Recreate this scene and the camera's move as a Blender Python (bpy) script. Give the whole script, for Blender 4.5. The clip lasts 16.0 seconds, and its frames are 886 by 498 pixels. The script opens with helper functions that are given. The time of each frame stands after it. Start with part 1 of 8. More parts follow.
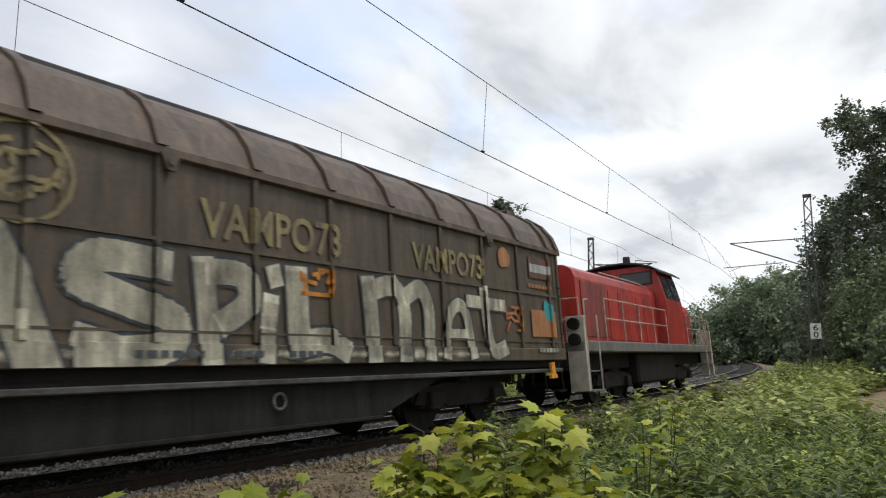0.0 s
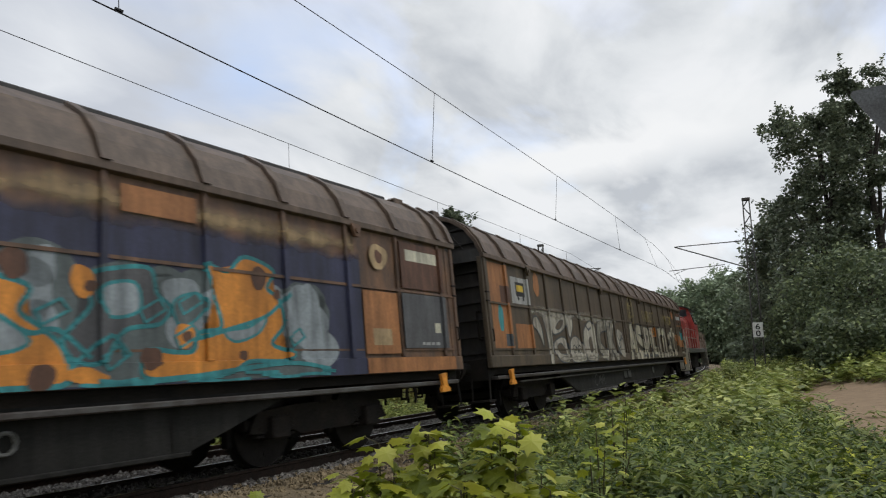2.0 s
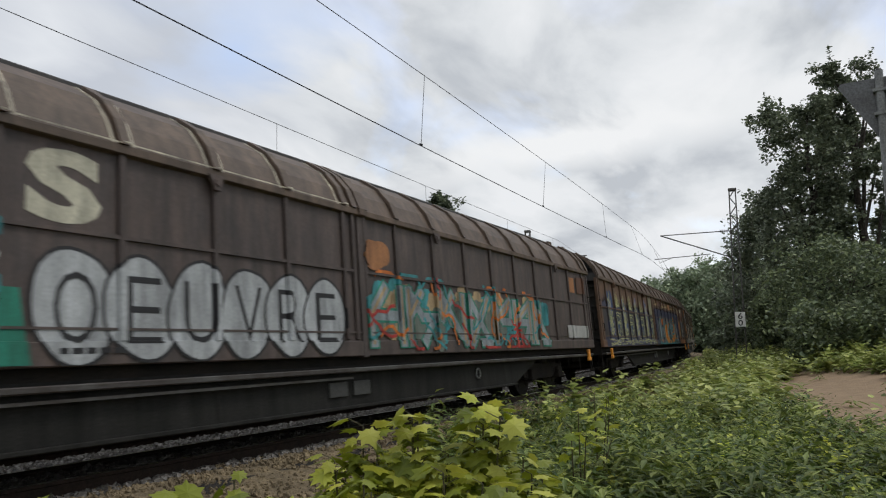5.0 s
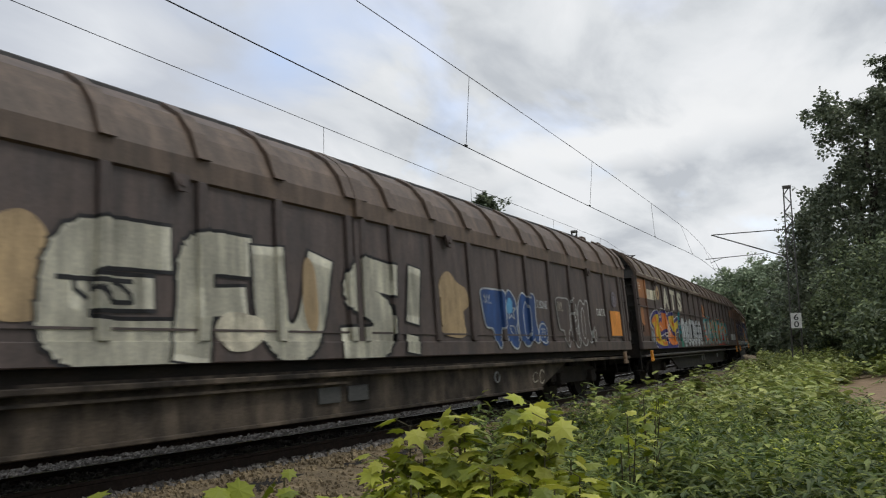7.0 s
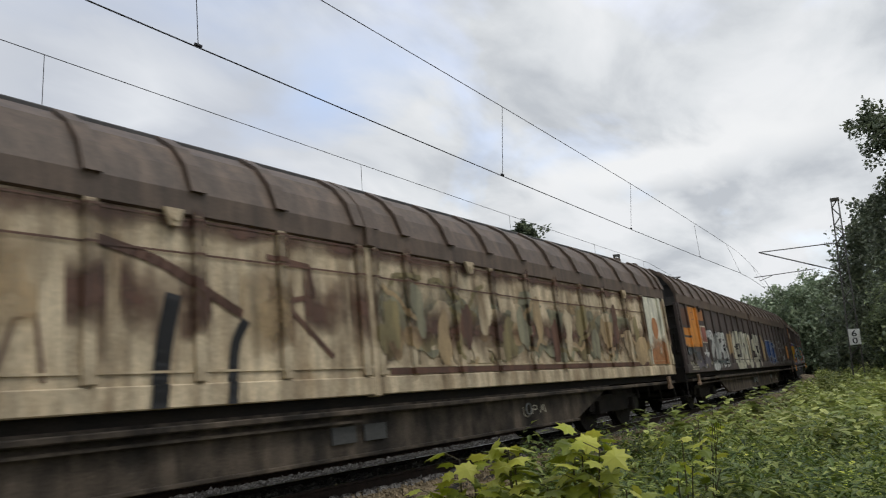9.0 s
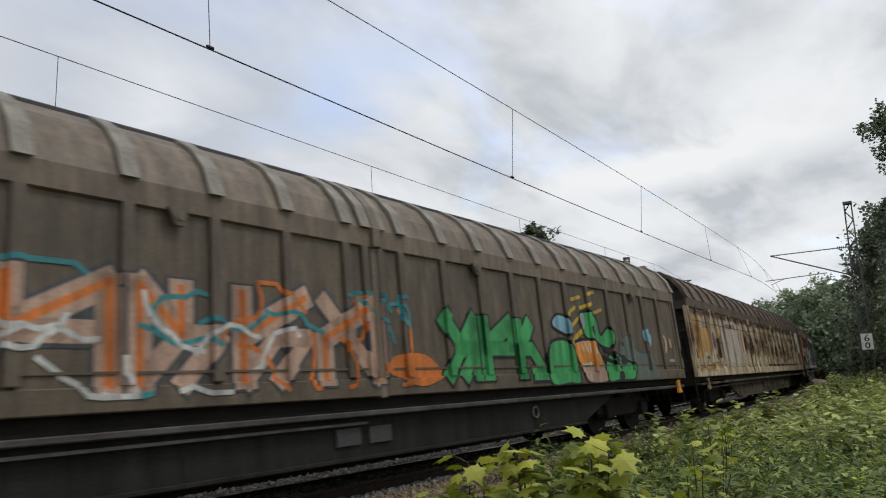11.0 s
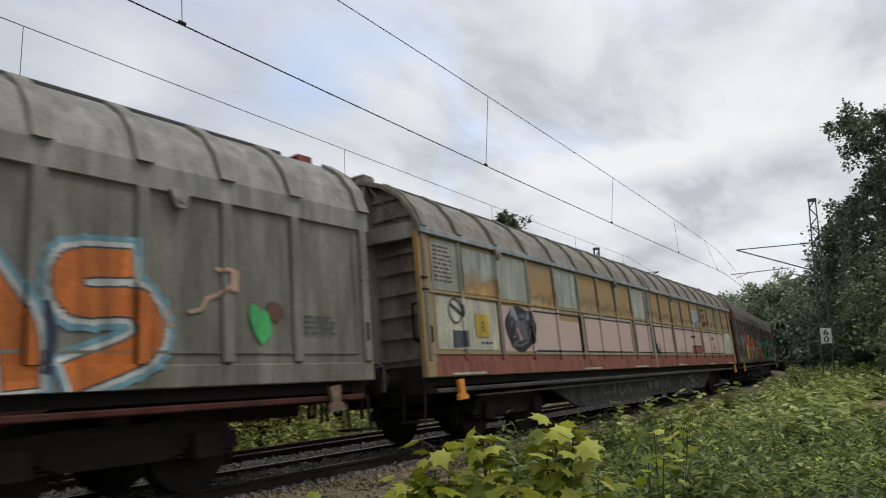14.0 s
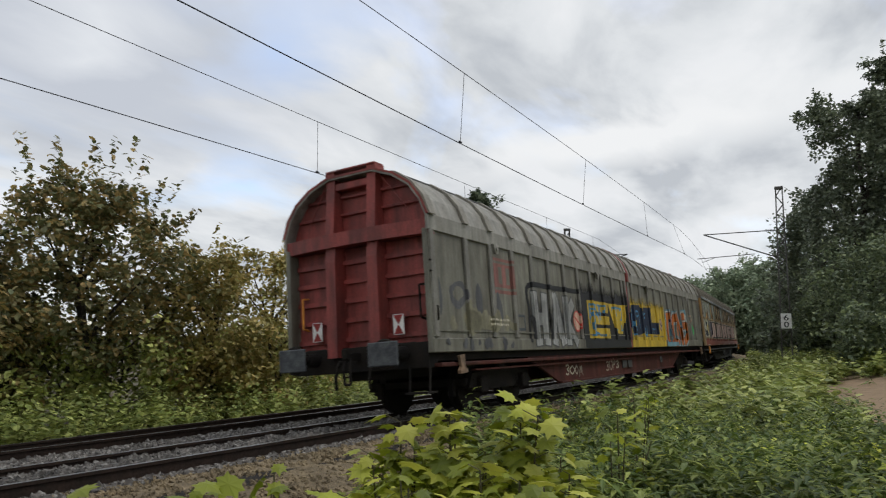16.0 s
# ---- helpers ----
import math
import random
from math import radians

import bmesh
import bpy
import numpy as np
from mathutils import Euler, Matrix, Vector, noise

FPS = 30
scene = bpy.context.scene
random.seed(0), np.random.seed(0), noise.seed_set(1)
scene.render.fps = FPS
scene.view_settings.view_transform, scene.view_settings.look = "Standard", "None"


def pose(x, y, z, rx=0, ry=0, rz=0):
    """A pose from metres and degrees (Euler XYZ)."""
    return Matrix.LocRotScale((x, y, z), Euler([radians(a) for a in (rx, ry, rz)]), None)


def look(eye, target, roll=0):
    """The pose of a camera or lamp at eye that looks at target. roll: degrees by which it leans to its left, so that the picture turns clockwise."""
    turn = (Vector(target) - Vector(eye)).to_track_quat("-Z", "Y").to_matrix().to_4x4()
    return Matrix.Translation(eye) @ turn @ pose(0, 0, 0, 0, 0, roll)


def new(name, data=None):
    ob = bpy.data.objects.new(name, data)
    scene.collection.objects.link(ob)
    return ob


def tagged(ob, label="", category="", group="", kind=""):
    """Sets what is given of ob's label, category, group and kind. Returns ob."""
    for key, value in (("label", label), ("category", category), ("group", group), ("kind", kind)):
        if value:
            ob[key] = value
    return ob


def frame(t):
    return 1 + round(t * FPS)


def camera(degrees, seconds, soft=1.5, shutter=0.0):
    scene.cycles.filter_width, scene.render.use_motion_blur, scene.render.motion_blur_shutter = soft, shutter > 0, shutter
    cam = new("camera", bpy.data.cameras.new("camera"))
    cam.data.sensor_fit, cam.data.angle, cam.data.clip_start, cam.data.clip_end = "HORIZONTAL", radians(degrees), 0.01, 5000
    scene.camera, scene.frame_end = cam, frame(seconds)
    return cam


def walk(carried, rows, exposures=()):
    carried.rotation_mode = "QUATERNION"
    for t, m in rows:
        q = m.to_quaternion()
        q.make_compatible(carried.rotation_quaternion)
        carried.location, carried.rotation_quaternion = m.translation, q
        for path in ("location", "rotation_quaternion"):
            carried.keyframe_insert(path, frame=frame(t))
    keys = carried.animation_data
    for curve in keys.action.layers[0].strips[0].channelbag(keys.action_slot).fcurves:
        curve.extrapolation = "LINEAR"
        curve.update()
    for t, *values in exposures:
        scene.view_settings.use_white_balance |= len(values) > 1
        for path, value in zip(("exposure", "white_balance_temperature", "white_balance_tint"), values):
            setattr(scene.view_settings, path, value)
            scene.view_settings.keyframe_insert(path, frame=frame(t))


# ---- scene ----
# camera: hand-held beside the line, standing still and turning a little
EYE = 1.34
cam = camera(64.6, 16.0, soft=1.15, shutter=0.18)
# seconds, heading, pitch, lean
PATH = [
    (0, -54.65, 8.01, -0.68),
    (0.5, -57.27, 7.86, -0.24),
    (1, -58.41, 6.19, 0.00),
    (1.5, -57.78, 7.90, 2.05),
    (2, -58.38, 8.78, 1.25),
    (2.5, -59.47, 8.84, 0.41),
    (3, -59.75, 8.48, 0.95),
    (5.5, -59.49, 7.40, 0.12),
    (6, -58.97, 7.93, 0.35),
    (6.5, -57.33, 7.49, 0.34),
    (7, -55.85, 7.56, 0.11),
    (7.5, -55.23, 7.65, 0.38),
    (8, -55.00, 9.03, 0.45),
    (8.5, -54.37, 9.57, 1.68),
    (9, -52.16, 10.17, 2.22),
    (9.5, -50.65, 11.28, 2.14),
    (10, -50.23, 11.63, 2.60),
    (12.5, -53.62, 8.07, 0.29),
    (13, -53.27, 8.33, 0.32),
    (13.5, -53.63, 8.83, 0.46),
    (14, -53.98, 9.16, 0.75),
    (14.5, -53.35, 9.32, 1.98),
    (15, -53.28, 8.63, 2.44),
    (15.5, -53.40, 8.46, 2.37),
    (16, -56.52, 7.27, -0.53),
]

walk(cam, [(t, pose(0, 0, EYE, 90 + p, r, h)) for t, h, p, r in PATH], exposures=[(t, e, 6430, 9.5) for t, e in ((0.0, 0.36), (0.5, 0.3), (1.0, 0.2), (1.5, 0.14), (2.0, 0.12), (3.0, 0.09), (16.0, 0.09))])

# the line: a left-hand curve with the outer rail raised; z = 0 is rail level on the near track's axis
TRACK_Y, RADIUS, CANT = 7.28, 322.5, radians(4.84)


def on_track(s, lat=0.0, up=0.0):
    """World place of a point s metres along the line, lat metres to its left, up metres above the rails."""
    a = s / RADIUS
    n = Vector((-math.sin(a), math.cos(a), 0))
    p = Vector((math.sin(a) * RADIUS, TRACK_Y + (1 - math.cos(a)) * RADIUS, 0))
    return p + n * (lat * math.cos(CANT) + up * math.sin(CANT)) + Vector((0, 0, up * math.cos(CANT) - lat * math.sin(CANT)))


def lateral(x, y):
    return RADIUS - math.hypot(x, y - TRACK_Y - RADIUS)


# ---- light ----
world = bpy.data.worlds.new("overcast_sky")
scene.world = world
world.use_nodes = True
wn, wl = world.node_tree.nodes, world.node_tree.links
wn.clear()
SUN_AZ, SUN_EL = radians(75), radians(48)


def wnode(kind, **kw):
    n = wn.new(kind)
    for k, v in kw.items():
        n.inputs[k].default_value = v
    return n


w_out = wn.new("ShaderNodeOutputWorld")
w_sky = wn.new("ShaderNodeTexSky")
w_sky.sky_type = "NISHITA"
w_sky.sun_disc = False
w_sky.sun_elevation, w_sky.sun_rotation = SUN_EL, SUN_AZ
w_co = wn.new("ShaderNodeTexCoord")
w_sep = wn.new("ShaderNodeSeparateXYZ")
wl.new(w_co.outputs["Generated"], w_sep.inputs[0])
w_add = wn.new("ShaderNodeMath"); w_add.operation = "ADD"; w_add.inputs[1].default_value = 0.22
w_max = wn.new("ShaderNodeMath"); w_max.operation = "MAXIMUM"; w_max.inputs[1].default_value = 0.0
wl.new(w_sep.outputs[2], w_max.inputs[0]); wl.new(w_max.outputs[0], w_add.inputs[0])
w_div = wn.new("ShaderNodeVectorMath"); w_div.operation = "DIVIDE"
w_comb = wn.new("ShaderNodeCombineXYZ")
for i in range(3):
    wl.new(w_add.outputs[0], w_comb.inputs[i])
wl.new(w_co.outputs["Generated"], w_div.inputs[0]); wl.new(w_comb.outputs[0], w_div.inputs[1])
w_map = wn.new("ShaderNodeMapping"); w_map.inputs["Location"].default_value = (3.1, -0.4, 1.0)
w_map.inputs["Rotation"].default_value = (0, 0, radians(-35)); w_map.inputs["Scale"].default_value = (1.0, 1.7, 1.0)
wl.new(w_div.outputs[0], w_map.inputs[0])
w_n1 = wnode("ShaderNodeTexNoise", Scale=1.1, Detail=6.0, Roughness=0.52, Distortion=0.5)
w_n2 = wnode("ShaderNodeTexNoise", Scale=2.0, Detail=8.0, Roughness=0.52, Distortion=0.3)
wl.new(w_map.outputs[0], w_n1.inputs["Vector"]); wl.new(w_map.outputs[0], w_n2.inputs["Vector"])
w_cloud = wn.new("ShaderNodeValToRGB")
for e, (p, c) in zip((w_cloud.color_ramp.elements[0], w_cloud.color_ramp.elements[1]), ((0.34, (0.50, 0.525, 0.56, 1)), (0.64, (0.79, 0.80, 0.815, 1)))):
    e.position, e.color = p, c
e = w_cloud.color_ramp.elements.new(0.5); e.color = (0.695, 0.715, 0.735, 1)
wl.new(w_n2.outputs["Fac"], w_cloud.inputs[0])
w_gap = wn.new("ShaderNodeValToRGB")
w_gap.color_ramp.elements[0].position, w_gap.color_ramp.elements[0].color = 0.50, (0, 0, 0, 1)
w_gap.color_ramp.elements[1].position, w_gap.color_ramp.elements[1].color = 0.70, (0.8, 0.8, 0.8, 1)
wl.new(w_n1.outputs["Fac"], w_gap.inputs[0])
w_blue = wn.new("ShaderNodeVectorMath"); w_blue.operation = "MULTIPLY"; w_blue.inputs[1].default_value = (0.135, 0.135, 0.14)
wl.new(w_sky.outputs[0], w_blue.inputs[0])
w_mix = wn.new("ShaderNodeMix"); w_mix.data_type = "RGBA"
wl.new(w_gap.outputs[0], w_mix.inputs[0]); wl.new(w_cloud.outputs[0], w_mix.inputs[6]); wl.new(w_blue.outputs[0], w_mix.inputs[7])


def cloud_bank(socket, at, size, colour, amount):
    """A long soft bank of cloud, or a gap, on the cloud layer."""
    wob = wn.new("ShaderNodeVectorMath"); wob.operation = "MULTIPLY_ADD"; wob.inputs[1].default_value = (0.55, 0.55, 0.0)
    wl.new(w_n2.outputs["Color"], wob.inputs[0]); wl.new(w_div.outputs[0], wob.inputs[2])
    mp = wn.new("ShaderNodeMapping"); mp.vector_type = "TEXTURE"
    mp.inputs["Location"].default_value, mp.inputs["Scale"].default_value = (at[0] + 0.275, at[1] + 0.275, 0.5), (size[0], size[1], 50)
    wl.new(wob.outputs[0], mp.inputs[0])
    gr = wn.new("ShaderNodeTexGradient"); gr.gradient_type = "SPHERICAL"
    wl.new(mp.outputs[0], gr.inputs[0])
    ml = wn.new("ShaderNodeMath"); ml.operation = "MULTIPLY"; ml.inputs[1].default_value = amount; ml.use_clamp = True
    wl.new(gr.outputs["Fac"], ml.inputs[0])
    mx = wn.new("ShaderNodeMix"); mx.data_type = "RGBA"
    mx.inputs[7].default_value = (*colour, 1)
    wl.new(ml.outputs[0], mx.inputs[0]); wl.new(socket, mx.inputs[6])
    return mx.outputs[2]


w_top = cloud_bank(w_mix.outputs[2], (0.8, 1.5), (0.8, 0.65), (0.53, 0.56, 0.62), 1.3)
w_top = cloud_bank(w_top, (1.05, 1.12), (0.22, 0.3), (0.50, 0.62, 0.86), 0.9)
w_top = cloud_bank(w_top, (1.83, 0.65), (0.16, 0.85), (0.83, 0.835, 0.84), 1.4)
w_top = cloud_bank(w_top, (0.75, 1.42), (0.16, 0.26), (0.76, 0.78, 0.81), 0.8)
w_bg = wnode("ShaderNodeBackground", Strength=1.0)
wl.new(w_top, w_bg.inputs[0]); wl.new(w_bg.outputs[0], w_out.inputs[0])

sun = new("sun", bpy.data.lights.new("sun", "SUN"))
sun.data.energy, sun.data.angle, sun.data.color = 0.9, radians(14), (1.0, 0.96, 0.9)
sun.matrix_world = look((0, 0, 0), (math.cos(radians(-60)) * -1, 0.75, -1.5))

# ---- materials ----


def material(name, col, rough=0.6, metal=0.0, spots=None, spot_amount=0.35, scale=3.0, streak=1.0, bump=0.15, fine=40.0, dark=0.35, vary=0.0):
    """A worn surface: broad stains, fine grain, streaks that run down (streak above 1), a second colour in patches, small relief."""
    m = bpy.data.materials.new(name)
    m.use_nodes = True
    n, l = m.node_tree.nodes, m.node_tree.links
    b = n["Principled BSDF"]
    b.inputs["Roughness"].default_value, b.inputs["Metallic"].default_value = rough, metal
    co = n.new("ShaderNodeTexCoord")
    mp = n.new("ShaderNodeMapping"); mp.inputs["Scale"].default_value = (streak, streak, 1.0)
    l.new(co.outputs["Object"], mp.inputs[0])
    big = n.new("ShaderNodeTexNoise"); big.inputs["Scale"].default_value, big.inputs["Detail"].default_value, big.inputs["Roughness"].default_value = scale, 6.0, 0.62
    l.new(mp.outputs[0], big.inputs["Vector"])
    small = n.new("ShaderNodeTexNoise"); small.inputs["Scale"].default_value, small.inputs["Detail"].default_value = fine, 4.0
    l.new(co.outputs["Object"], small.inputs["Vector"])
    ramp = n.new("ShaderNodeValToRGB")
    ramp.color_ramp.elements[0].position, ramp.color_ramp.elements[1].position = 0.62 - spot_amount, 0.95 - spot_amount
    l.new(big.outputs["Fac"], ramp.inputs[0])
    two = spots or tuple(c * (1 - dark) for c in col)
    mix = n.new("ShaderNodeMix"); mix.data_type = "RGBA"
    l.new(ramp.outputs[0], mix.inputs[0])
    mix.inputs[6].default_value, mix.inputs[7].default_value = (*col, 1), (*two, 1)
    hs = n.new("ShaderNodeHueSaturation")
    val = n.new("ShaderNodeMapRange"); val.inputs["To Min"].default_value, val.inputs["To Max"].default_value = 1 - dark, 1 + dark
    val.inputs["From Min"].default_value, val.inputs["From Max"].default_value = 0.25, 0.75
    l.new(small.outputs["Fac"], val.inputs[0])
    l.new(mix.outputs[2], hs.inputs["Color"])
    if streak > 1:
        mp2 = n.new("ShaderNodeMapping"); mp2.inputs["Scale"].default_value = (5.0, 5.0, 0.55)
        l.new(co.outputs["Object"], mp2.inputs[0])
        run = n.new("ShaderNodeTexNoise"); run.inputs["Scale"].default_value, run.inputs["Detail"].default_value, run.inputs["Roughness"].default_value = 1.0, 5.0, 0.68
        l.new(mp2.outputs[0], run.inputs["Vector"])
        r3 = n.new("ShaderNodeMapRange"); r3.inputs["From Min"].default_value, r3.inputs["From Max"].default_value = 0.32, 0.66
        r3.inputs["To Min"].default_value, r3.inputs["To Max"].default_value = 0.55, 1.2
        l.new(run.outputs["Fac"], r3.inputs[0])
        m3 = n.new("ShaderNodeMath"); m3.operation = "MULTIPLY"
        l.new(val.outputs[0], m3.inputs[0]); l.new(r3.outputs[0], m3.inputs[1])
        val = m3
    if vary:
        rnd = n.new("ShaderNodeObjectInfo")
        geo = n.new("ShaderNodeNewGeometry")
        addr = n.new("ShaderNodeMath"); addr.operation = "ADD"
        l.new(rnd.outputs["Random"], addr.inputs[0]); l.new(geo.outputs["Random Per Island"], addr.inputs[1])
        r2 = n.new("ShaderNodeMapRange"); r2.inputs["From Max"].default_value = 2.0
        r2.inputs["To Min"].default_value, r2.inputs["To Max"].default_value = 1 - vary, 1 + vary
        l.new(addr.outputs[0], r2.inputs[0])
        mul = n.new("ShaderNodeMath"); mul.operation = "MULTIPLY"
        l.new(val.outputs[0], mul.inputs[0]); l.new(r2.outputs[0], mul.inputs[1]); l.new(mul.outputs[0], hs.inputs["Value"])
    else:
        l.new(val.outputs[0], hs.inputs["Value"])
    l.new(hs.outputs[0], b.inputs["Base Color"])
    bp = n.new("ShaderNodeBump"); bp.inputs["Strength"].default_value, bp.inputs["Distance"].default_value = bump, 0.02
    l.new(small.outputs["Fac"], bp.inputs["Height"]); l.new(bp.outputs[0], b.inputs["Normal"])
    return m


def leaf_material(name, a, b_, c, rough=0.55):
    """Leaves that differ from one to the next between three greens, with some light coming through."""
    m = bpy.data.materials.new(name)
    m.use_nodes = True
    n, l = m.node_tree.nodes, m.node_tree.links
    p = n["Principled BSDF"]
    p.inputs["Roughness"].default_value = rough
    geo = n.new("ShaderNodeNewGeometry")
    ramp = n.new("ShaderNodeValToRGB")
    ramp.color_ramp.elements[0].color, ramp.color_ramp.elements[1].color = (*a, 1), (*c, 1)
    e = ramp.color_ramp.elements.new(0.55); e.color = (*b_, 1)
    l.new(geo.outputs["Random Per Island"], ramp.inputs[0])
    co = n.new("ShaderNodeTexCoord")
    ns = n.new("ShaderNodeTexNoise"); ns.inputs["Scale"].default_value = 1.3
    l.new(co.outputs["Object"], ns.inputs["Vector"])
    mr = n.new("ShaderNodeMapRange"); mr.inputs["To Min"].default_value, mr.inputs["To Max"].default_value = 0.55, 1.45
    mr.inputs["From Min"].default_value, mr.inputs["From Max"].default_value = 0.3, 0.7
    l.new(ns.outputs["Fac"], mr.inputs[0])
    hs = n.new("ShaderNodeHueSaturation")
    l.new(ramp.outputs[0], hs.inputs["Color"]); l.new(mr.outputs[0], hs.inputs["Value"])
    l.new(hs.outputs[0], p.inputs["Base Color"])
    tr = n.new("ShaderNodeBsdfTranslucent")
    l.new(hs.outputs[0], tr.inputs[0])
    mx = n.new("ShaderNodeMixShader"); mx.inputs[0].default_value = 0.3
    l.new(p.outputs[0], mx.inputs[1]); l.new(tr.outputs[0], mx.inputs[2])
    l.new(mx.outputs[0], n["Material Output"].inputs[0])
    return m


M = {}
# grimy steel, darkened further so its colour holds the shade below the wagons
M["steel_dark"] = material("dirty_shade_black_steel", (0.013, 0.0125, 0.012), 0.8, 0.1, (0.026, 0.021, 0.017), 0.3, 2.0)
# grime plus the shadow under the guide rail, both in this dark grey
M["belly_grey"] = material("grimy_shaded_grey_underframe", (0.025, 0.025, 0.0225), 0.7, 0.1, (0.025, 0.024, 0.022), 0.35, 1.2, 2.0)
M["belly_brown"] = material("rusty_brown_underframe", (0.15, 0.118, 0.088), 0.75, 0.1, (0.03, 0.026, 0.022), 0.35, 1.2, 2.0)
M["belly_pale"] = material("dusty_grey_underframe", (0.058, 0.057, 0.05), 0.7, 0.1, (0.034, 0.033, 0.03), 0.35, 1.2, 2.0)
M["belly_red"] = material("dull_red_underframe", (0.10, 0.029, 0.022), 0.7, 0.05, (0.06, 0.028, 0.022), 0.3, 1.2, 2.0)
M["guide"] = material("worn_steel_guide_rail", (0.13, 0.13, 0.125), 0.45, 0.5, (0.06, 0.05, 0.045), 0.35, 3.0)
M["rail"] = material("rusty_rail", (0.045, 0.03, 0.023), 0.7, 0.4, (0.03, 0.022, 0.018), 0.35, 6.0)
M["railhead"] = material("polished_rail_head", (0.35, 0.34, 0.33), 0.3, 0.9, None, 0.2, 4.0, dark=0.2)
M["sleeper"] = material("weathered_concrete", (0.26, 0.235, 0.205), 0.9, 0.0, (0.07, 0.055, 0.045), 0.35, 3.0, vary=0.3)
M["stone"] = material("ballast_stone", (0.42, 0.405, 0.37), 0.85, 0.0, (0.075, 0.066, 0.058), 0.42, 20.0, vary=0.95)
M["ballast"] = material("ballast_bed", (0.045, 0.041, 0.036), 0.95, 0.0, (0.03, 0.027, 0.025), 0.4, 14.0, fine=60, bump=1.0, dark=0.6)
# wheels darkened like the bogies, with the under-wagon shade in the colour
M["wheel"] = material("wheel_steel", (0.022, 0.019, 0.017), 0.65, 0.3, (0.014, 0.012, 0.011), 0.35, 6.0)
M["orange"] = material("orange_enamel", (0.75, 0.30, 0.03), 0.5, 0.0, (0.45, 0.16, 0.03), 0.2, 5.0)
M["wire"] = material("dark_copper_wire", (0.03, 0.03, 0.032), 0.6, 0.6)
M["galv"] = material("galvanised_steel", (0.24, 0.25, 0.25), 0.55, 0.5, (0.14, 0.14, 0.13), 0.3, 2.0)
M["mast"] = material("grey_mast_steel", (0.12, 0.12, 0.115), 0.6, 0.3, (0.07, 0.06, 0.05), 0.3, 2.0)
M["white"] = material("white_enamel", (0.75, 0.75, 0.72), 0.5, 0.0, (0.55, 0.52, 0.47), 0.2, 4.0, dark=0.12)
M["black"] = material("black_paint", (0.015, 0.015, 0.016), 0.6, 0.0, None, 0.3, 3.0)
M["loco_red"] = material("traffic_red_paint", (0.46, 0.035, 0.022), 0.42, 0.0, (0.25, 0.028, 0.02), 0.22, 1.5, 1.5, dark=0.15)
M["loco_grey"] = material("dusty_grey_green_frame", (0.17, 0.175, 0.155), 0.6, 0.0, (0.10, 0.09, 0.075), 0.3, 2.0)
M["cream"] = material("cream_board", (0.50, 0.47, 0.38), 0.6, 0.0, (0.30, 0.26, 0.2), 0.25, 3.0, dark=0.15)
M["earth"] = material("trodden_sandy_earth", (0.30, 0.21, 0.145), 0.95, 0.0, (0.17, 0.115, 0.075), 0.35, 1.5, fine=25, bump=0.6)
M["bark"] = material("bark", (0.075, 0.06, 0.048), 0.9, 0.0, (0.04, 0.034, 0.028), 0.35, 6.0, bump=0.6)

glass = bpy.data.materials.new("cab_glass")
glass.use_nodes = True
gb = glass.node_tree.nodes["Principled BSDF"]
gb.inputs["Base Color"].default_value, gb.inputs["Roughness"].default_value = (0.9, 0.95, 0.95, 1), 0.03
gb.inputs["Transmission Weight"].default_value, gb.inputs["IOR"].default_value = 1.0, 1.1
M["glass"] = glass

# weak reflection, keeps the shade-darkened underparts near black
for dulled in ("steel_dark", "wheel", "belly_grey", "belly_pale", "belly_brown", "belly_red", "rail", "ballast"):
    M[dulled].node_tree.nodes["Principled BSDF"].inputs["Specular IOR Level"].default_value = 0.15


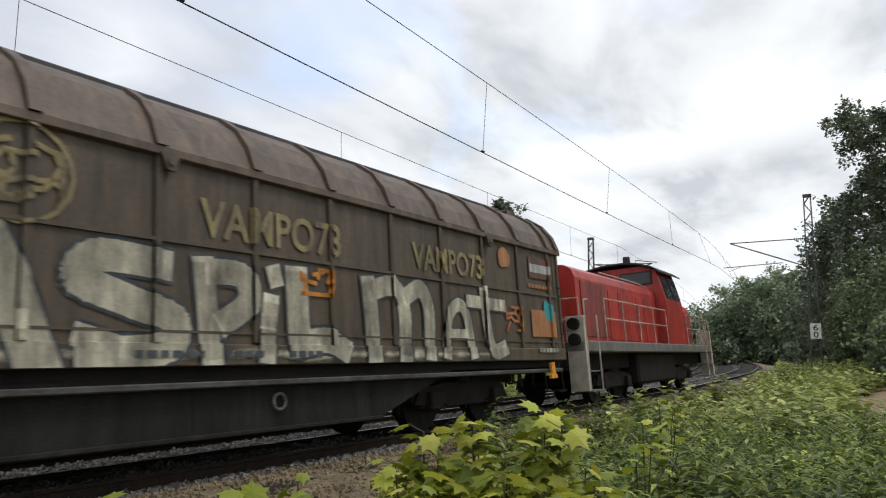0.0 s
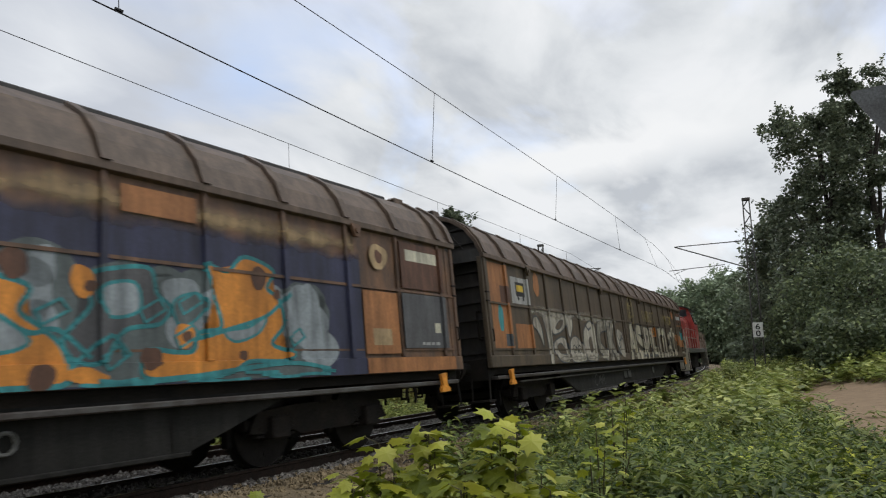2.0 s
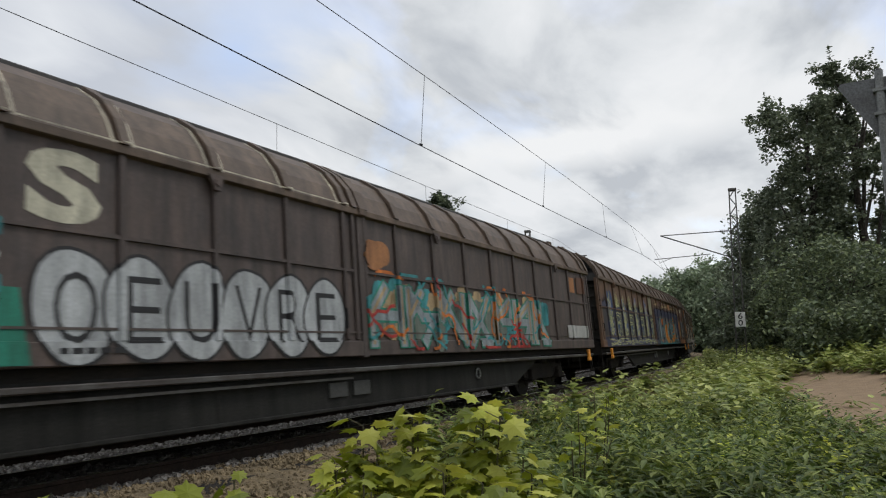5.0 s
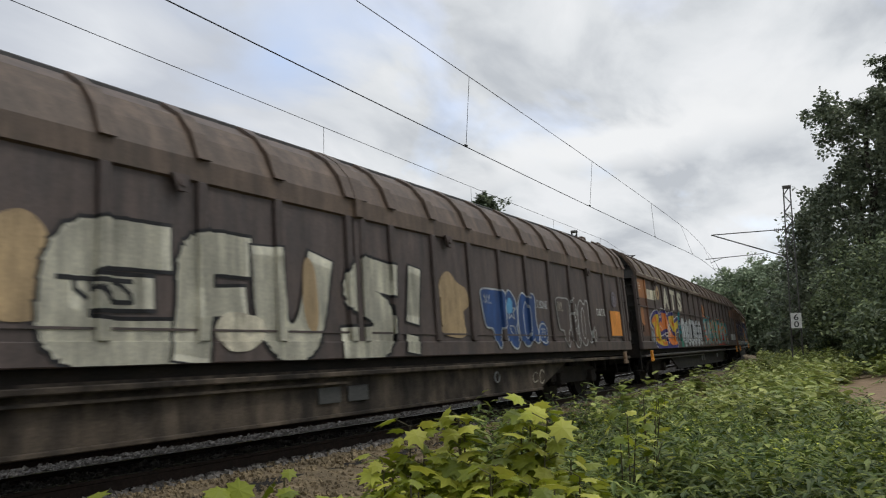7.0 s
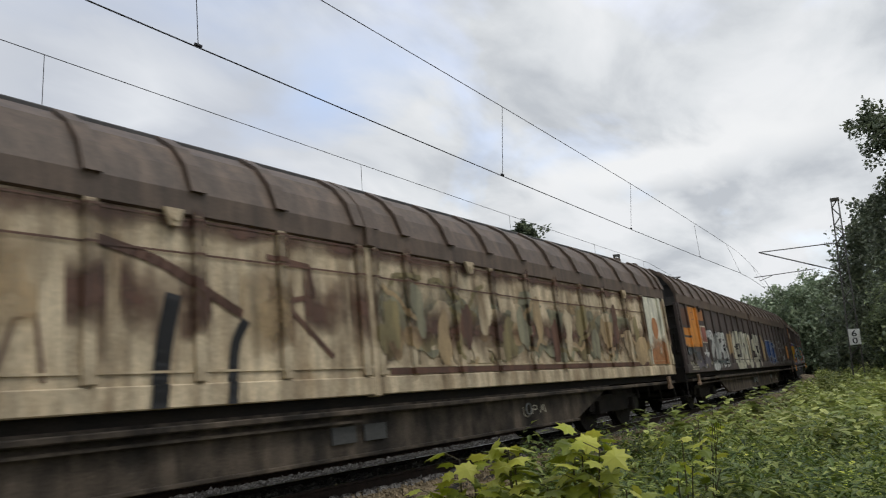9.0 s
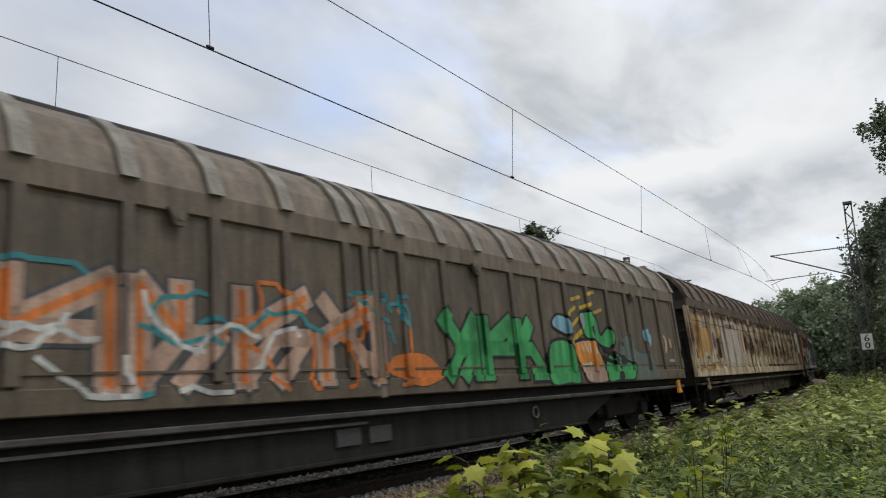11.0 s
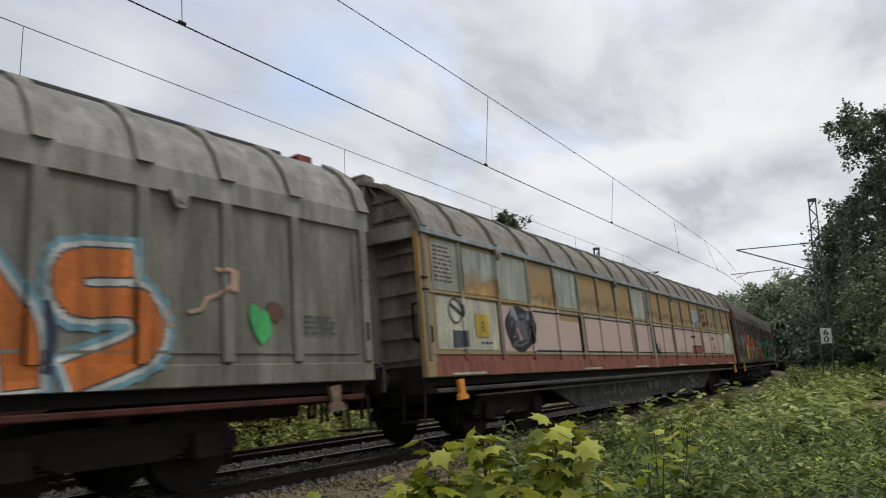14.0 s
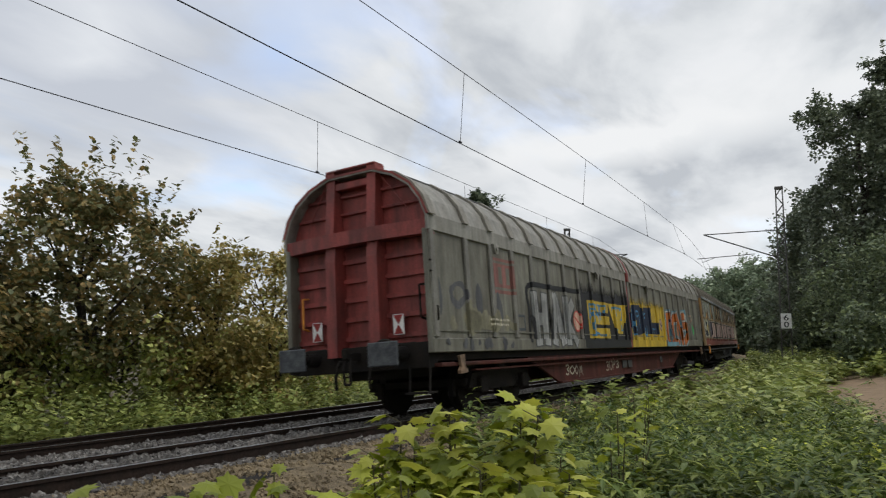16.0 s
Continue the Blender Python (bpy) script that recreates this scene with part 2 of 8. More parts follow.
def ground_material():
    m = material("rough_ground", (0.085, 0.10, 0.035), 0.95, 0.0, (0.08, 0.058, 0.036), 0.4, 0.6, fine=18, bump=0.8)
    n, l = m.node_tree.nodes, m.node_tree.links
    b = n["Principled BSDF"]
    old = b.inputs["Base Color"].links[0].from_socket
    co = n.new("ShaderNodeTexCoord")
    mp = n.new("ShaderNodeMapping"); mp.vector_type = "TEXTURE"
    mp.inputs["Location"].default_value, mp.inputs["Rotation"].default_value, mp.inputs["Scale"].default_value = (20.0, 0.2, 0), (0, 0, radians(8)), (12.5, 2.4, 50)
    l.new(co.outputs["Object"], mp.inputs[0])
    gr = n.new("ShaderNodeTexGradient"); gr.gradient_type = "SPHERICAL"
    l.new(mp.outputs[0], gr.inputs[0])
    ns = n.new("ShaderNodeTexNoise"); ns.inputs["Scale"].default_value, ns.inputs["Detail"].default_value = 0.8, 5.0
    l.new(co.outputs["Object"], ns.inputs["Vector"])
    ad = n.new("ShaderNodeMath"); ad.operation = "MULTIPLY_ADD"; ad.inputs[1].default_value = 0.7
    l.new(ns.outputs["Fac"], ad.inputs[0]); l.new(gr.outputs["Fac"], ad.inputs[2])
    rp = n.new("ShaderNodeValToRGB"); rp.color_ramp.elements[0].position, rp.color_ramp.elements[1].position = 0.46, 0.62
    l.new(ad.outputs[0], rp.inputs[0])
    e2 = n.new("ShaderNodeValToRGB")
    e2.color_ramp.elements[0].color, e2.color_ramp.elements[1].color = (0.18, 0.122, 0.07, 1), (0.35, 0.245, 0.15, 1)
    n3 = n.new("ShaderNodeTexNoise"); n3.inputs["Scale"].default_value, n3.inputs["Detail"].default_value = 3.0, 8.0
    l.new(co.outputs["Object"], n3.inputs["Vector"]); l.new(n3.outputs["Fac"], e2.inputs[0])
    mx = n.new("ShaderNodeMix"); mx.data_type = "RGBA"
    l.new(rp.outputs[0], mx.inputs[0]); l.new(old, mx.inputs[6]); l.new(e2.outputs[0], mx.inputs[7])
    l.new(mx.outputs[2], b.inputs["Base Color"])
    return m


M["ground"] = ground_material()
M["shoulder"] = material("gravelly_brown_shoulder", (0.34, 0.26, 0.15), 0.95, 0.0, (0.15, 0.115, 0.068), 0.4, 4.0, fine=45, bump=1.0, dark=0.5)
M["leaf_maple"] = leaf_material("maple_leaves", (0.15, 0.20, 0.016), (0.39, 0.44, 0.032), (0.66, 0.65, 0.10))
M["leaf_nettle"] = leaf_material("nettle_leaves", (0.042, 0.08, 0.017), (0.13, 0.18, 0.034), (0.31, 0.35, 0.08))
M["leaf_verge"] = leaf_material("verge_leaves", (0.17, 0.22, 0.055), (0.31, 0.36, 0.095), (0.5, 0.52, 0.17))
M["leaf_grass"] = leaf_material("grass_blades", (0.14, 0.19, 0.05), (0.21, 0.27, 0.07), (0.34, 0.33, 0.13))
M["leaf_dark"] = leaf_material("dark_tree_leaves", (0.095, 0.12, 0.08), (0.16, 0.19, 0.125), (0.25, 0.28, 0.175))
M["leaf_ivy"] = leaf_material("ivy_leaves", (0.09, 0.12, 0.07), (0.155, 0.195, 0.105), (0.27, 0.31, 0.145))
M["leaf_far_verge"] = leaf_material("weed_leaves", (0.16, 0.21, 0.055), (0.32, 0.37, 0.10), (0.52, 0.54, 0.18))
M["leaf_mid"] = leaf_material("hedge_leaves", (0.25, 0.30, 0.08), (0.42, 0.46, 0.13), (0.62, 0.6, 0.2))
# paler and greyer green: the haze of distance is put into the leaf colour
M["leaf_far"] = leaf_material("hazed_wood_leaves", (0.19, 0.25, 0.16), (0.26, 0.32, 0.2), (0.34, 0.39, 0.25))
M["leaf_autumn"] = leaf_material("turning_leaves", (0.26, 0.26, 0.08), (0.38, 0.32, 0.11), (0.54, 0.4, 0.14))
M["leaf_brown"] = leaf_material("autumn_leaves", (0.13, 0.155, 0.065), (0.23, 0.21, 0.09), (0.44, 0.3, 0.11))

# ---- mesh tools ----


def finish(name, bm, mat, parent=None, label="", smooth=False):
    me = bpy.data.meshes.new(name)
    bm.normal_update()
    bm.to_mesh(me)
    bm.free()
    me.materials.append(mat)
    if smooth:
        for f in me.polygons:
            f.use_smooth = True
    ob = new(name, me)
    ob.parent = parent
    if label:
        ob["label"] = label
    return ob


def part(name, bm, mat, parent, label="", smooth=False):
    return finish(name, bm, mat, parent, label, smooth)


def share(name, me, parent, m=None, label=""):
    ob = new(name, me)
    ob.parent = parent
    if m is not None:
        ob.matrix_basis = m
    if label:
        ob["label"] = label
    return ob


def box(bm, x0, x1, y0, y1, z0, z1, bevel=0.0):
    vs = [bm.verts.new((x, y, z)) for x in (x0, x1) for y in (y0, y1) for z in (z0, z1)]
    fs = [bm.faces.new([vs[i] for i in f]) for f in ((0, 1, 3, 2), (4, 6, 7, 5), (0, 4, 5, 1), (2, 3, 7, 6), (0, 2, 6, 4), (1, 5, 7, 3))]
    if bevel:
        es = {e for f in fs for e in f.edges}
        bmesh.ops.bevel(bm, geom=list(es), offset=bevel, segments=1, affect="EDGES")
    return bm


def boxed(*a, bevel=0.0):
    return box(bmesh.new(), *a, bevel=bevel)


def rod(bm, a, b, r, n=8, r2=None):
    a, b = Vector(a), Vector(b)
    q = (b - a).to_track_quat("Z", "Y")
    rings = []
    for p, rad in ((a, r), (b, r if r2 is None else r2)):
        rings.append([bm.verts.new(p + q @ Vector((math.cos(6.2832 * i / n) * rad, math.sin(6.2832 * i / n) * rad, 0))) for i in range(n)])
    for i in range(n):
        bm.faces.new((rings[0][i], rings[0][(i + 1) % n], rings[1][(i + 1) % n], rings[1][i]))
    bm.faces.new(rings[0][::-1]); bm.faces.new(rings[1])
    return bm


def pipe(bm, pts, r, n=6):
    for a, b in zip(pts, pts[1:]):
        rod(bm, a, b, r, n)
    return bm


def tube(pts, r, n=5):
    """One unbroken thin tube through points."""
    bm, rings = bmesh.new(), []
    for i, p in enumerate(pts):
        q = (Vector(pts[min(i + 1, len(pts) - 1)]) - Vector(pts[max(i - 1, 0)])).to_track_quat("Z", "Y")
        rings.append([bm.verts.new(Vector(p) + q @ Vector((math.cos(6.2832 * j / n) * r, math.sin(6.2832 * j / n) * r, 0))) for j in range(n)])
    for a, b in zip(rings, rings[1:]):
        for j in range(n):
            bm.faces.new((a[j], a[(j + 1) % n], b[(j + 1) % n], b[j]))
    bm.faces.new(rings[0][::-1]); bm.faces.new(rings[-1])
    return bm


def prism(bm, poly, axis, a, b):
    """A polygon of (p, q) pushed from a to b along x, y or z."""
    put = {"x": lambda p, q, t: (t, p, q), "y": lambda p, q, t: (p, t, q), "z": lambda p, q, t: (p, q, t)}[axis]
    r0 = [bm.verts.new(put(p, q, a)) for p, q in poly]
    r1 = [bm.verts.new(put(p, q, b)) for p, q in poly]
    n = len(poly)
    for i in range(n):
        bm.faces.new((r0[i], r0[(i + 1) % n], r1[(i + 1) % n], r1[i]))
    bm.faces.new(r0[::-1]); bm.faces.new(r1)
    bmesh.ops.recalc_face_normals(bm, faces=bm.faces[:])
    return bm

# ---- the train ----
LENGTH, MID, HALF, SIDE = 23.24, 10.94, 11.10, 1.42     # u on a side counts from MID metres behind the middle
PIVOT, AXLE, WHEEL_R = 8.0, 0.9, 0.46
MOVING = []      # (root, metres of its middle ahead of the last wagon's rear)
TURNING = []     # wheelsets with their place under the bogie


def wheelset_mesh():
    bm = bmesh.new()
    rod(bm, (0, -1.0, 0), (0, 1.0, 0), 0.075, 8)
    for s in (-1, 1):
        rod(bm, (0, s * 0.69, 0), (0, s * 0.82, 0), WHEEL_R, 20)
        rod(bm, (0, s * 0.66, 0), (0, s * 0.70, 0), WHEEL_R + 0.03, 20)
        rod(bm, (0, s * 0.80, 0), (0, s * 0.835, 0), 0.2, 12, 0.14)
        for k in range(4):
            a = k * math.pi / 2
            rod(bm, (math.cos(a) * 0.3, s * 0.80, math.sin(a) * 0.3), (math.cos(a) * 0.3, s * 0.828, math.sin(a) * 0.3), 0.05, 6)
    me = bpy.data.meshes.new("wheelset")
    bm.to_mesh(me); bm.free(); me.materials.append(M["wheel"])
    return me


def bogie_mesh():
    bm = bmesh.new()
    for s in (-1, 1):
        y0, y1 = sorted((s * 0.93, s * 1.06))
        prism(bm, [(-1.35, 0.42), (-1.2, 0.66), (-0.5, 0.72), (0.5, 0.72), (1.2, 0.66), (1.35, 0.42), (1.1, 0.40), (0.9, 0.55), (0.5, 0.36), (-0.5, 0.36), (-0.9, 0.55), (-1.1, 0.40)], "y", y0, y1)
        for x in (-AXLE, AXLE):
            ya, yb = sorted((s * 0.90, s * 1.16))
            box(bm, x - 0.15, x + 0.15, ya, yb, 0.33, 0.60, 0.02)
            for dx in (-0.26, 0.26):
                for k in range(5):
                    rod(bm, (x + dx, s * 1.0, 0.36 + k * 0.045), (x + dx, s * 1.0, 0.385 + k * 0.045), 0.075, 8)
        rod(bm, (0, s * 1.0, 0.70), (0, s * 1.0, 0.82), 0.14, 10)
    box(bm, -0.25, 0.25, -1.0, 1.0, 0.40, 0.72, 0.02)
    for x in (-1.3, 1.3):
        box(bm, x - 0.06, x + 0.06, -1.0, 1.0, 0.45, 0.58, 0.01)
    for x in (-1.42, -0.38, 0.38, 1.42):
        for s in (-1, 1):
            box(bm, x - 0.04, x + 0.04, s * 0.75 - 0.06, s * 0.75 + 0.06, 0.28, 0.58, 0.01)
    me = bpy.data.meshes.new("bogie")
    bm.to_mesh(me); bm.free(); me.materials.append(M["steel_dark"])
    return me


def buffer_mesh():
    bm = bmesh.new()
    rod(bm, (0, 0, 0), (0.30, 0, 0), 0.115, 12)
    rod(bm, (0.28, 0, 0), (0.52, 0, 0), 0.085, 12)
    rod(bm, (0.52, 0, 0), (0.56, 0, 0), 0.13, 12, 0.23)
    rod(bm, (0.56, 0, 0), (0.60, 0, 0), 0.23, 16, 0.215)
    box(bm, -0.02, 0.03, -0.2, 0.2, -0.17, 0.17, 0.01)
    me = bpy.data.meshes.new("buffer")
    bm.to_mesh(me); bm.free(); me.materials.append(M["steel_dark"])
    return me


def to_mesh(name, bm, mat):
    me = bpy.data.meshes.new(name)
    bm.to_mesh(me); bm.free(); me.materials.append(mat)
    return me


def coupling_mesh():
    return to_mesh("coupling_hook", prism(bmesh.new(), [(0.0, -0.06), (0.26, -0.06), (0.40, -0.02), (0.42, 0.12), (0.36, 0.13), (0.33, 0.05), (0.26, 0.06), (0.0, 0.06)], "y", -0.05, 0.05), M["steel_dark"])


def shackle_mesh():
    return to_mesh("coupling_shackle", pipe(bmesh.new(), [(0.30, -0.05, 0), (0.36, -0.06, -0.2), (0.34, -0.06, -0.42), (0.34, 0.06, -0.42), (0.36, 0.06, -0.2), (0.30, 0.05, 0)], 0.024), M["steel_dark"])


def hose_mesh():
    return to_mesh("air_hose", pipe(bmesh.new(), [(0.0, 0, -0.05), (0.12, 0.01, -0.07), (0.2, 0.02, -0.16), (0.25, 0.02, -0.34), (0.21, 0.0, -0.5)], 0.026), M["steel_dark"])


SHACKLE, HOSE = shackle_mesh(), hose_mesh()
WHEELSET, BOGIE, BUFFER, COUPLING = wheelset_mesh(), bogie_mesh(), buffer_mesh(), coupling_mesh()


def running_gear(root, pivots, end, buffer_z=1.04):
    for px in pivots:
        bg = share("bogie", BOGIE, root, pose(px, 0, 0))
        for ax in (-AXLE, AXLE):
            TURNING.append(share("wheelset", WHEELSET, bg, pose(ax, 0, WHEEL_R)))
            TURNING[-1]["at"] = ax
    for d in (-1, 1):
        for s in (-0.875, 0.875):
            share("buffer", BUFFER, root, pose(d * end, s, buffer_z, 0, 0, 0 if d > 0 else 180))
        turn = 0 if d > 0 else 180
        share("coupling_hook", COUPLING, root, pose(d * end, 0, buffer_z, 0, 0, turn))
        share("coupling_shackle", SHACKLE, root, pose(d * end, 0, buffer_z, 0, 0, turn))
        for s in (-0.33, 0.33):
            share("air_hose", HOSE, root, pose(d * end, s, buffer_z, 0, 0, turn))


def roof_profile(eave, band):
    return [(SIDE + 0.045, eave), (SIDE + 0.045, eave + band), (1.355, 3.45), (1.17, 3.71), (0.86, 3.93), (0.47, 4.08)]


def outline(pts):
    return pts + [(-p, q) for p, q in pts[::-1]]


def loft(bm, pts, x0, x1, inner=0.05):
    """A shell along x over an open line of (y, z), with thickness."""
    c = Vector((0, 2.4))
    ins = []
    for p in pts:
        v = Vector(p) - c
        ins.append(tuple(Vector(p) - v.normalized() * inner))
    prism(bm, pts + ins[::-1], "x", x0, x1)
    return bm


# flat painted shapes on the near side: polygons in (u, z), u metres from the wagon's rear


def shape_rect(bm, u0, u1, z0, z1):
    bm.faces.new([bm.verts.new((u, 0, z)) for u, z in ((u0, z0), (u1, z0), (u1, z1), (u0, z1))])
    return bm


def shape_oval(bm, u, z, ru, rz, n=14, wob=0.0, seed=0):
    """An oval patch whose edge wanders softly."""
    rng = random.Random(seed)
    waves = [(k, rng.uniform(0, 6.28), rng.uniform(0.3, 1.0) / (k - 1)) for k in (2, 3, 4, 5, 7)]
    n = n if wob == 0 else 26
    ring = []
    for i in range(n):
        a = 6.2832 * i / n
        r = 1 + wob * sum(s * math.sin(k * a + p) for k, p, s in waves)
        ring.append(bm.verts.new((u + ru * r * math.cos(a), 0, z + rz * r * math.sin(a))))
    bm.faces.new(ring)
    return bm


def curve(pts, closed=False, steps=5):
    """A soft line through a few points."""
    q = [Vector(p) for p in pts]
    n = len(q)
    out = []
    for i in range(n if closed else n - 1):
        if closed:
            p0, p1, p2, p3 = q[i - 1], q[i], q[(i + 1) % n], q[(i + 2) % n]
        else:
            p0, p1, p2, p3 = q[max(i - 1, 0)], q[i], q[i + 1], q[min(i + 2, n - 1)]
        for s in range(steps):
            t = s / steps
            v = 0.5 * (2 * p1 + (p2 - p0) * t + (2 * p0 - 5 * p1 + 4 * p2 - p3) * t * t + (3 * p1 - p0 - 3 * p2 + p3) * t ** 3)
            out.append((v.x, v.y))
    if not closed:
        out.append(tuple(q[-1]))
    return out


def shape_fill(bm, pts):
    f = bm.faces.new([bm.verts.new((u, 0, z)) for u, z in pts])
    bmesh.ops.triangulate(bm, faces=[f])
    return bm


def shape_ring(bm, u, z, r, w, n=16):
    a = [bm.verts.new((u + r * math.cos(6.2832 * i / n), 0, z + r * math.sin(6.2832 * i / n))) for i in range(n)]
    b = [bm.verts.new((u + (r - w) * math.cos(6.2832 * i / n), 0, z + (r - w) * math.sin(6.2832 * i / n))) for i in range(n)]
    for i in range(n):
        bm.faces.new((a[i], a[(i + 1) % n], b[(i + 1) % n], b[i]))
    return bm


def shape_line(bm, pts, w):
    """A stroke of width w through points."""
    for (u0, z0), (u1, z1) in zip(pts, pts[1:]):
        d = Vector((u1 - u0, z1 - z0))
        if d.length < 1e-4:
            continue
        d.normalize()
        e = d * w * 0.3
        nx, nz = -d.y * w / 2, d.x * w / 2
        bm.faces.new([bm.verts.new((p, 0, q)) for p, q in ((u0 - e.x + nx, z0 - e.y + nz), (u0 - e.x - nx, z0 - e.y - nz), (u1 + e.x - nx, z1 + e.y - nz), (u1 + e.x + nx, z1 + e.y + nz))])
    return bm


def shape_frame(bm, u0, u1, z0, z1, w):
    return shape_line(bm, [(u0, z0), (u1, z0), (u1, z1), (u0, z1), (u0, z0)], w)


def shape_text(bm, words, u0, u1, z0, z1, fat=0.0, lean=0.0):
    """Letters of the built-in font, fitted into a rectangle."""
    cu = bpy.data.curves.new("letters", "FONT")
    cu.body, cu.offset, cu.resolution_u, cu.shear = words, fat, 3, lean
    ob = new("letters", cu)
    dg = bpy.context.evaluated_depsgraph_get()
    me = bpy.data.meshes.new_from_object(ob.evaluated_get(dg))
    co = np.array([v.co[:2] for v in me.vertices])
    lo, hi = co.min(0), co.max(0)
    vs = [bm.verts.new((u0 + (p - lo[0]) / (hi[0] - lo[0]) * (u1 - u0), 0, z0 + (q - lo[1]) / (hi[1] - lo[1]) * (z1 - z0))) for p, q in co]
    for f in me.polygons:
        try:
            bm.faces.new([vs[i] for i in f.vertices])
        except ValueError:
            pass
    bpy.data.objects.remove(ob)
    bpy.data.meshes.remove(me)
    return bm


class Side:
    """The near side of one wagon: puts paint on its panels and carries it over the ribs."""

    def __init__(self, walls, ribs, rib_w, rib_d):
        self.walls, self.ribs, self.rib_w, self.rib_d, self.n = walls, ribs, rib_w, rib_d, 0

    def paint(self, name, bm, mat, label="", skin=None):
        self.n += 1
        lift = 0.003 + 0.00025 * self.n if skin is None else skin
        us = [v.co.x for v in bm.verts]
        lo, hi = min(us), max(us)
        mid = (lo + hi) / 2
        near = [r for r in self.ribs if lo - self.rib_w < r < hi + self.rib_w]
        e = 0.5 * self.rib_w
        for r in near:
            for x in (r - e - 0.004, r - e, r + e, r + e + 0.004):
                if lo < x < hi:
                    bmesh.ops.bisect_plane(bm, geom=bm.verts[:] + bm.edges[:] + bm.faces[:], plane_co=(x, 0, 0), plane_no=(1, 0, 0))
        if min(v.co.z for v in bm.verts) < 1.025:
            bmesh.ops.bisect_plane(bm, geom=bm.verts[:] + bm.edges[:] + bm.faces[:], plane_co=(0, 0, 1.025), plane_no=(0, 0, 1), clear_inner=True)
        zs = [v.co.z for v in bm.verts]
        for z in (1.241, 1.246):
            if min(zs) < z < max(zs):
                bmesh.ops.bisect_plane(bm, geom=bm.verts[:] + bm.edges[:] + bm.faces[:], plane_co=(0, 0, z), plane_no=(0, 0, 1))
        for v in bm.verts:
            low = v.co.z < 1.243
            over = any(abs(v.co.x - r) < e + 0.001 for r in near)
            v.co.y = -SIDE - lift - (0.031 if low else self.rib_d if over else 0)
        for v in bm.verts:
            v.co.x -= MID
        bmesh.ops.recalc_face_normals(bm, faces=bm.faces[:])
        for f in bm.faces:
            if f.normal.y > 0:
                f.normal_flip()
        ob = part(name, bm, mat, self.walls[0 if mid < MID else 1], label)
        if name in ("spray_patch", "spray_scribble", "stencil_text", "graffiti_wave", "graffiti_plant", "chalk_line", "sill_dash", "graffiti_star", "letter", "letter_outline", "letter_shine", "graffiti_drawing", "graffiti_lettering", "graffiti_stroke", "rust_streak", "emblem", "label_mark"):
            ob["kind"] = "stuff"
        return ob

    def bubble(self, pts, fill, edge, w=0.035, name="letter", label=""):
        """A soft-cornered form with a painted outline."""
        c = curve(pts, True)
        if fill is not None:
            self.paint(name, shape_fill(bmesh.new(), c), fill, label)
        self.paint("letter_outline", shape_line(bmesh.new(), c + [c[0]], w), edge)

    def stroke(self, pts, w, mat, name="letter", label=""):
        return self.paint(name, shape_line(bmesh.new(), curve(pts), w), mat, label)

    def piece(self, strokes, fill, edge=None, rim=0.08, label=""):
        """Letters of fat bent strokes, (width, points) each, over a common rim."""
        if edge is not None:
            for w, pts in strokes:
                self.stroke(pts, w + rim, edge, "letter_outline")
        for w, pts in strokes:
            self.stroke(pts, w, fill, "letter", label)

    def rect(self, u0, u1, z0, z1, mat, name="paint_panel", label=""):
        return self.paint(name, shape_rect(bmesh.new(), u0, u1, z0, z1), mat, label)

    def words(self, text, u0, u1, z0, z1, mat, fat=0.0, lean=0.0, edge=None, edge_fat=0.03, label=""):
        """Small lettering in one go."""
        if edge is not None:
            self.paint("graffiti_outline", shape_text(bmesh.new(), text, u0 - 0.03, u1 + 0.03, z0 - 0.03, z1 + 0.03, fat + edge_fat, lean), edge)
        return self.paint("graffiti_lettering", shape_text(bmesh.new(), text, u0, u1, z0, z1, fat, lean), mat, label)

    def letters(self, spec, z0, z1, mat, fat=0.03, edge=None, grow=0.05, label="", lean=0.0):
        """Big letters one by one: (character, from, to); each may have an outline under it."""
        for ch, u0, u1 in spec:
            if edge is not None:
                self.paint("letter_outline", shape_text(bmesh.new(), ch, u0 - grow, u1 + grow, z0 - grow, z1 + grow, fat + 0.03, lean), edge)
            self.paint("letter", shape_text(bmesh.new(), ch, u0, u1, z0, z1, fat, lean), mat, label)

    def wild(self, u0, u1, z0, z1, fill, edge, n, seed, w=0.2, rim=0.07, inner=None):
        """Interlocked graffiti forms that cannot be read: fat bent strokes with a rim."""
        rng = random.Random(seed)
        cell = (u1 - u0) / n
        for i in range(n):
            a = u0 + cell * i
            g = [(a + cell * p, z0 + w / 2 + (z1 - z0 - w) * q) for p in (0.12, 0.5, 0.88) for q in (0, 0.5, 1)]
            path = [g[rng.choice((0, 2))], g[rng.choice((1, 4))], g[rng.choice((5, 8))]]
            path2 = [g[rng.choice((0, 1, 2))], g[4], g[rng.choice((6, 7))], g[rng.choice((3, 8))]]
            path3 = [g[0], g[2]] if rng.random() < 0.6 else [g[6], g[8]]
            shift = self.n
            if edge is not None:
                self.paint("letter_outline", shape_line(shape_line(shape_line(bmesh.new(), path, w + rim), path2, w * 0.8 + rim), path3, w + rim), edge)
            self.paint("letter", shape_line(shape_line(shape_line(bmesh.new(), path, w), path2, w * 0.8), path3, w), fill)
            if inner is not None:
                self.paint("letter_shine", shape_line(shape_line(bmesh.new(), path, w * 0.3), path3, w * 0.35), inner)


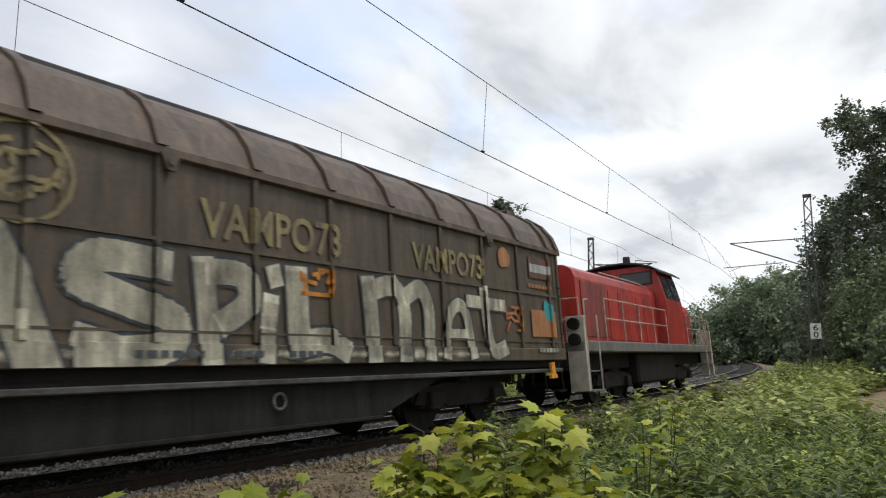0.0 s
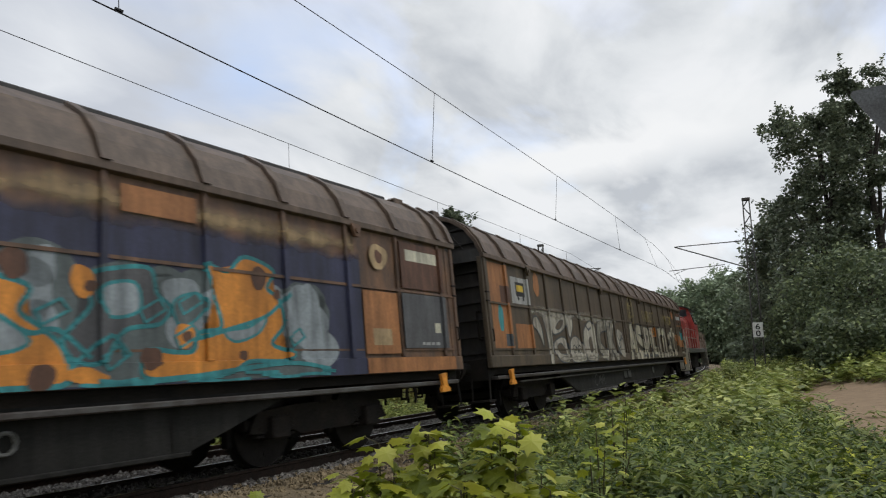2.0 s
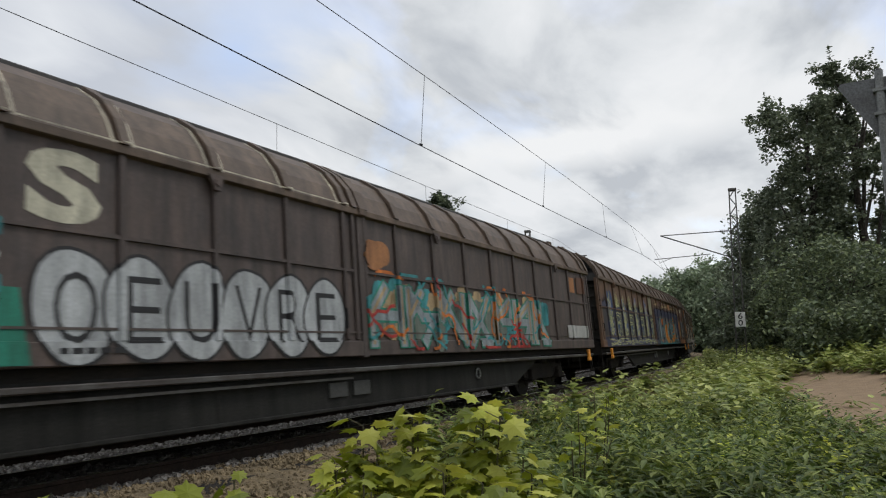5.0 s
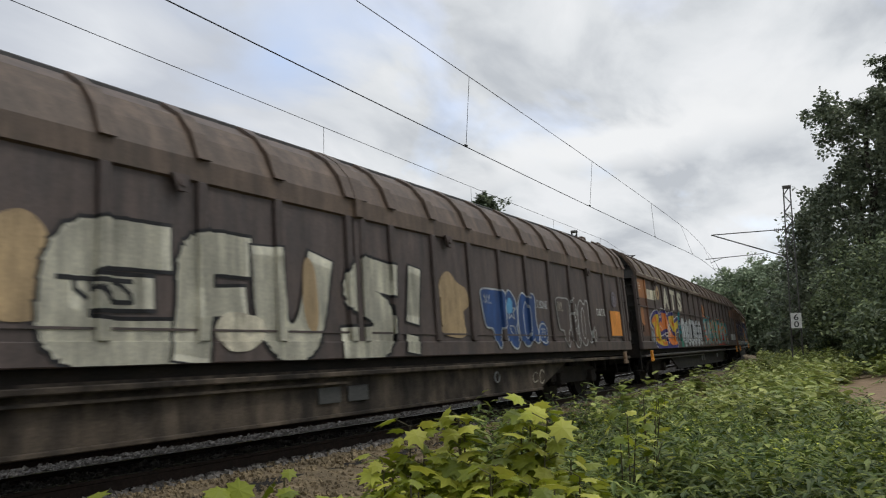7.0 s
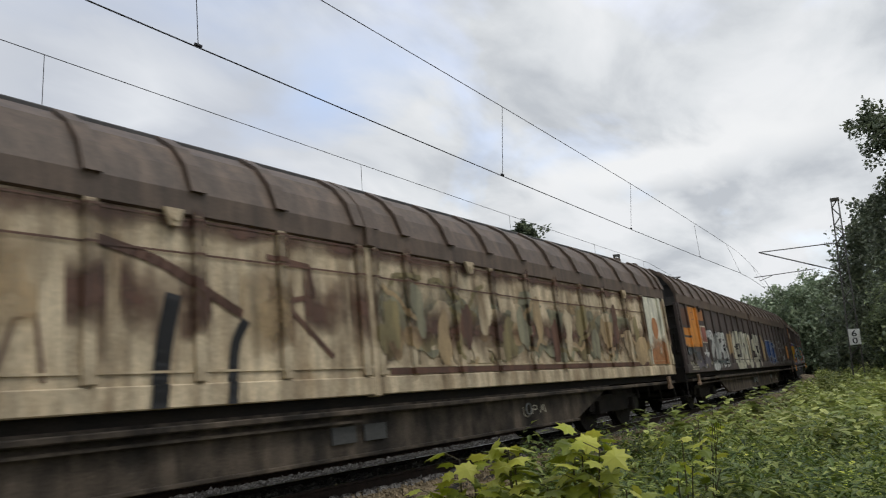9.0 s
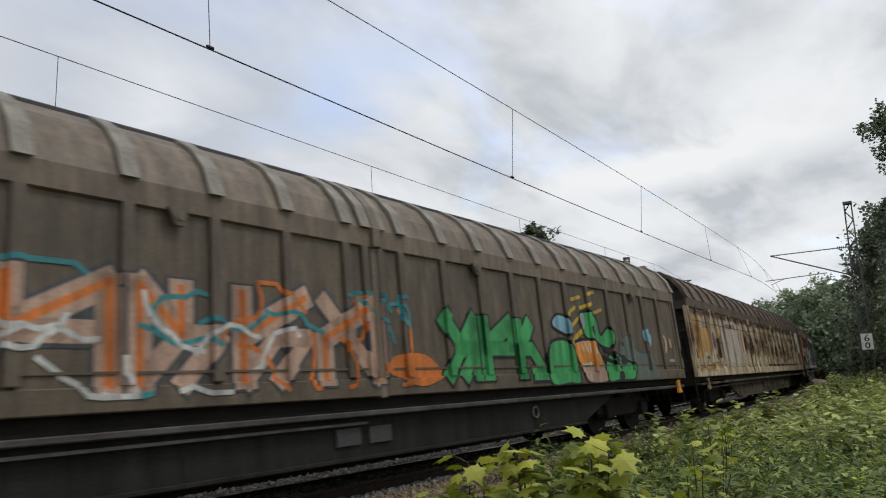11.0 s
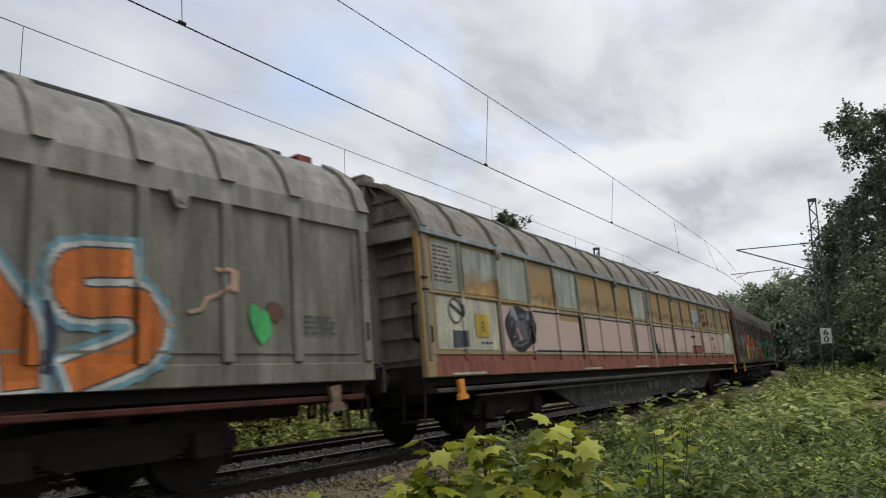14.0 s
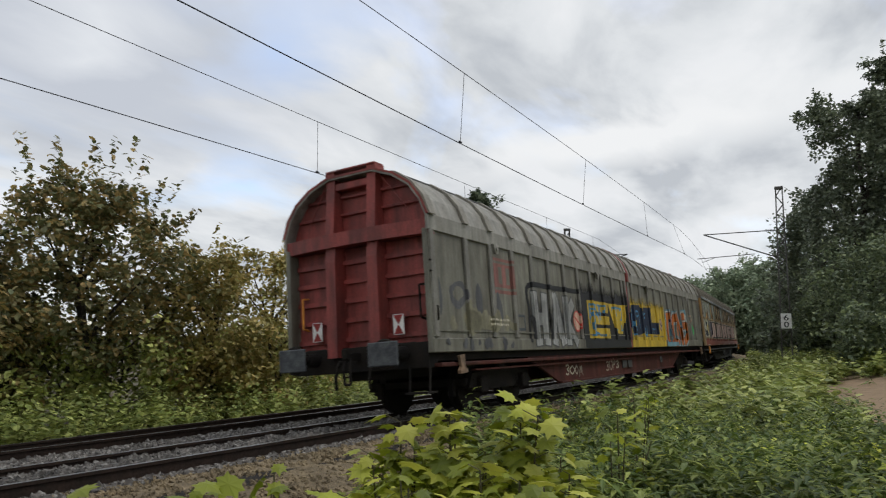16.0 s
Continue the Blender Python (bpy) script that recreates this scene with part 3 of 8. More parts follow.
def wagon(k, kind, wall, roof, frame_mat, belly, end_mat, beam, label, pitch, rib_mat=None, eave_mat=None):
    """A sliding-wall van on two bogies; k counts from the locomotive."""
    root = new("freight_wagon")
    tagged(root, label, "freight wagon", "wagons of the train")
    MOVING.append((root, (8 - k) * LENGTH + MID))
    eave, band = (3.10, 0.09) if kind == "A" else (2.92, 0.24)
    rib_mat = rib_mat or wall
    running_gear(root, (-PIVOT, PIVOT), HALF - 0.09)
    # underframe
    bm = bmesh.new()
    box(bm, -HALF + 0.12, HALF - 0.12, -1.30, 1.30, 0.90, 1.02)
    box(bm, -HALF + 0.05, -HALF + 0.3, -1.32, 1.32, 0.80, 1.20, 0.01)
    box(bm, HALF - 0.3, HALF - 0.05, -1.32, 1.32, 0.80, 1.20, 0.01)
    box(bm, -HALF + 0.3, HALF - 0.3, -0.35, 0.35, 0.66, 0.92)
    part("underframe", bm, M["steel_dark"], root)
    for s in (-1, 1):
        y0, y1 = sorted((s * 1.24, s * 1.30))
        bm = prism(bmesh.new(), [(-7.3, 0.90), (-5.6, 0.33), (5.6, 0.33), (7.3, 0.90)], "y", y0, y1)
        for x in (-5.4, -2.7, 0, 2.7, 5.4):
            box(bm, x - 0.02, x + 0.02, min(y0, y1 + s * 0.03), max(y1, y0 + s * 0.03), 0.36, 0.86)
        ya, yb = sorted((s * 1.20, s * 1.36))
        box(bm, -5.6, 5.6, ya, yb, 0.30, 0.345, 0.008)
        part("side_sill", bm, belly, root)
        ya, yb = sorted((s * 1.30, s * 1.45))
        gr = boxed(-HALF + 0.2, HALF - 0.2, ya, yb, 0.80, 0.865, bevel=0.012)
        ya, yb = sorted((s * 1.32, s * 1.40))
        box(gr, -HALF + 1.4, -0.3, ya, yb, 0.71, 0.74)
        part("guide_rail", gr, frame_mat, root)
    # walls that slide, with posts, and the roof that is one with them
    # posts: metres of the first one from the rear, on the rear and on the front wall, and how many
    first_rear, first_front, n_rear, n_front = {1.09: (0.77, 11.71, 9, 10), 0.935: (1.07, 11.46, 11, 11), 1.2: (0.93, 11.92, 9, 9)}[pitch]
    ribs = sorted({-0.06, 10.76, 11.04, 21.94} | {round(first_rear + pitch * q, 3) for q in range(n_rear) if first_rear + pitch * q < 10.6} | {round(first_front + pitch * q, 3) for q in range(n_front)})
    rib_w, rib_d = (0.075, 0.045) if kind == "A" else (0.12, 0.055)
    walls = []
    rib_me = None
    for s in (-1, 1):
        for h in (0, 1):
            x0, x1 = (-HALF, -0.05) if h == 0 else (0.05, HALF)
            ya, yb = sorted((s * (SIDE - 0.06), s * SIDE))
            w = part("sliding_wall", boxed(x0, x1, ya, yb, 1.22, eave + 0.02), wall, root)
            ya, yb = sorted((s * (SIDE - 0.05), s * (SIDE + 0.03)))
            part("wall_sill", boxed(x0, x1, ya, yb, 1.02, 1.24, bevel=0.012), wall, w)
            ya, yb = sorted((s * SIDE, s * (SIDE + 0.022)))
            part("lower_strip", boxed(x0, x1, ya, yb, 1.345, 1.37), wall, w)
            if kind == "A":
                ya, yb = sorted((s * SIDE, s * (SIDE + 0.034)))
                part("middle_strip", boxed(x0 + 0.1, x1 - 0.1, ya, yb, 2.23, 2.268), wall, w)
            if s < 0:
                walls.append(w)
    for r in ribs:
        for s in (-1, 1):
            if rib_me is None:
                bm = boxed(-rib_w / 2, rib_w / 2, -rib_d, 0, 1.25, eave, bevel=0.012)
                rib = part("rib", bm, rib_mat, walls[0])
                rib_me = rib.data
                rib.matrix_basis = pose(r - MID, -SIDE, 0)
            else:
                share("rib", rib_me, walls[0 if r < MID else 1] if s < 0 else root, pose(r - MID, s * SIDE, 0, 0, 0, 0 if s < 0 else 180))
    prof = roof_profile(eave, band)
    shells = []
    for h in (0, 1):
        x0, x1 = (-HALF, -0.04) if h == 0 else (0.04, HALF)
        bm = loft(bmesh.new(), outline(prof), x0, x1)
        sh = part("roof_panel", bm, roof, root)
        shells.append(sh)
    if kind == "A":
        for h in (0, 1):
            x0, x1 = (-HALF, -0.05) if h == 0 else (0.05, HALF)
            part("eave_beam", boxed(x0, x1, -SIDE - 0.075, -SIDE - 0.046, eave - 0.01, eave + 0.085, bevel=0.008), eave_mat or roof, shells[h])
    part("ridge_cover", boxed(-HALF + 0.55, HALF - 0.55, -0.50, 0.50, 4.06, 4.165, bevel=0.02), beam, root)
    # raised hoops over the roof
    hoop = [(p * 1.006 + 0.0, q + 0.0) for p, q in prof]
    hoop_o = [(p + (0.05 if p > 1.3 else 0.03), q + (0.0 if q < 3.3 else 0.03)) for p, q in prof]
    hoop_me = None
    for r in ribs:
        for s in (-1, 1):
            if hoop_me is None:
                bm = prism(bmesh.new(), [(-p, q) for p, q in hoop_o[1:5]] + [(-p, q) for p, q in hoop[1:5][::-1]], "x", -0.06 if kind == "A" else -0.09, 0.06 if kind == "A" else 0.09)
                ob = part("roof_rib", bm, M["beige_rib"] if k in (6, 8) else roof, shells[0])
                hoop_me = ob.data
                ob.matrix_basis = pose(r - MID, 0, 0)
            else:
                share("roof_rib", hoop_me, shells[0 if r < MID else 1], pose(r - MID, 0, 0, 0, 0, 0 if s < 0 else 180))
    # centre post between the walls, carried over the roof
    hoop_c = [(p + (0.055 if p > 1.3 else 0.035), q + (0.0 if q < 3.3 else 0.035)) for p, q in prof]
    part("centre_hoop", loft(bmesh.new(), outline(hoop_c), -0.075, 0.075, 0.06), end_mat if k == 8 else roof, root)
    part("centre_post", boxed(-0.07, 0.07, -SIDE - 0.035, SIDE + 0.035, 1.0, eave + 0.1, bevel=0.01), end_mat if k == 8 else rib_mat, root)
    # ends
    for d in (-1, 1):
        xe = d * HALF
        xi = d * (HALF - 0.28)
        end = [(SIDE - 0.06, 1.15), (SIDE - 0.06, eave)] + [(p - 0.06, q) for p, q in prof[1:]]
        a, b = sorted((xi, xi + d * 0.05))
        ew = part("end_wall", prism(bmesh.new(), outline(end), "x", a, b), end_mat, root)
        for z in (1.30, 1.62, 1.94, 2.26, 2.58, 2.86):
            a, b = sorted((xi + d * 0.05, xi + d * 0.115))
            part("end_rib", prism(bmesh.new(), [(a, z), (b, z + (0.03 if d > 0 else 0.0)), (b, z + (0.06 if d > 0 else 0.045)), (a, z + 0.075)], "y", -SIDE + 0.1, SIDE - 0.1), end_mat, ew)
        # bowed beam under the gable
        bow = [(SIDE + 0.02) * (i / 6 - 1) for i in range(13)]
        beam_in, beam_out = xi + d * 0.04, xe - d * 0.03
        poly = [(beam_in, -SIDE - 0.02)] + [(beam_out + d * 0.13 * (1 - (y / SIDE) ** 2), y) for y in bow] + [(beam_in, SIDE + 0.02)]
        part("crossbeam", prism(bmesh.new(), poly, "z", eave - 0.06, eave + 0.17), end_mat, ew)
        for y in (-0.42, 0.42):
            # lower post, thickest at its foot, and the tapered upper one
            lower = [(xi + d * 0.05, 1.05), (xe + d * 0.08, 1.05), (xe + d * 0.06, eave - 0.3), (xe + d * 0.02, eave - 0.04), (xi + d * 0.05, eave - 0.04)]
            part("end_post", prism(bmesh.new(), [(p, q) for p, q in lower], "y", y - 0.1, y + 0.1), end_mat, ew)
            upper = [(xi + d * 0.05, eave + 0.15), (xe + d * 0.05, eave + 0.15), (xe - d * 0.04, 4.0), (xe - d * 0.04, 4.165), (xi + d * 0.05, 4.165)]
            part("end_post", prism(bmesh.new(), upper, "y", y - 0.085, y + 0.085), end_mat, ew)
        for y in (-SIDE + 0.03, SIDE - 0.03):
            part("corner_post", boxed(*sorted((xi, xe + d * 0.005)), y - 0.045, y + 0.045, 1.02, eave + 0.02, bevel=0.012), wall, ew)
        cap = bmesh.new()
        box(cap, *sorted((xi, xe - d * 0.02)), -0.51, 0.51, 4.165, 4.2, 0.008)
        box(cap, *sorted((xi + d * 0.05, xe - d * 0.05)), -0.36, 0.36, 3.84, 3.96, 0.012)
        part("gable_cap", cap, end_mat if k == 8 else roof, ew)
        for y0, y1 in ((-0.52, -0.49), (0.49, 0.52)):
            part("gable_cheek", boxed(*sorted((xi, xe - d * 0.03)), y0, y1, 3.98, 4.165), end_mat if k == 8 else roof, ew)
        for z, w in ((3.42, 1.26), (3.72, 1.06)):
            part("end_rib", boxed(*sorted((xi + d * 0.05, xi + d * 0.11)), -w, w, z, z + 0.045, bevel=0.008), end_mat, ew)
        for q in (-1, 1):
            part("gable_stay", pipe(bmesh.new(), [(xi + d * 0.2, q * 0.56, 3.98), (xi + d * 0.12, q * 1.0, 3.35)], 0.012), end_mat, ew)
        # flange that edges the roof at the end
        rim = outline([(p + 0.012, q + 0.012) for p, q in prof[1:]])
        part("roof_flange", loft(bmesh.new(), rim, *sorted((xe - d * 0.05, xe + d * 0.012)), inner=0.035), end_mat if k == 8 else roof, shells[0 if d < 0 else 1])
        for y in (-1.2, 1.15):
            bm = pipe(bmesh.new(), [(xi + d * 0.05, y, 1.55), (xi + d * 0.2, y, 1.58), (xi + d * 0.2, y, 2.08), (xi + d * 0.05, y, 2.1)], 0.018)
            part("grab_handle", bm, M["orange"] if y > 0 and k == 8 else M["steel_dark"], ew)
        if k == 8:
            for y in (-0.875, 0.875):
                part("buffer_plate", boxed(*sorted((d * (HALF + 0.505), d * (HALF + 0.545))), y - 0.27, y + 0.27, 0.86, 1.22, bevel=0.015), M["buffer_grey"], root, "worn grey buffer plate")
        bm = boxed(*sorted((xe - d * 0.2, xe + d * 0.1)), -1.35, -0.95, 0.42, 0.45)
        pipe(bm, [(xe, -1.33, 0.44), (xe - d * 0.05, -1.33, 0.85)], 0.02)
        pipe(bm, [(xe, -0.97, 0.44), (xe - d * 0.05, -0.97, 0.85)], 0.02)
        part("footstep", bm, M["steel_dark"], root)
        # handrail on the side by the corner, hinges
        bm = pipe(bmesh.new(), [(xe - d * 0.12, -SIDE - 0.01, 1.5), (xe - d * 0.12, -SIDE - 0.07, 1.52), (xe - d * 0.12, -SIDE - 0.07, 1.72), (xe - d * 0.12, -SIDE - 0.01, 1.74)], 0.012)
        part("corner_handle", bm, M["steel_dark"], root)
        for z in (2.25, 2.42):
            part("hinge", boxed(*sorted((xe - d * 0.02, xe - d * 0.16)), -SIDE - 0.05, -SIDE, z, z + 0.03, bevel=0.006), M["steel_dark"], root)
        # hook by the guide rail
        u = d * (HALF - 0.75)
        bm = prism(bmesh.new(), [(u - 0.09, 0.96), (u + 0.07, 0.98), (u + 0.08, 0.78), (u + 0.15, 0.74), (u + 0.15, 0.69), (u - 0.10, 0.68), (u - 0.10, 0.74), (u - 0.05, 0.79)], "y", -1.52, -1.47)
        part("locking_lever", bm, M["orange"] if kind == "A" or k == 6 else M["lever"], root, "orange locking lever" if kind == "A" else "")
    # lifting eyes under the eaves
    for u in (2.15, 8.1, 13.2, 19.3):
        bm = bmesh.new()
        prism(bm, [(u - MID - 0.11, eave + 0.02), (u - MID + 0.11, eave + 0.02), (u - MID + 0.06, eave - 0.16), (u - MID - 0.03, eave - 0.16)], "y", -SIDE - 0.10, -SIDE - 0.05)
        rod(bm, (u - MID + 0.01, -SIDE - 0.12, eave - 0.07), (u - MID + 0.01, -SIDE - 0.10, eave - 0.07), 0.045, 10)
        part("lifting_eye", bm, rib_mat, root)
    # tank and rings on the belly
    bm = bmesh.new()
    for i in range(10):
        a0, a1 = 6.2832 * i / 10, 6.2832 * (i + 1) / 10
        rod(bm, (3.8 + 0.09 * math.cos(a0), -1.335, 0.62 + 0.09 * math.sin(a0)), (3.8 + 0.09 * math.cos(a1), -1.335, 0.62 + 0.09 * math.sin(a1)), 0.016, 5)
    part("towing_ring", bm, M["galv"], root)
    for u in (-0.55, 0.0):
        part("data_plate", boxed(u - 0.2, u + 0.2, -1.335, -1.302, 0.48, 0.68, bevel=0.004), M["plate_grey"], root)
    return Side(walls, ribs, rib_w, rib_d)


M["buffer_grey"] = material("worn_grey_buffer", (0.10, 0.11, 0.11), 0.5, 0.3, (0.04, 0.04, 0.05), 0.3, 6.0)
M["lever"] = material("rusty_lever", (0.32, 0.2, 0.12), 0.7, 0.0, (0.12, 0.08, 0.05), 0.35, 6.0)
M["plate_light"] = material("faded_white_chalk", (0.2, 0.2, 0.185), 0.8, 0.0, (0.05, 0.05, 0.048), 0.32, 3.0)
M["plate_grey"] = material("grey_data_plate", (0.05, 0.05, 0.047), 0.6, 0.0, (0.04, 0.04, 0.038), 0.3, 6.0)


def paint_mat(name, col, two=None, amount=0.22, rough=0.6, dark=0.18, scale=1.4, streak=2.5):
    M[name] = material(name, col, rough, 0.0, two or tuple(c * 0.55 for c in col), amount, scale, streak, 0.08, 30.0, dark)
    return M[name]


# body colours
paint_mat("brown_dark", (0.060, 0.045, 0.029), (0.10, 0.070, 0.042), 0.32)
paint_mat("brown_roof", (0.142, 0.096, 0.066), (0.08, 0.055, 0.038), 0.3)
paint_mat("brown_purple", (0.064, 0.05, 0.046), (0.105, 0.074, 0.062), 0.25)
paint_mat("brown_rust", (0.215, 0.11, 0.055), (0.095, 0.06, 0.042), 0.32)
paint_mat("end_black", (0.028, 0.028, 0.028), (0.05, 0.042, 0.036), 0.3)
paint_mat("ridge_black", (0.025, 0.024, 0.023), (0.05, 0.045, 0.04), 0.25)
paint_mat("stained_cream", (0.68, 0.56, 0.38), (0.22, 0.15, 0.08), 0.27, 0.65, 0.2, 0.9, 3.5)
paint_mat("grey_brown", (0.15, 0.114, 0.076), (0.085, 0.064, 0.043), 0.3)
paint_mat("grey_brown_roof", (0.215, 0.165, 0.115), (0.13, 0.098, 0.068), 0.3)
paint_mat("ochre_beige", (0.38, 0.215, 0.065), (0.26, 0.22, 0.135), 0.30, 0.6, 0.12, 0.6, 1.0)
paint_mat("beige_roof", (0.26, 0.235, 0.185), (0.17, 0.145, 0.11), 0.28)
paint_mat("eave_grey", (0.33, 0.36, 0.37), (0.22, 0.23, 0.23), 0.25)
paint_mat("deep_ink", (0.010, 0.02, 0.05))
paint_mat("dun_rib", (0.19, 0.15, 0.105), (0.11, 0.085, 0.06), 0.25)
paint_mat("beige_rib", (0.30, 0.28, 0.23), (0.17, 0.15, 0.12), 0.25)
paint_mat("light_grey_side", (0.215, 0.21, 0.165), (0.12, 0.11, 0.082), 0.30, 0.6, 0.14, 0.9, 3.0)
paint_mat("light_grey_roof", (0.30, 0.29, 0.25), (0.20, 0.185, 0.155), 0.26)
paint_mat("end_red", (0.30, 0.052, 0.042), (0.15, 0.036, 0.03), 0.28, 0.6, 0.2, 1.2, 2.0)
# graffiti colours
for nm, c in {"silver": (0.48, 0.45, 0.37), "chalk": (0.80, 0.74, 0.56), "cream_paint": (0.60, 0.57, 0.44), "emblem_red": (0.28, 0.11, 0.09), "ivory": (0.74, 0.71, 0.57), "night": (0.05, 0.042, 0.046), "faded_yellow": (0.33, 0.26, 0.10), "orange_rust": (0.40, 0.17, 0.06),
              "signal_orange": (0.70, 0.27, 0.04), "hot_orange": (0.72, 0.20, 0.03), "navy": (0.012, 0.022, 0.06), "royal": (0.05, 0.07, 0.30), "turquoise": (0.05, 0.30, 0.32),
              "mist": (0.30, 0.34, 0.36), "slate": (0.07, 0.08, 0.09), "pale_yellow": (0.58, 0.58, 0.26), "ink_blue": (0.04, 0.043, 0.085), "smoke": (0.12, 0.145, 0.145), "lilac": (0.16, 0.17, 0.34), "yellow": (0.64, 0.44, 0.035), "teal": (0.02, 0.24, 0.16), "metal": (0.45, 0.47, 0.48),
              "white_paint": (0.70, 0.70, 0.66), "sky": (0.10, 0.32, 0.55), "deep_blue": (0.015, 0.06, 0.20), "tan": (0.45, 0.32, 0.17), "green": (0.06, 0.40, 0.12), "sage": (0.15, 0.18, 0.15),
              "peach": (0.55, 0.36, 0.26), "pink": (0.53, 0.39, 0.34), "brick": (0.30, 0.10, 0.07), "lilac_grey": (0.16, 0.14, 0.16), "olive": (0.25, 0.20, 0.09), "red_paint": (0.50, 0.05, 0.04),
              "pale_green": (0.40, 0.41, 0.34), "black_paint": (0.016, 0.016, 0.018), "rust_brown": (0.13, 0.06, 0.035), "grey_panel": (0.10, 0.10, 0.105), "light_blue": (0.22, 0.42, 0.50), "khaki": (0.27, 0.25, 0.16), "white_grey": (0.42, 0.42, 0.40), "apricot": (0.58, 0.34, 0.12), "dusty_pink": (0.55, 0.47, 0.39)}.items():
    paint_mat(nm, c, (0.2, 0.175, 0.14) if nm in ("silver", "chalk") else (0.11, 0.09, 0.07) if nm == "faded_yellow" else tuple(v * 0.58 for v in c), 0.27 if nm in ("silver", "chalk") else 0.24)

paint_mat("pink", (0.53, 0.39, 0.34), (0.44, 0.33, 0.29), 0.2, 0.6, 0.07, 0.8, 1.0)


def faded(name, base, up=True):
    """A coat of paint that thins out to its upper edge (or to both ends of its height), as sprayed."""
    m = M[base].copy()
    m.name = name
    n, l = m.node_tree.nodes, m.node_tree.links
    out = n["Material Output"]
    co = n.new("ShaderNodeTexCoord")
    sp = n.new("ShaderNodeSeparateXYZ"); l.new(co.outputs["Generated"], sp.inputs[0])
    ns = n.new("ShaderNodeTexNoise"); ns.inputs["Scale"].default_value, ns.inputs["Detail"].default_value = 2.2, 5.0
    l.new(co.outputs["Object"], ns.inputs["Vector"])
    h = n.new("ShaderNodeMapRange"); h.inputs["To Min"].default_value, h.inputs["To Max"].default_value = 1.25, -0.45
    l.new(sp.outputs["Z"], h.inputs[0])
    src = h
    if not up:
        pp = n.new("ShaderNodeMath"); pp.operation = "PINGPONG"; pp.inputs[1].default_value = 0.5
        l.new(sp.outputs["Z"], pp.inputs[0])
        h.inputs["From Max"].default_value = 0.5
        h.inputs["To Min"].default_value, h.inputs["To Max"].default_value = -0.5, 0.75
        l.new(pp.outputs[0], h.inputs[0])
    k = n.new("ShaderNodeMath"); k.operation = "MULTIPLY_ADD"; k.inputs[1].default_value = 2.4; k.inputs[2].default_value = -1.2
    l.new(ns.outputs["Fac"], k.inputs[0])
    ad = n.new("ShaderNodeMath"); ad.operation = "ADD"; ad.use_clamp = True
    l.new(src.outputs[0], ad.inputs[0]); l.new(k.outputs[0], ad.inputs[1])
    tr = n.new("ShaderNodeBsdfTransparent")
    mx = n.new("ShaderNodeMixShader")
    l.new(ad.outputs[0], mx.inputs[0]); l.new(tr.outputs[0], mx.inputs[1]); l.new(n["Principled BSDF"].outputs[0], mx.inputs[2])
    l.new(mx.outputs[0], out.inputs[0])
    M[name] = m


for nm in ("yellow", "mist", "apricot", "black_paint", "ink_blue", "orange_rust", "rust_brown", "khaki", "tan"):
    faded("fading_" + nm, nm)
for nm in ("silver", "apricot", "rust_brown", "khaki", "smoke", "chalk", "tan", "black_paint", "light_blue"):
    faded("misty_" + nm, nm, False)


def squiggles(sd, u0, u1, z0, z1, mats, count, w, seed):
    """Loose spray strokes over an area."""
    rng = random.Random(seed)
    for m in mats:
        bm = bmesh.new()
        for _ in range(count):
            u, z = rng.uniform(u0, u1), rng.uniform(z0, z1)
            a = rng.uniform(0, 6.28)
            pts = [(u, z)]
            for _ in range(7):
                a += rng.uniform(-0.9, 0.9)
                u, z = min(max(u + 0.13 * math.cos(a), u0), u1), min(max(z + 0.13 * math.sin(a), z0), z1)
                pts.append((u, z))
            shape_line(bm, pts, w)
        sd.paint("spray_scribble", bm, M[m])


def blobs(sd, u0, u1, z0, z1, mat, count, r, seed, wob=0.3):
    rng = random.Random(seed)
    bm = bmesh.new()
    for i in range(count):
        ru = r * rng.uniform(0.6, 1.4)
        shape_oval(bm, rng.uniform(u0 + ru, u1 - ru), rng.uniform(z0 + ru, max(z1 - ru, z0 + ru + 0.01)), ru, ru * rng.uniform(0.7, 1.2), 12, wob, seed + i)
    sd.paint("spray_patch", bm, M[mat])


def smear(sd, u, z, ru, rz, mat, seed=1, n=18, wob=0.16):
    sd.paint("spray_patch", shape_oval(bmesh.new(), u, z, ru, rz, n, wob, seed), M[mat])


def bars(sd, u0, u1, z0, z1, mat, rows, seed=3):
    """Small lettering too fine to read."""
    rng = random.Random(seed)
    bm = bmesh.new()
    h = (z1 - z0) / rows
    for r in range(rows):
        u = u0
        while u < u1 - 0.04:
            w = rng.uniform(0.05, 0.16)
            shape_rect(bm, u, min(u + w, u1), z0 + r * h + 0.25 * h, z0 + r * h + 0.7 * h)
            u += w + 0.035
    sd.paint("stencil_text", bm, M[mat])


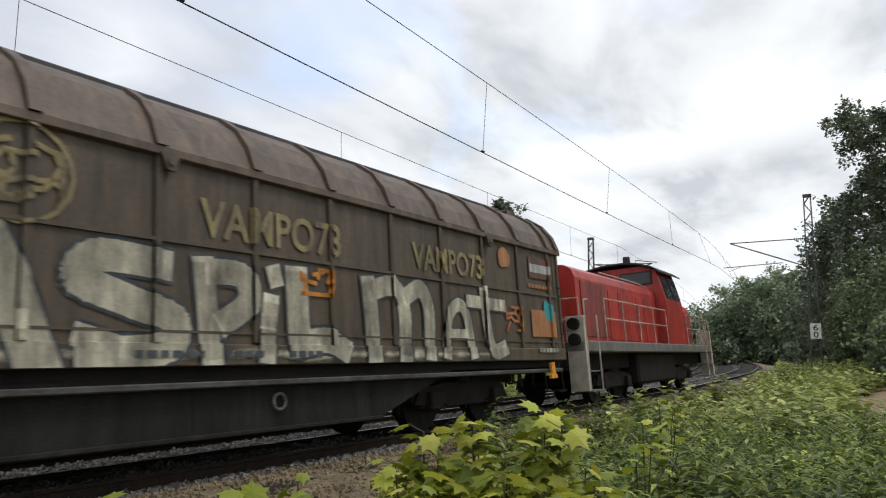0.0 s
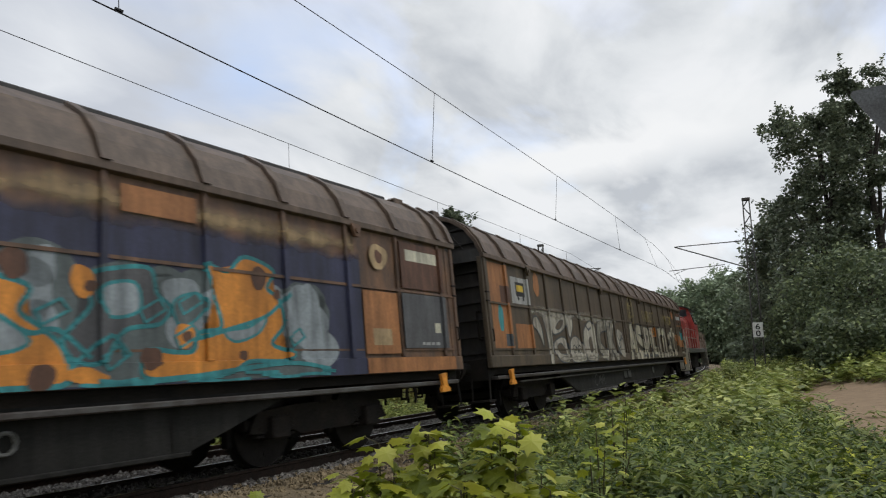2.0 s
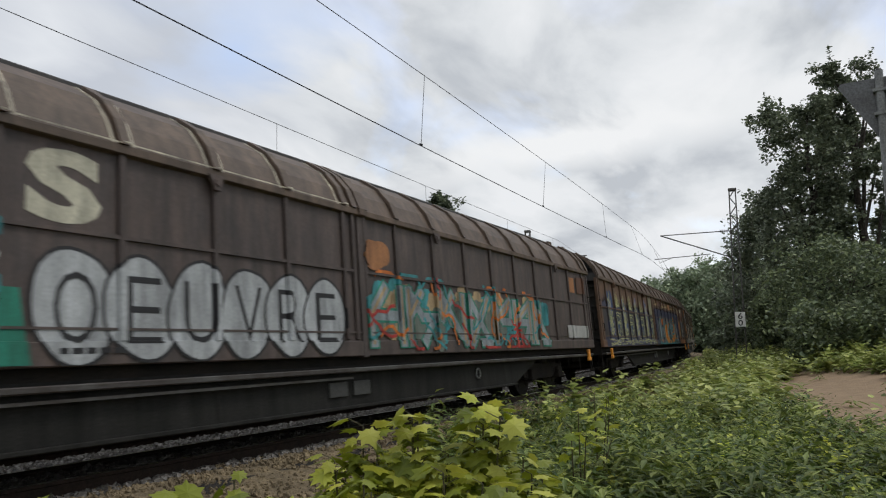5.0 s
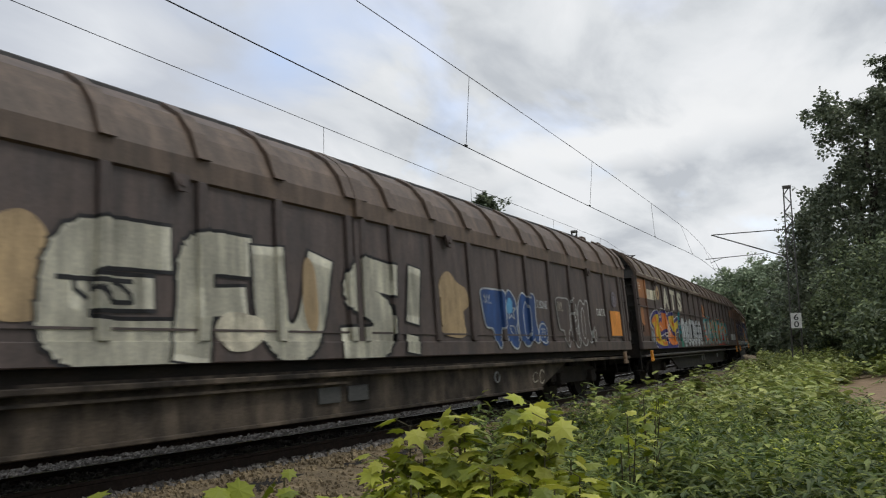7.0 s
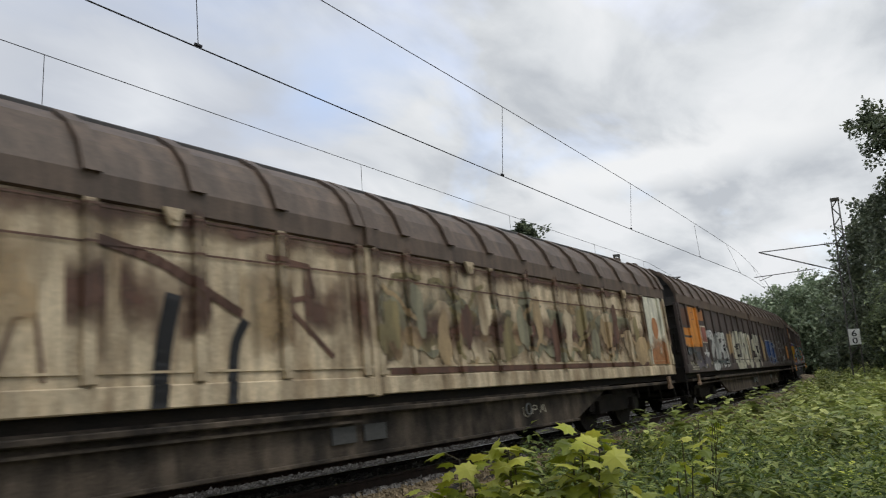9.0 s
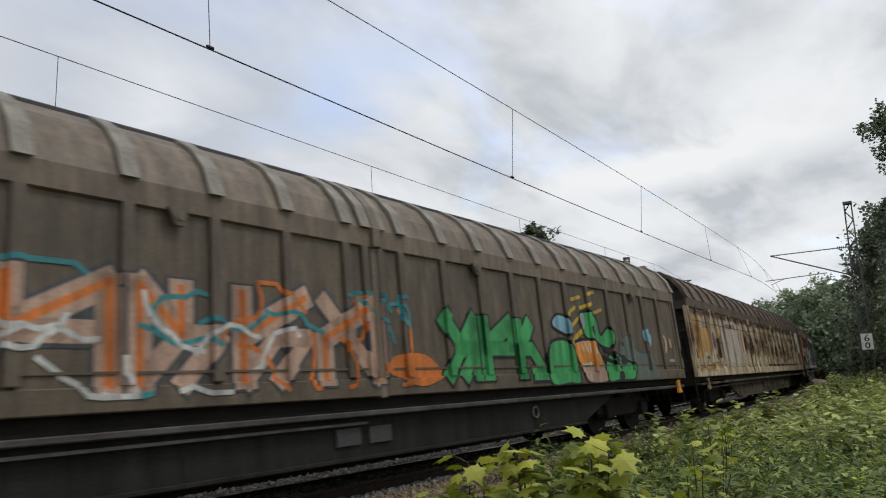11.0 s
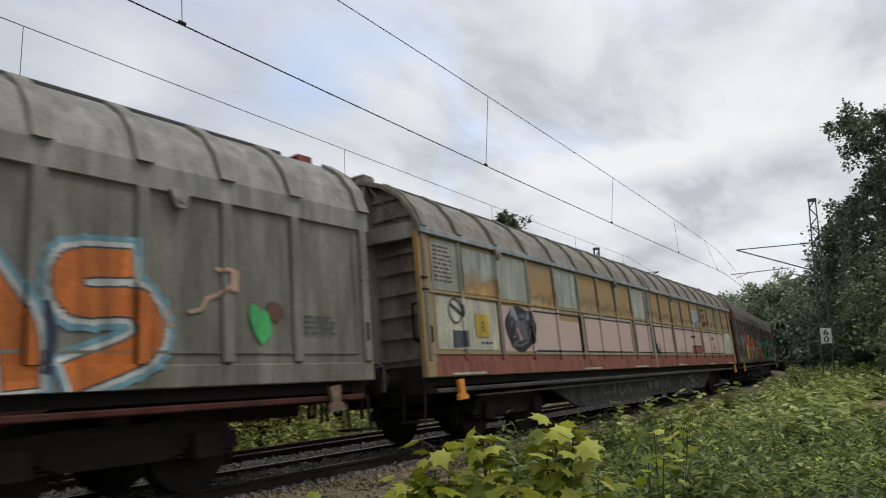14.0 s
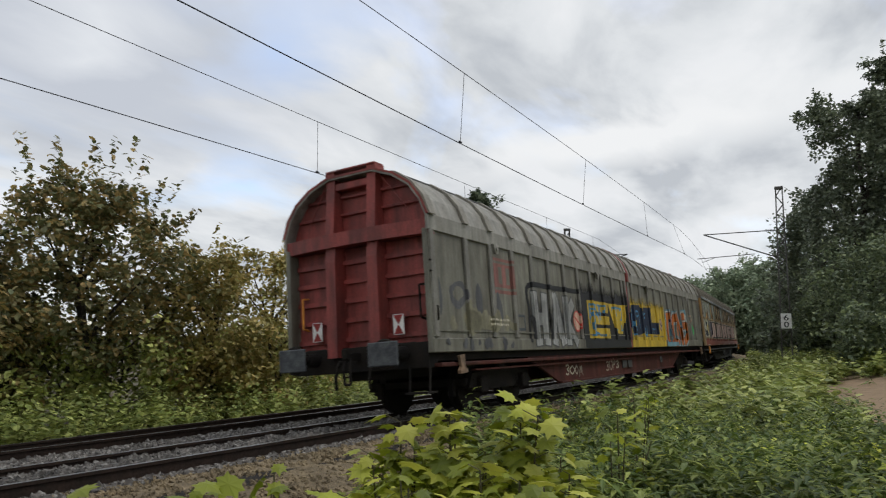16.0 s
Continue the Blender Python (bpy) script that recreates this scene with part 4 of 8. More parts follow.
def belly(sd, u0, u1, z0, z1, mat, count, seed, w=0.035):
    '''Chalk-like scribbles on the underframe.'''
    rng = random.Random(seed)
    bm = bmesh.new()
    mid, h = (z0 + z1) / 2, (z1 - z0) / 2
    glyphs = (((-0.9, -1), (-0.7, 0.2), (-0.5, 1), (0.4, 0.9), (0.5, 0.1), (-0.5, 0.0)), ((0.8, 0.6), (0.1, 1), (-0.7, 0.3), (-0.6, -0.7), (0.1, -1), (0.9, -0.6)),
              ((-0.8, 0.9), (-0.7, -0.4), (0.0, -1), (0.7, -0.3), (0.8, 1.0)), ((-0.8, -1), (-0.3, 0.8), (0.0, -0.4), (0.4, 0.9), (0.8, -0.9)),
              ((-0.7, 0.8), (0.3, 1.0), (0.7, 0.5), (-0.2, 0.05), (0.7, -0.4), (0.2, -1), (-0.8, -0.8)), ((0, 1), (-0.9, 0.1), (0, -1), (0.9, 0), (0.1, 1)))
    pitch_u = (u1 - u0) / count
    for i in range(count):
        u, g = u0 + pitch_u * (i + 0.5), rng.choice(glyphs)
        sx, sz = pitch_u * rng.uniform(0.36, 0.6), h * rng.uniform(0.6, 1.05)
        lift = h * rng.uniform(-0.25, 0.25)
        shape_line(bm, curve([(u + sx * p + 0.1 * sz * q, max(mid + lift + sz * q, 0.37)) for p, q in g]), w * rng.uniform(0.7, 1.3))
    for v in bm.verts:
        v.co = (v.co.x - MID, -1.3065, v.co.z)
    root = sd.walls[0].parent
    ob = part("chalk_scribble", bm, M[mat], root)
    ob["kind"] = "stuff"


def wagon_1():
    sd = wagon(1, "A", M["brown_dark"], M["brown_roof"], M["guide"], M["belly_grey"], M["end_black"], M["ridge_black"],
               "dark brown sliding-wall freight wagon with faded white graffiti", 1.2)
    belly(sd, 6.9, 8.0, 0.42, 0.72, "plate_light", 3, 1, 0.03)
    sd.rect(0.08, 1.12, 1.38, 3.05, M["orange_rust"], label="faded orange end panel")
    sd.rect(0.62, 1.14, 2.28, 2.62, M["rust_brown"])
    sd.rect(1.28, 2.26, 1.38, 1.88, M["orange_rust"])
    sd.rect(1.24, 2.20, 2.30, 2.86, M["white_grey"], "label_board", "white label board")
    sd.rect(1.48, 1.98, 2.46, 2.76, M["black_paint"], "label_mark")
    bm = bmesh.new()
    shape_rect(bm, 1.54, 1.92, 2.56, 2.70); sd.paint("label_mark", bm, M["yellow"])
    sd.paint("label_mark", shape_oval(shape_oval(bmesh.new(), 1.60, 2.42, 0.05, 0.05), 1.88, 2.42, 0.05, 0.05), M["black_paint"])
    smear(sd, 0.55, 1.98, 0.12, 0.3, "turquoise", 4)
    sd.rect(0.70, 0.98, 1.42, 1.66, M["slate"], "document_box")
    smear(sd, 2.78, 2.80, 0.20, 0.24, "orange_rust", 6)
    sd.bubble(((2.30, 1.95), (2.40, 2.07), (2.60, 2.06), (2.80, 1.84), (2.85, 1.42), (2.68, 1.62), (2.49, 1.77), (2.33, 1.83)), M["silver"], M["slate"], 0.035, label="faded white painted letter")
    sd.bubble(((2.95, 2.13), (3.14, 2.18), (3.41, 2.19), (3.34, 1.55), (3.32, 1.04), (3.10, 1.05), (3.15, 1.43), (3.04, 1.86)), M["silver"], M["slate"], 0.035, label="faded white painted letter")
    sd.bubble(((3.48, 2.08), (3.85, 2.18), (4.56, 2.19), (4.50, 1.92), (4.15, 1.77), (3.61, 1.70), (3.49, 1.84)), M["silver"], M["slate"], 0.035, label="faded white painted letter")
    sd.bubble(((3.76, 1.86), (4.17, 2.05), (4.42, 2.03), (4.08, 1.84)), M["brown_dark"], M["slate"], 0.02, name="letter_shine")
    sd.bubble(((3.50, 1.44), (3.76, 1.59), (4.40, 1.62), (4.47, 1.08), (3.89, 1.06), (3.60, 1.21)), M["silver"], M["slate"], 0.035, label="faded white painted letter")
    sd.bubble(((3.72, 1.41), (4.06, 1.50), (4.39, 1.26), (3.98, 1.25)), M["brown_dark"], M["slate"], 0.02, name="letter_shine")
    sd.bubble(((4.70, 2.20), (5.08, 2.17), (5.12, 1.96), (4.86, 1.67), (4.72, 1.73)), M["silver"], M["slate"], 0.03, label="faded white painted letter")
    sd.bubble(((4.73, 1.07), (4.80, 1.54), (5.26, 1.69), (5.73, 1.49), (5.93, 1.13), (5.64, 1.04)), M["silver"], M["slate"], 0.035, label="faded white painted letter")
    sd.words("ONO", 4.95, 5.62, 1.25, 1.48, M["black_paint"], 0.01)
    sd.bubble(((5.97, 1.13), (5.98, 1.72), (6.18, 1.93), (6.72, 2.12), (7.04, 1.86), (7.01, 1.12), (6.48, 1.04)), M["silver"], M["slate"], 0.04, label="faded white painted letter")
    sd.bubble(((6.40, 1.59), (6.67, 1.68), (6.75, 1.36), (6.48, 1.29)), M["brown_dark"], M["slate"], 0.02, name="letter_shine")
    sd.stroke(((6.31, 1.99), (6.49, 1.88), (6.77, 1.95)), 0.06, M["slate"], "letter_shine")
    sd.piece(((0.30, ((8.17, 2.05), (7.57, 1.93), (7.47, 1.45), (8.05, 1.19))), (0.30, ((8.58, 2.11), (8.57, 1.1))), (0.26, ((9.1, 2.09), (8.77, 1.61), (9.26, 1.1)))), M["silver"], M["slate"], 0.08, "faded white painted letter")
    sd.rect(2.2, 9.6, 2.0, 2.42, M["misty_silver"], "spray_patch"); sd.rect(3.3, 9.6, 1.03, 1.24, M["misty_silver"], "spray_patch")
    smear(sd, 9.95, 1.55, 0.42, 0.42, "silver", 17); squiggles(sd, 9.6, 10.3, 1.2, 1.9, ["slate"], 7, 0.05, 12)
    sd.rect(11.0, 19.7, 1.03, 1.24, M["misty_chalk"], "spray_patch"); sd.rect(12.2, 15.8, 1.05, 1.23, M["misty_chalk"], "spray_patch")
    sd.piece(((0.30, ((11.2, 1.06), (11.42, 1.6), (11.6, 2.06))), (0.36, ((11.62, 2.06), (11.85, 1.6), (12.05, 1.06))), (0.16, ((11.35, 1.42), (11.9, 1.42)))), M["chalk"], M["slate"], 0.07, "big white painted letter")
    sd.piece(((0.30, ((13.2, 2.0), (12.55, 2.02), (12.4, 1.8), (12.87, 1.62), (13.32, 1.46), (13.2, 1.2), (12.44, 1.14))), (0.22, ((12.4, 1.3), (12.75, 1.2)))), M["chalk"], M["slate"], 0.07, "big white painted letter")
    sd.piece(((0.25, ((13.65, 2.06), (13.7, 1.6), (13.75, 1.08))), (0.27, ((13.75, 1.99), (14.14, 1.97), (14.22, 1.7), (13.9, 1.46)))), M["chalk"], M["slate"], 0.07, "big white painted letter")
    sd.piece(((0.22, ((14.54, 1.74), (14.46, 1.1))), (0.2, ((14.58, 2.08), (14.62, 1.95)))), M["chalk"], M["slate"], 0.06, "big white painted letter")
    sd.piece(((0.34, ((14.93, 2.06), (14.95, 1.6), (14.97, 1.2))), (0.3, ((14.98, 1.25), (15.4, 1.3), (15.72, 1.18)))), M["chalk"], M["slate"], 0.07, "big white painted letter")
    sd.piece(((0.27, ((16.2, 2.08), (16.25, 1.6), (16.27, 1.1))), (0.27, ((16.26, 1.97), (16.72, 2.06), (16.95, 1.74), (16.92, 1.1))), (0.25, ((16.98, 1.93), (17.34, 2.07), (17.53, 1.77), (17.5, 1.12)))), M["chalk"], M["slate"], 0.07, "big white painted letter")
    sd.piece(((0.2, ((17.92, 1.12), (18.05, 1.7), (18.34, 1.9), (18.55, 1.7), (18.66, 1.12))), (0.14, ((18.06, 1.45), (18.53, 1.45)))), M["chalk"], M["slate"], 0.06, "big white painted letter")
    sd.piece(((0.25, ((19.1, 2.18), (19.15, 1.6), (19.3, 1.2), (19.66, 1.24))), (0.2, ((18.62, 1.98), (19.72, 1.96)))), M["chalk"], M["slate"], 0.06, "big white painted letter")
    sd.words("VAMPO73", 13.6, 15.7, 2.34, 2.76, M["faded_yellow"], 0.02)
    sd.words("VAMPO73", 17.2, 19.1, 2.36, 2.76, M["faded_yellow"], 0.02)
    squiggles(sd, 11.5, 12.2, 2.4, 2.95, ["faded_yellow"], 10, 0.05, 19)
    sd.paint("spray_ring", shape_ring(bmesh.new(), 11.85, 2.66, 0.46, 0.04), M["faded_yellow"])
    bars(sd, 12.9, 13.7, 1.06, 1.22, "slate", 1); bars(sd, 13.9, 14.4, 1.06, 1.22, "slate", 1); bars(sd, 14.8, 15.3, 1.06, 1.22, "slate", 1)
    squiggles(sd, 15.0, 15.5, 1.85, 2.15, ["signal_orange"], 7, 0.05, 14)
    squiggles(sd, 19.8, 20.3, 1.55, 1.95, ["orange_rust"], 7, 0.05, 15)
    smear(sd, 19.85, 2.82, 0.19, 0.2, "orange_rust", 3)
    sd.rect(20.75, 21.7, 2.55, 2.95, M["rust_brown"]); sd.rect(20.8, 21.65, 2.66, 2.82, M["white_grey"])
    sd.rect(20.72, 21.72, 1.45, 1.95, M["orange_rust"]); smear(sd, 21.4, 1.95, 0.16, 0.2, "turquoise", 9)
    bars(sd, 20.7, 21.6, 2.32, 2.48, "orange_rust", 1)
    bars(sd, 20.9, 21.7, 1.12, 1.3, "silver", 1)


def coral(bm, u0, u1, z0, z1, seed, n=11, w=0.03):
    """A spray-drawn water plant: wavering shoots that fan out from one foot."""
    rng = random.Random(seed)
    mid, half, h = (u0 + u1) / 2, (u1 - u0) / 2, z1 - z0
    for i in range(n):
        s = (2 * i / (n - 1) - 1)
        top = z0 + h * (1 - 0.75 * abs(s) ** 1.4) * rng.uniform(0.8, 1.0)
        pts = [(mid + half * (0.12 * s + 0.9 * s * t ** 0.8) + rng.uniform(-0.035, 0.035), z0 + (top - z0) * t) for t in (0, 0.2, 0.4, 0.6, 0.8, 1.0)]
        shape_line(bm, curve(pts, steps=2), w)
    return bm


def dashes(bm, u0, u1, z0, z1, count, seed, w=0.03, long=0.3):
    rng = random.Random(seed)
    for _ in range(count):
        p, q, d = rng.uniform(u0, u1), rng.uniform(z0, z1), rng.uniform(0.3, 1.0) * long
        e = min(p + d, u1)
        shape_line(bm, [(p, q), ((p + e) / 2, q + rng.uniform(-0.025, 0.025)), (e, q + rng.uniform(-0.015, 0.015))], w)
    return bm


def wagon_2():
    sd = wagon(2, "A", M["brown_rust"], M["brown_roof"], M["guide"], M["belly_grey"], M["end_black"], M["ridge_black"],
               "rust-brown sliding-wall freight wagon with an orange and turquoise mural", 1.2)
    # rear half: water plants in panels on blue
    sd.rect(0.3, 10.42, 1.03, 1.34, M["ink_blue"])
    sd.rect(0.3, 10.42, 1.34, 2.22, M["night"])
    sd.rect(0.3, 10.42, 2.22, 2.7, M["fading_ink_blue"], "spray_patch")
    for i in range(8):
        u = 0.86 + 1.2 * i
        framed = i % 2 == 1
        blobs(sd, u - 0.05, u + 1.15, 1.32, 2.3, "ink_blue", 12, 0.3, 30 + i, 0.2)
        if framed:
            smear(sd, u + 0.55, 1.75, 0.42, 0.36, "slate", 40 + i, 18, 0.2)
            blobs(sd, u + 0.2, u + 0.9, 1.4, 1.8, "deep_blue", 4, 0.13, 45 + i, 0.2)
            a, b = u + 0.10, u + 1.03
            rng = random.Random(90 + i)
            def j():
                return rng.uniform(-0.04, 0.04)
            bm = bmesh.new()
            for pts in ([(a + j(), 1.36), (a + j(), 1.6), (a + j(), 1.8), (a + j(), 2.0), (a + j(), 2.14)], [(b + j(), 1.36), (b + j(), 1.6), (b + j(), 1.85), (b + j(), 2.12)],
                        [(a, 2.15 + j()), (a + 0.25, 2.12 + j()), (a + 0.5, 2.16 + j()), (a + 0.72, 2.12 + j()), (b, 2.12)], [(a, 1.36), (a + 0.3, 1.38 + j()), (a + 0.6, 1.35), (b, 1.38)],
                        [(a + 0.12, 1.5), (a + 0.1, 1.75), (a + 0.25, 2.0), (a + 0.5, 2.05), (a + 0.75, 1.98), (b - 0.1, 1.7), (b - 0.14, 1.5)],
                        [(a + 0.3, 1.42), (a + 0.22, 1.6), (a + 0.28, 1.8), (a + 0.45, 1.76), (a + 0.6, 1.82), (a + 0.74, 1.76), (a + 0.66, 1.6), (a + 0.72, 1.44)],
                        [(a + 0.3, 1.86), (a + 0.48, 1.84 + j()), (a + 0.7, 1.88)], [(a + 0.46, 1.42), (a + 0.48, 1.62)], [(a + 0.58, 1.42), (a + 0.56, 1.6)]):
                shape_line(bm, curve(pts, steps=3), 0.038)
            sd.paint("graffiti_drawing", bm, M["pale_yellow"])
            bm = coral(bmesh.new(), u + 0.15, u + 1.0, 2.38, 2.86, 50 + i, 10, 0.028)
            dashes(bm, u + 0.1, u + 1.05, 2.33, 2.42, 9, 60 + i, 0.028, 0.35)
            sd.paint("graffiti_plant", bm, M["pale_yellow"])
        else:
            top, low = (2.18, 1.37) if i == 7 else (2.86, 1.75)
            blobs(sd, u + 0.1, u + 1.05, 1.36, top, "deep_blue", 7, 0.26, 80 + i, 0.2)
            blobs(sd, u + 0.1, u + 1.0, 1.5, top, "lilac", 5, 0.16, 85 + i, 0.3)
            sd.paint("graffiti_wave", dashes(bmesh.new(), u + 0.05, u + 1.08, 1.34, 1.85, 20, 100 + i, 0.045, 0.4), M["lilac"])
            bm = coral(bmesh.new(), u + 0.18, u + 0.98, low, top, 50 + i, 13, 0.034)
            coral(bm, u + 0.3, u + 0.85, low - (0.0 if i == 7 else 0.35), low + 0.35, 65 + i, 8, 0.03)
            dashes(bm, u + 0.25, u + 0.9, 1.4, low + 0.05, 16, 70 + i, 0.032, 0.3)
            sd.paint("graffiti_plant", bm, M["pale_yellow"])
        sd.paint("graffiti_wave", dashes(bmesh.new(), u - 0.1, u + 1.15, 1.07, 1.29, 18, 120 + i, 0.03, 0.42), M["pale_yellow"])
        sd.paint("graffiti_wave", dashes(bmesh.new(), u - 0.1, u + 1.15, 1.07, 1.29, 6, 140 + i, 0.03, 0.4), M["lilac"])
    sd.rect(9.3, 10.4, 2.3, 3.02, M["khaki"])
    # front half: angular letters in a cloud on dark blue
    sd.rect(10.75, 19.4, 1.02, 2.54, M["ink_blue"])
    sd.rect(10.75, 19.4, 2.54, 2.8, M["fading_ink_blue"], "spray_patch"); sd.rect(11.0, 19.3, 2.6, 3.03, M["misty_tan"], "rust_streak")
    blobs(sd, 11.42, 18.75, 1.06, 2.3, "smoke", 46, 0.38, 101, 0.1)
    sd.rect(11.7, 18.5, 1.04, 2.1, M["smoke"])
    blobs(sd, 11.5, 18.6, 1.2, 2.25, "mist", 15, 0.22, 103, 0.2)
    edge = M["turquoise"]
    sd.bubble([(12.37, 2.16), (12.75, 2.24), (13.1, 2.2), (13.32, 1.95), (13.56, 1.5), (13.64, 1.12), (13.0, 1.08), (12.5, 1.1), (12.62, 1.6)], M["grey_panel"], edge, 0.05, label="dark grey graffiti letter edged in turquoise")
    sd.bubble([(13.0, 1.5), (13.05, 1.78), (13.25, 1.78), (13.3, 1.5), (13.15, 1.35)], M["mist"], edge, 0.04)
    smear(sd, 13.1, 2.08, 0.16, 0.13, "hot_orange", 104); smear(sd, 12.45, 1.2, 0.16, 0.1, "hot_orange", 107)
    sd.bubble(((16.15, 2.05), (16.58, 2.1), (16.62, 1.72), (16.3, 1.7)), M["mist"], M["smoke"], 0.03, "graffiti_shape")
    smear(sd, 18.2, 1.75, 0.4, 0.42, "mist", 301); smear(sd, 18.5, 1.35, 0.35, 0.22, "mist", 302)
    sd.bubble(((15.15, 1.47), (15.41, 1.78), (15.30, 1.98), (15.47, 2.10), (16.00, 2.18), (16.10, 1.93), (16.26, 1.79), (16.12, 1.62), (15.75, 1.55), (15.52, 1.26), (15.26, 1.27)), M["grey_panel"], M["turquoise"], 0.045, label="dark grey graffiti letter edged in turquoise")
    sd.bubble(((15.49, 1.94), (15.85, 2.02), (15.90, 1.75), (15.58, 1.68)), M["mist"], M["turquoise"], 0.035, name="graffiti_shape")
    sd.bubble(((14.3, 2.0), (14.83, 1.92), (14.77, 1.7), (14.95, 1.56), (15.15, 1.37), (15.18, 1.08), (14.7, 1.05), (14.1, 1.08), (13.9, 1.5), (14.0, 1.85)), M["signal_orange"], edge, 0.05, label="orange graffiti letter edged in turquoise")
    sd.bubble(((14.35, 1.72), (14.6, 1.66), (14.86, 1.44), (14.6, 1.34), (14.35, 1.45)), M["mist"], edge, 0.035, name="graffiti_shape")
    sd.bubble(((16.70, 2.28), (17.01, 2.24), (17.27, 2.43), (17.71, 2.31), (17.60, 2.09), (17.78, 1.97), (17.85, 1.66), (17.65, 1.43), (18.02, 1.32), (17.82, 1.23), (17.29, 1.23), (16.96, 1.11), (16.45, 1.09), (15.99, 1.08), (15.90, 1.20), (16.02, 1.36), (16.32, 1.34), (16.53, 1.36), (16.60, 1.54), (16.90, 1.61), (16.80, 1.97)), M["signal_orange"], M["turquoise"], 0.05, label="orange graffiti letter edged in turquoise")
    sd.bubble(((16.95, 1.56), (17.3, 1.62), (17.58, 1.76), (17.45, 1.56), (17.1, 1.45)), M["mist"], edge, 0.03, name="graffiti_shape")
    sd.stroke(((16.53, 1.47), (16.98, 1.58), (17.58, 1.76), (17.97, 2.05)), 0.05, edge, "graffiti_stroke"); sd.stroke(((14.63, 1.64), (14.86, 1.51), (15.1, 1.54), (15.4, 1.3)), 0.045, edge, "graffiti_stroke"); sd.stroke(((15.2, 1.2), (15.6, 1.5), (15.75, 1.3)), 0.04, edge, "graffiti_stroke"); sd.stroke(((15.3, 1.06), (16.24, 1.07), (17.82, 1.2), (18.6, 1.12)), 0.05, edge, "graffiti_stroke")
    sd.bubble(((16.29, 1.85), (16.58, 1.96), (16.7, 1.81), (16.39, 1.59)), M["smoke"], edge, 0.03, name="graffiti_shape")
    smear(sd, 16.42, 1.51, 0.13, 0.12, "signal_orange", 311); smear(sd, 15.32, 1.99, 0.13, 0.14, "signal_orange", 312); smear(sd, 15.35, 1.13, 0.2, 0.07, "signal_orange", 313)
    for u, z, r in ((17.47, 2.2, 0.13), (16.02, 1.28, 0.12), (14.71, 2.1, 0.13), (17.75, 2.02, 0.06), (14.95, 1.13, 0.12), (15.4, 1.95, 0.06), (16.45, 1.5, 0.06), (17.2, 1.3, 0.06)):
        smear(sd, u, z, r, r, "rust_brown", int(u * 10))
    bm = bmesh.new()
    for u, z in ((13.6, 1.95), (15.9, 1.75), (16.35, 1.85), (15.5, 1.3), (17.9, 1.5), (14.9, 1.7), (16.3, 1.5), (12.2, 1.2)):
        shape_line(bm, [(u, z), (u + 0.22, z + 0.12), (u + 0.3, z + 0.02), (u + 0.06, z - 0.12), (u, z)], 0.025)
    sd.paint("spray_scribble", bm, edge)
    sd.paint("graffiti_wave", dashes(bmesh.new(), 11.6, 18.7, 1.04, 1.12, 26, 170, 0.035, 0.7), edge)
    smear(sd, 19.85, 2.72, 0.19, 0.22, "tan", 8); smear(sd, 19.85, 2.72, 0.09, 0.1, "rust_brown", 9)
    sd.rect(12.0, 13.3, 2.78, 2.98, M["rust_brown"]); sd.rect(15.7, 16.6, 2.72, 3.0, M["orange_rust"])
    sd.rect(19.42, 20.25, 1.3, 2.2, M["orange_rust"]); sd.rect(20.32, 21.65, 1.38, 2.22, M["grey_panel"])
    sd.rect(20.35, 21.6, 2.3, 3.02, M["rust_brown"]); sd.rect(20.55, 21.45, 2.74, 2.92, M["cream_paint"])
    sd.rect(21.25, 21.42, 1.62, 1.78, M["cream_paint"]); sd.rect(19.6, 20.05, 1.42, 1.66, M["tan"])
    sd.rect(19.4, 21.75, 1.03, 1.24, M["orange_rust"])
    bars(sd, 20.85, 21.4, 1.4, 1.5, "white_grey", 1)


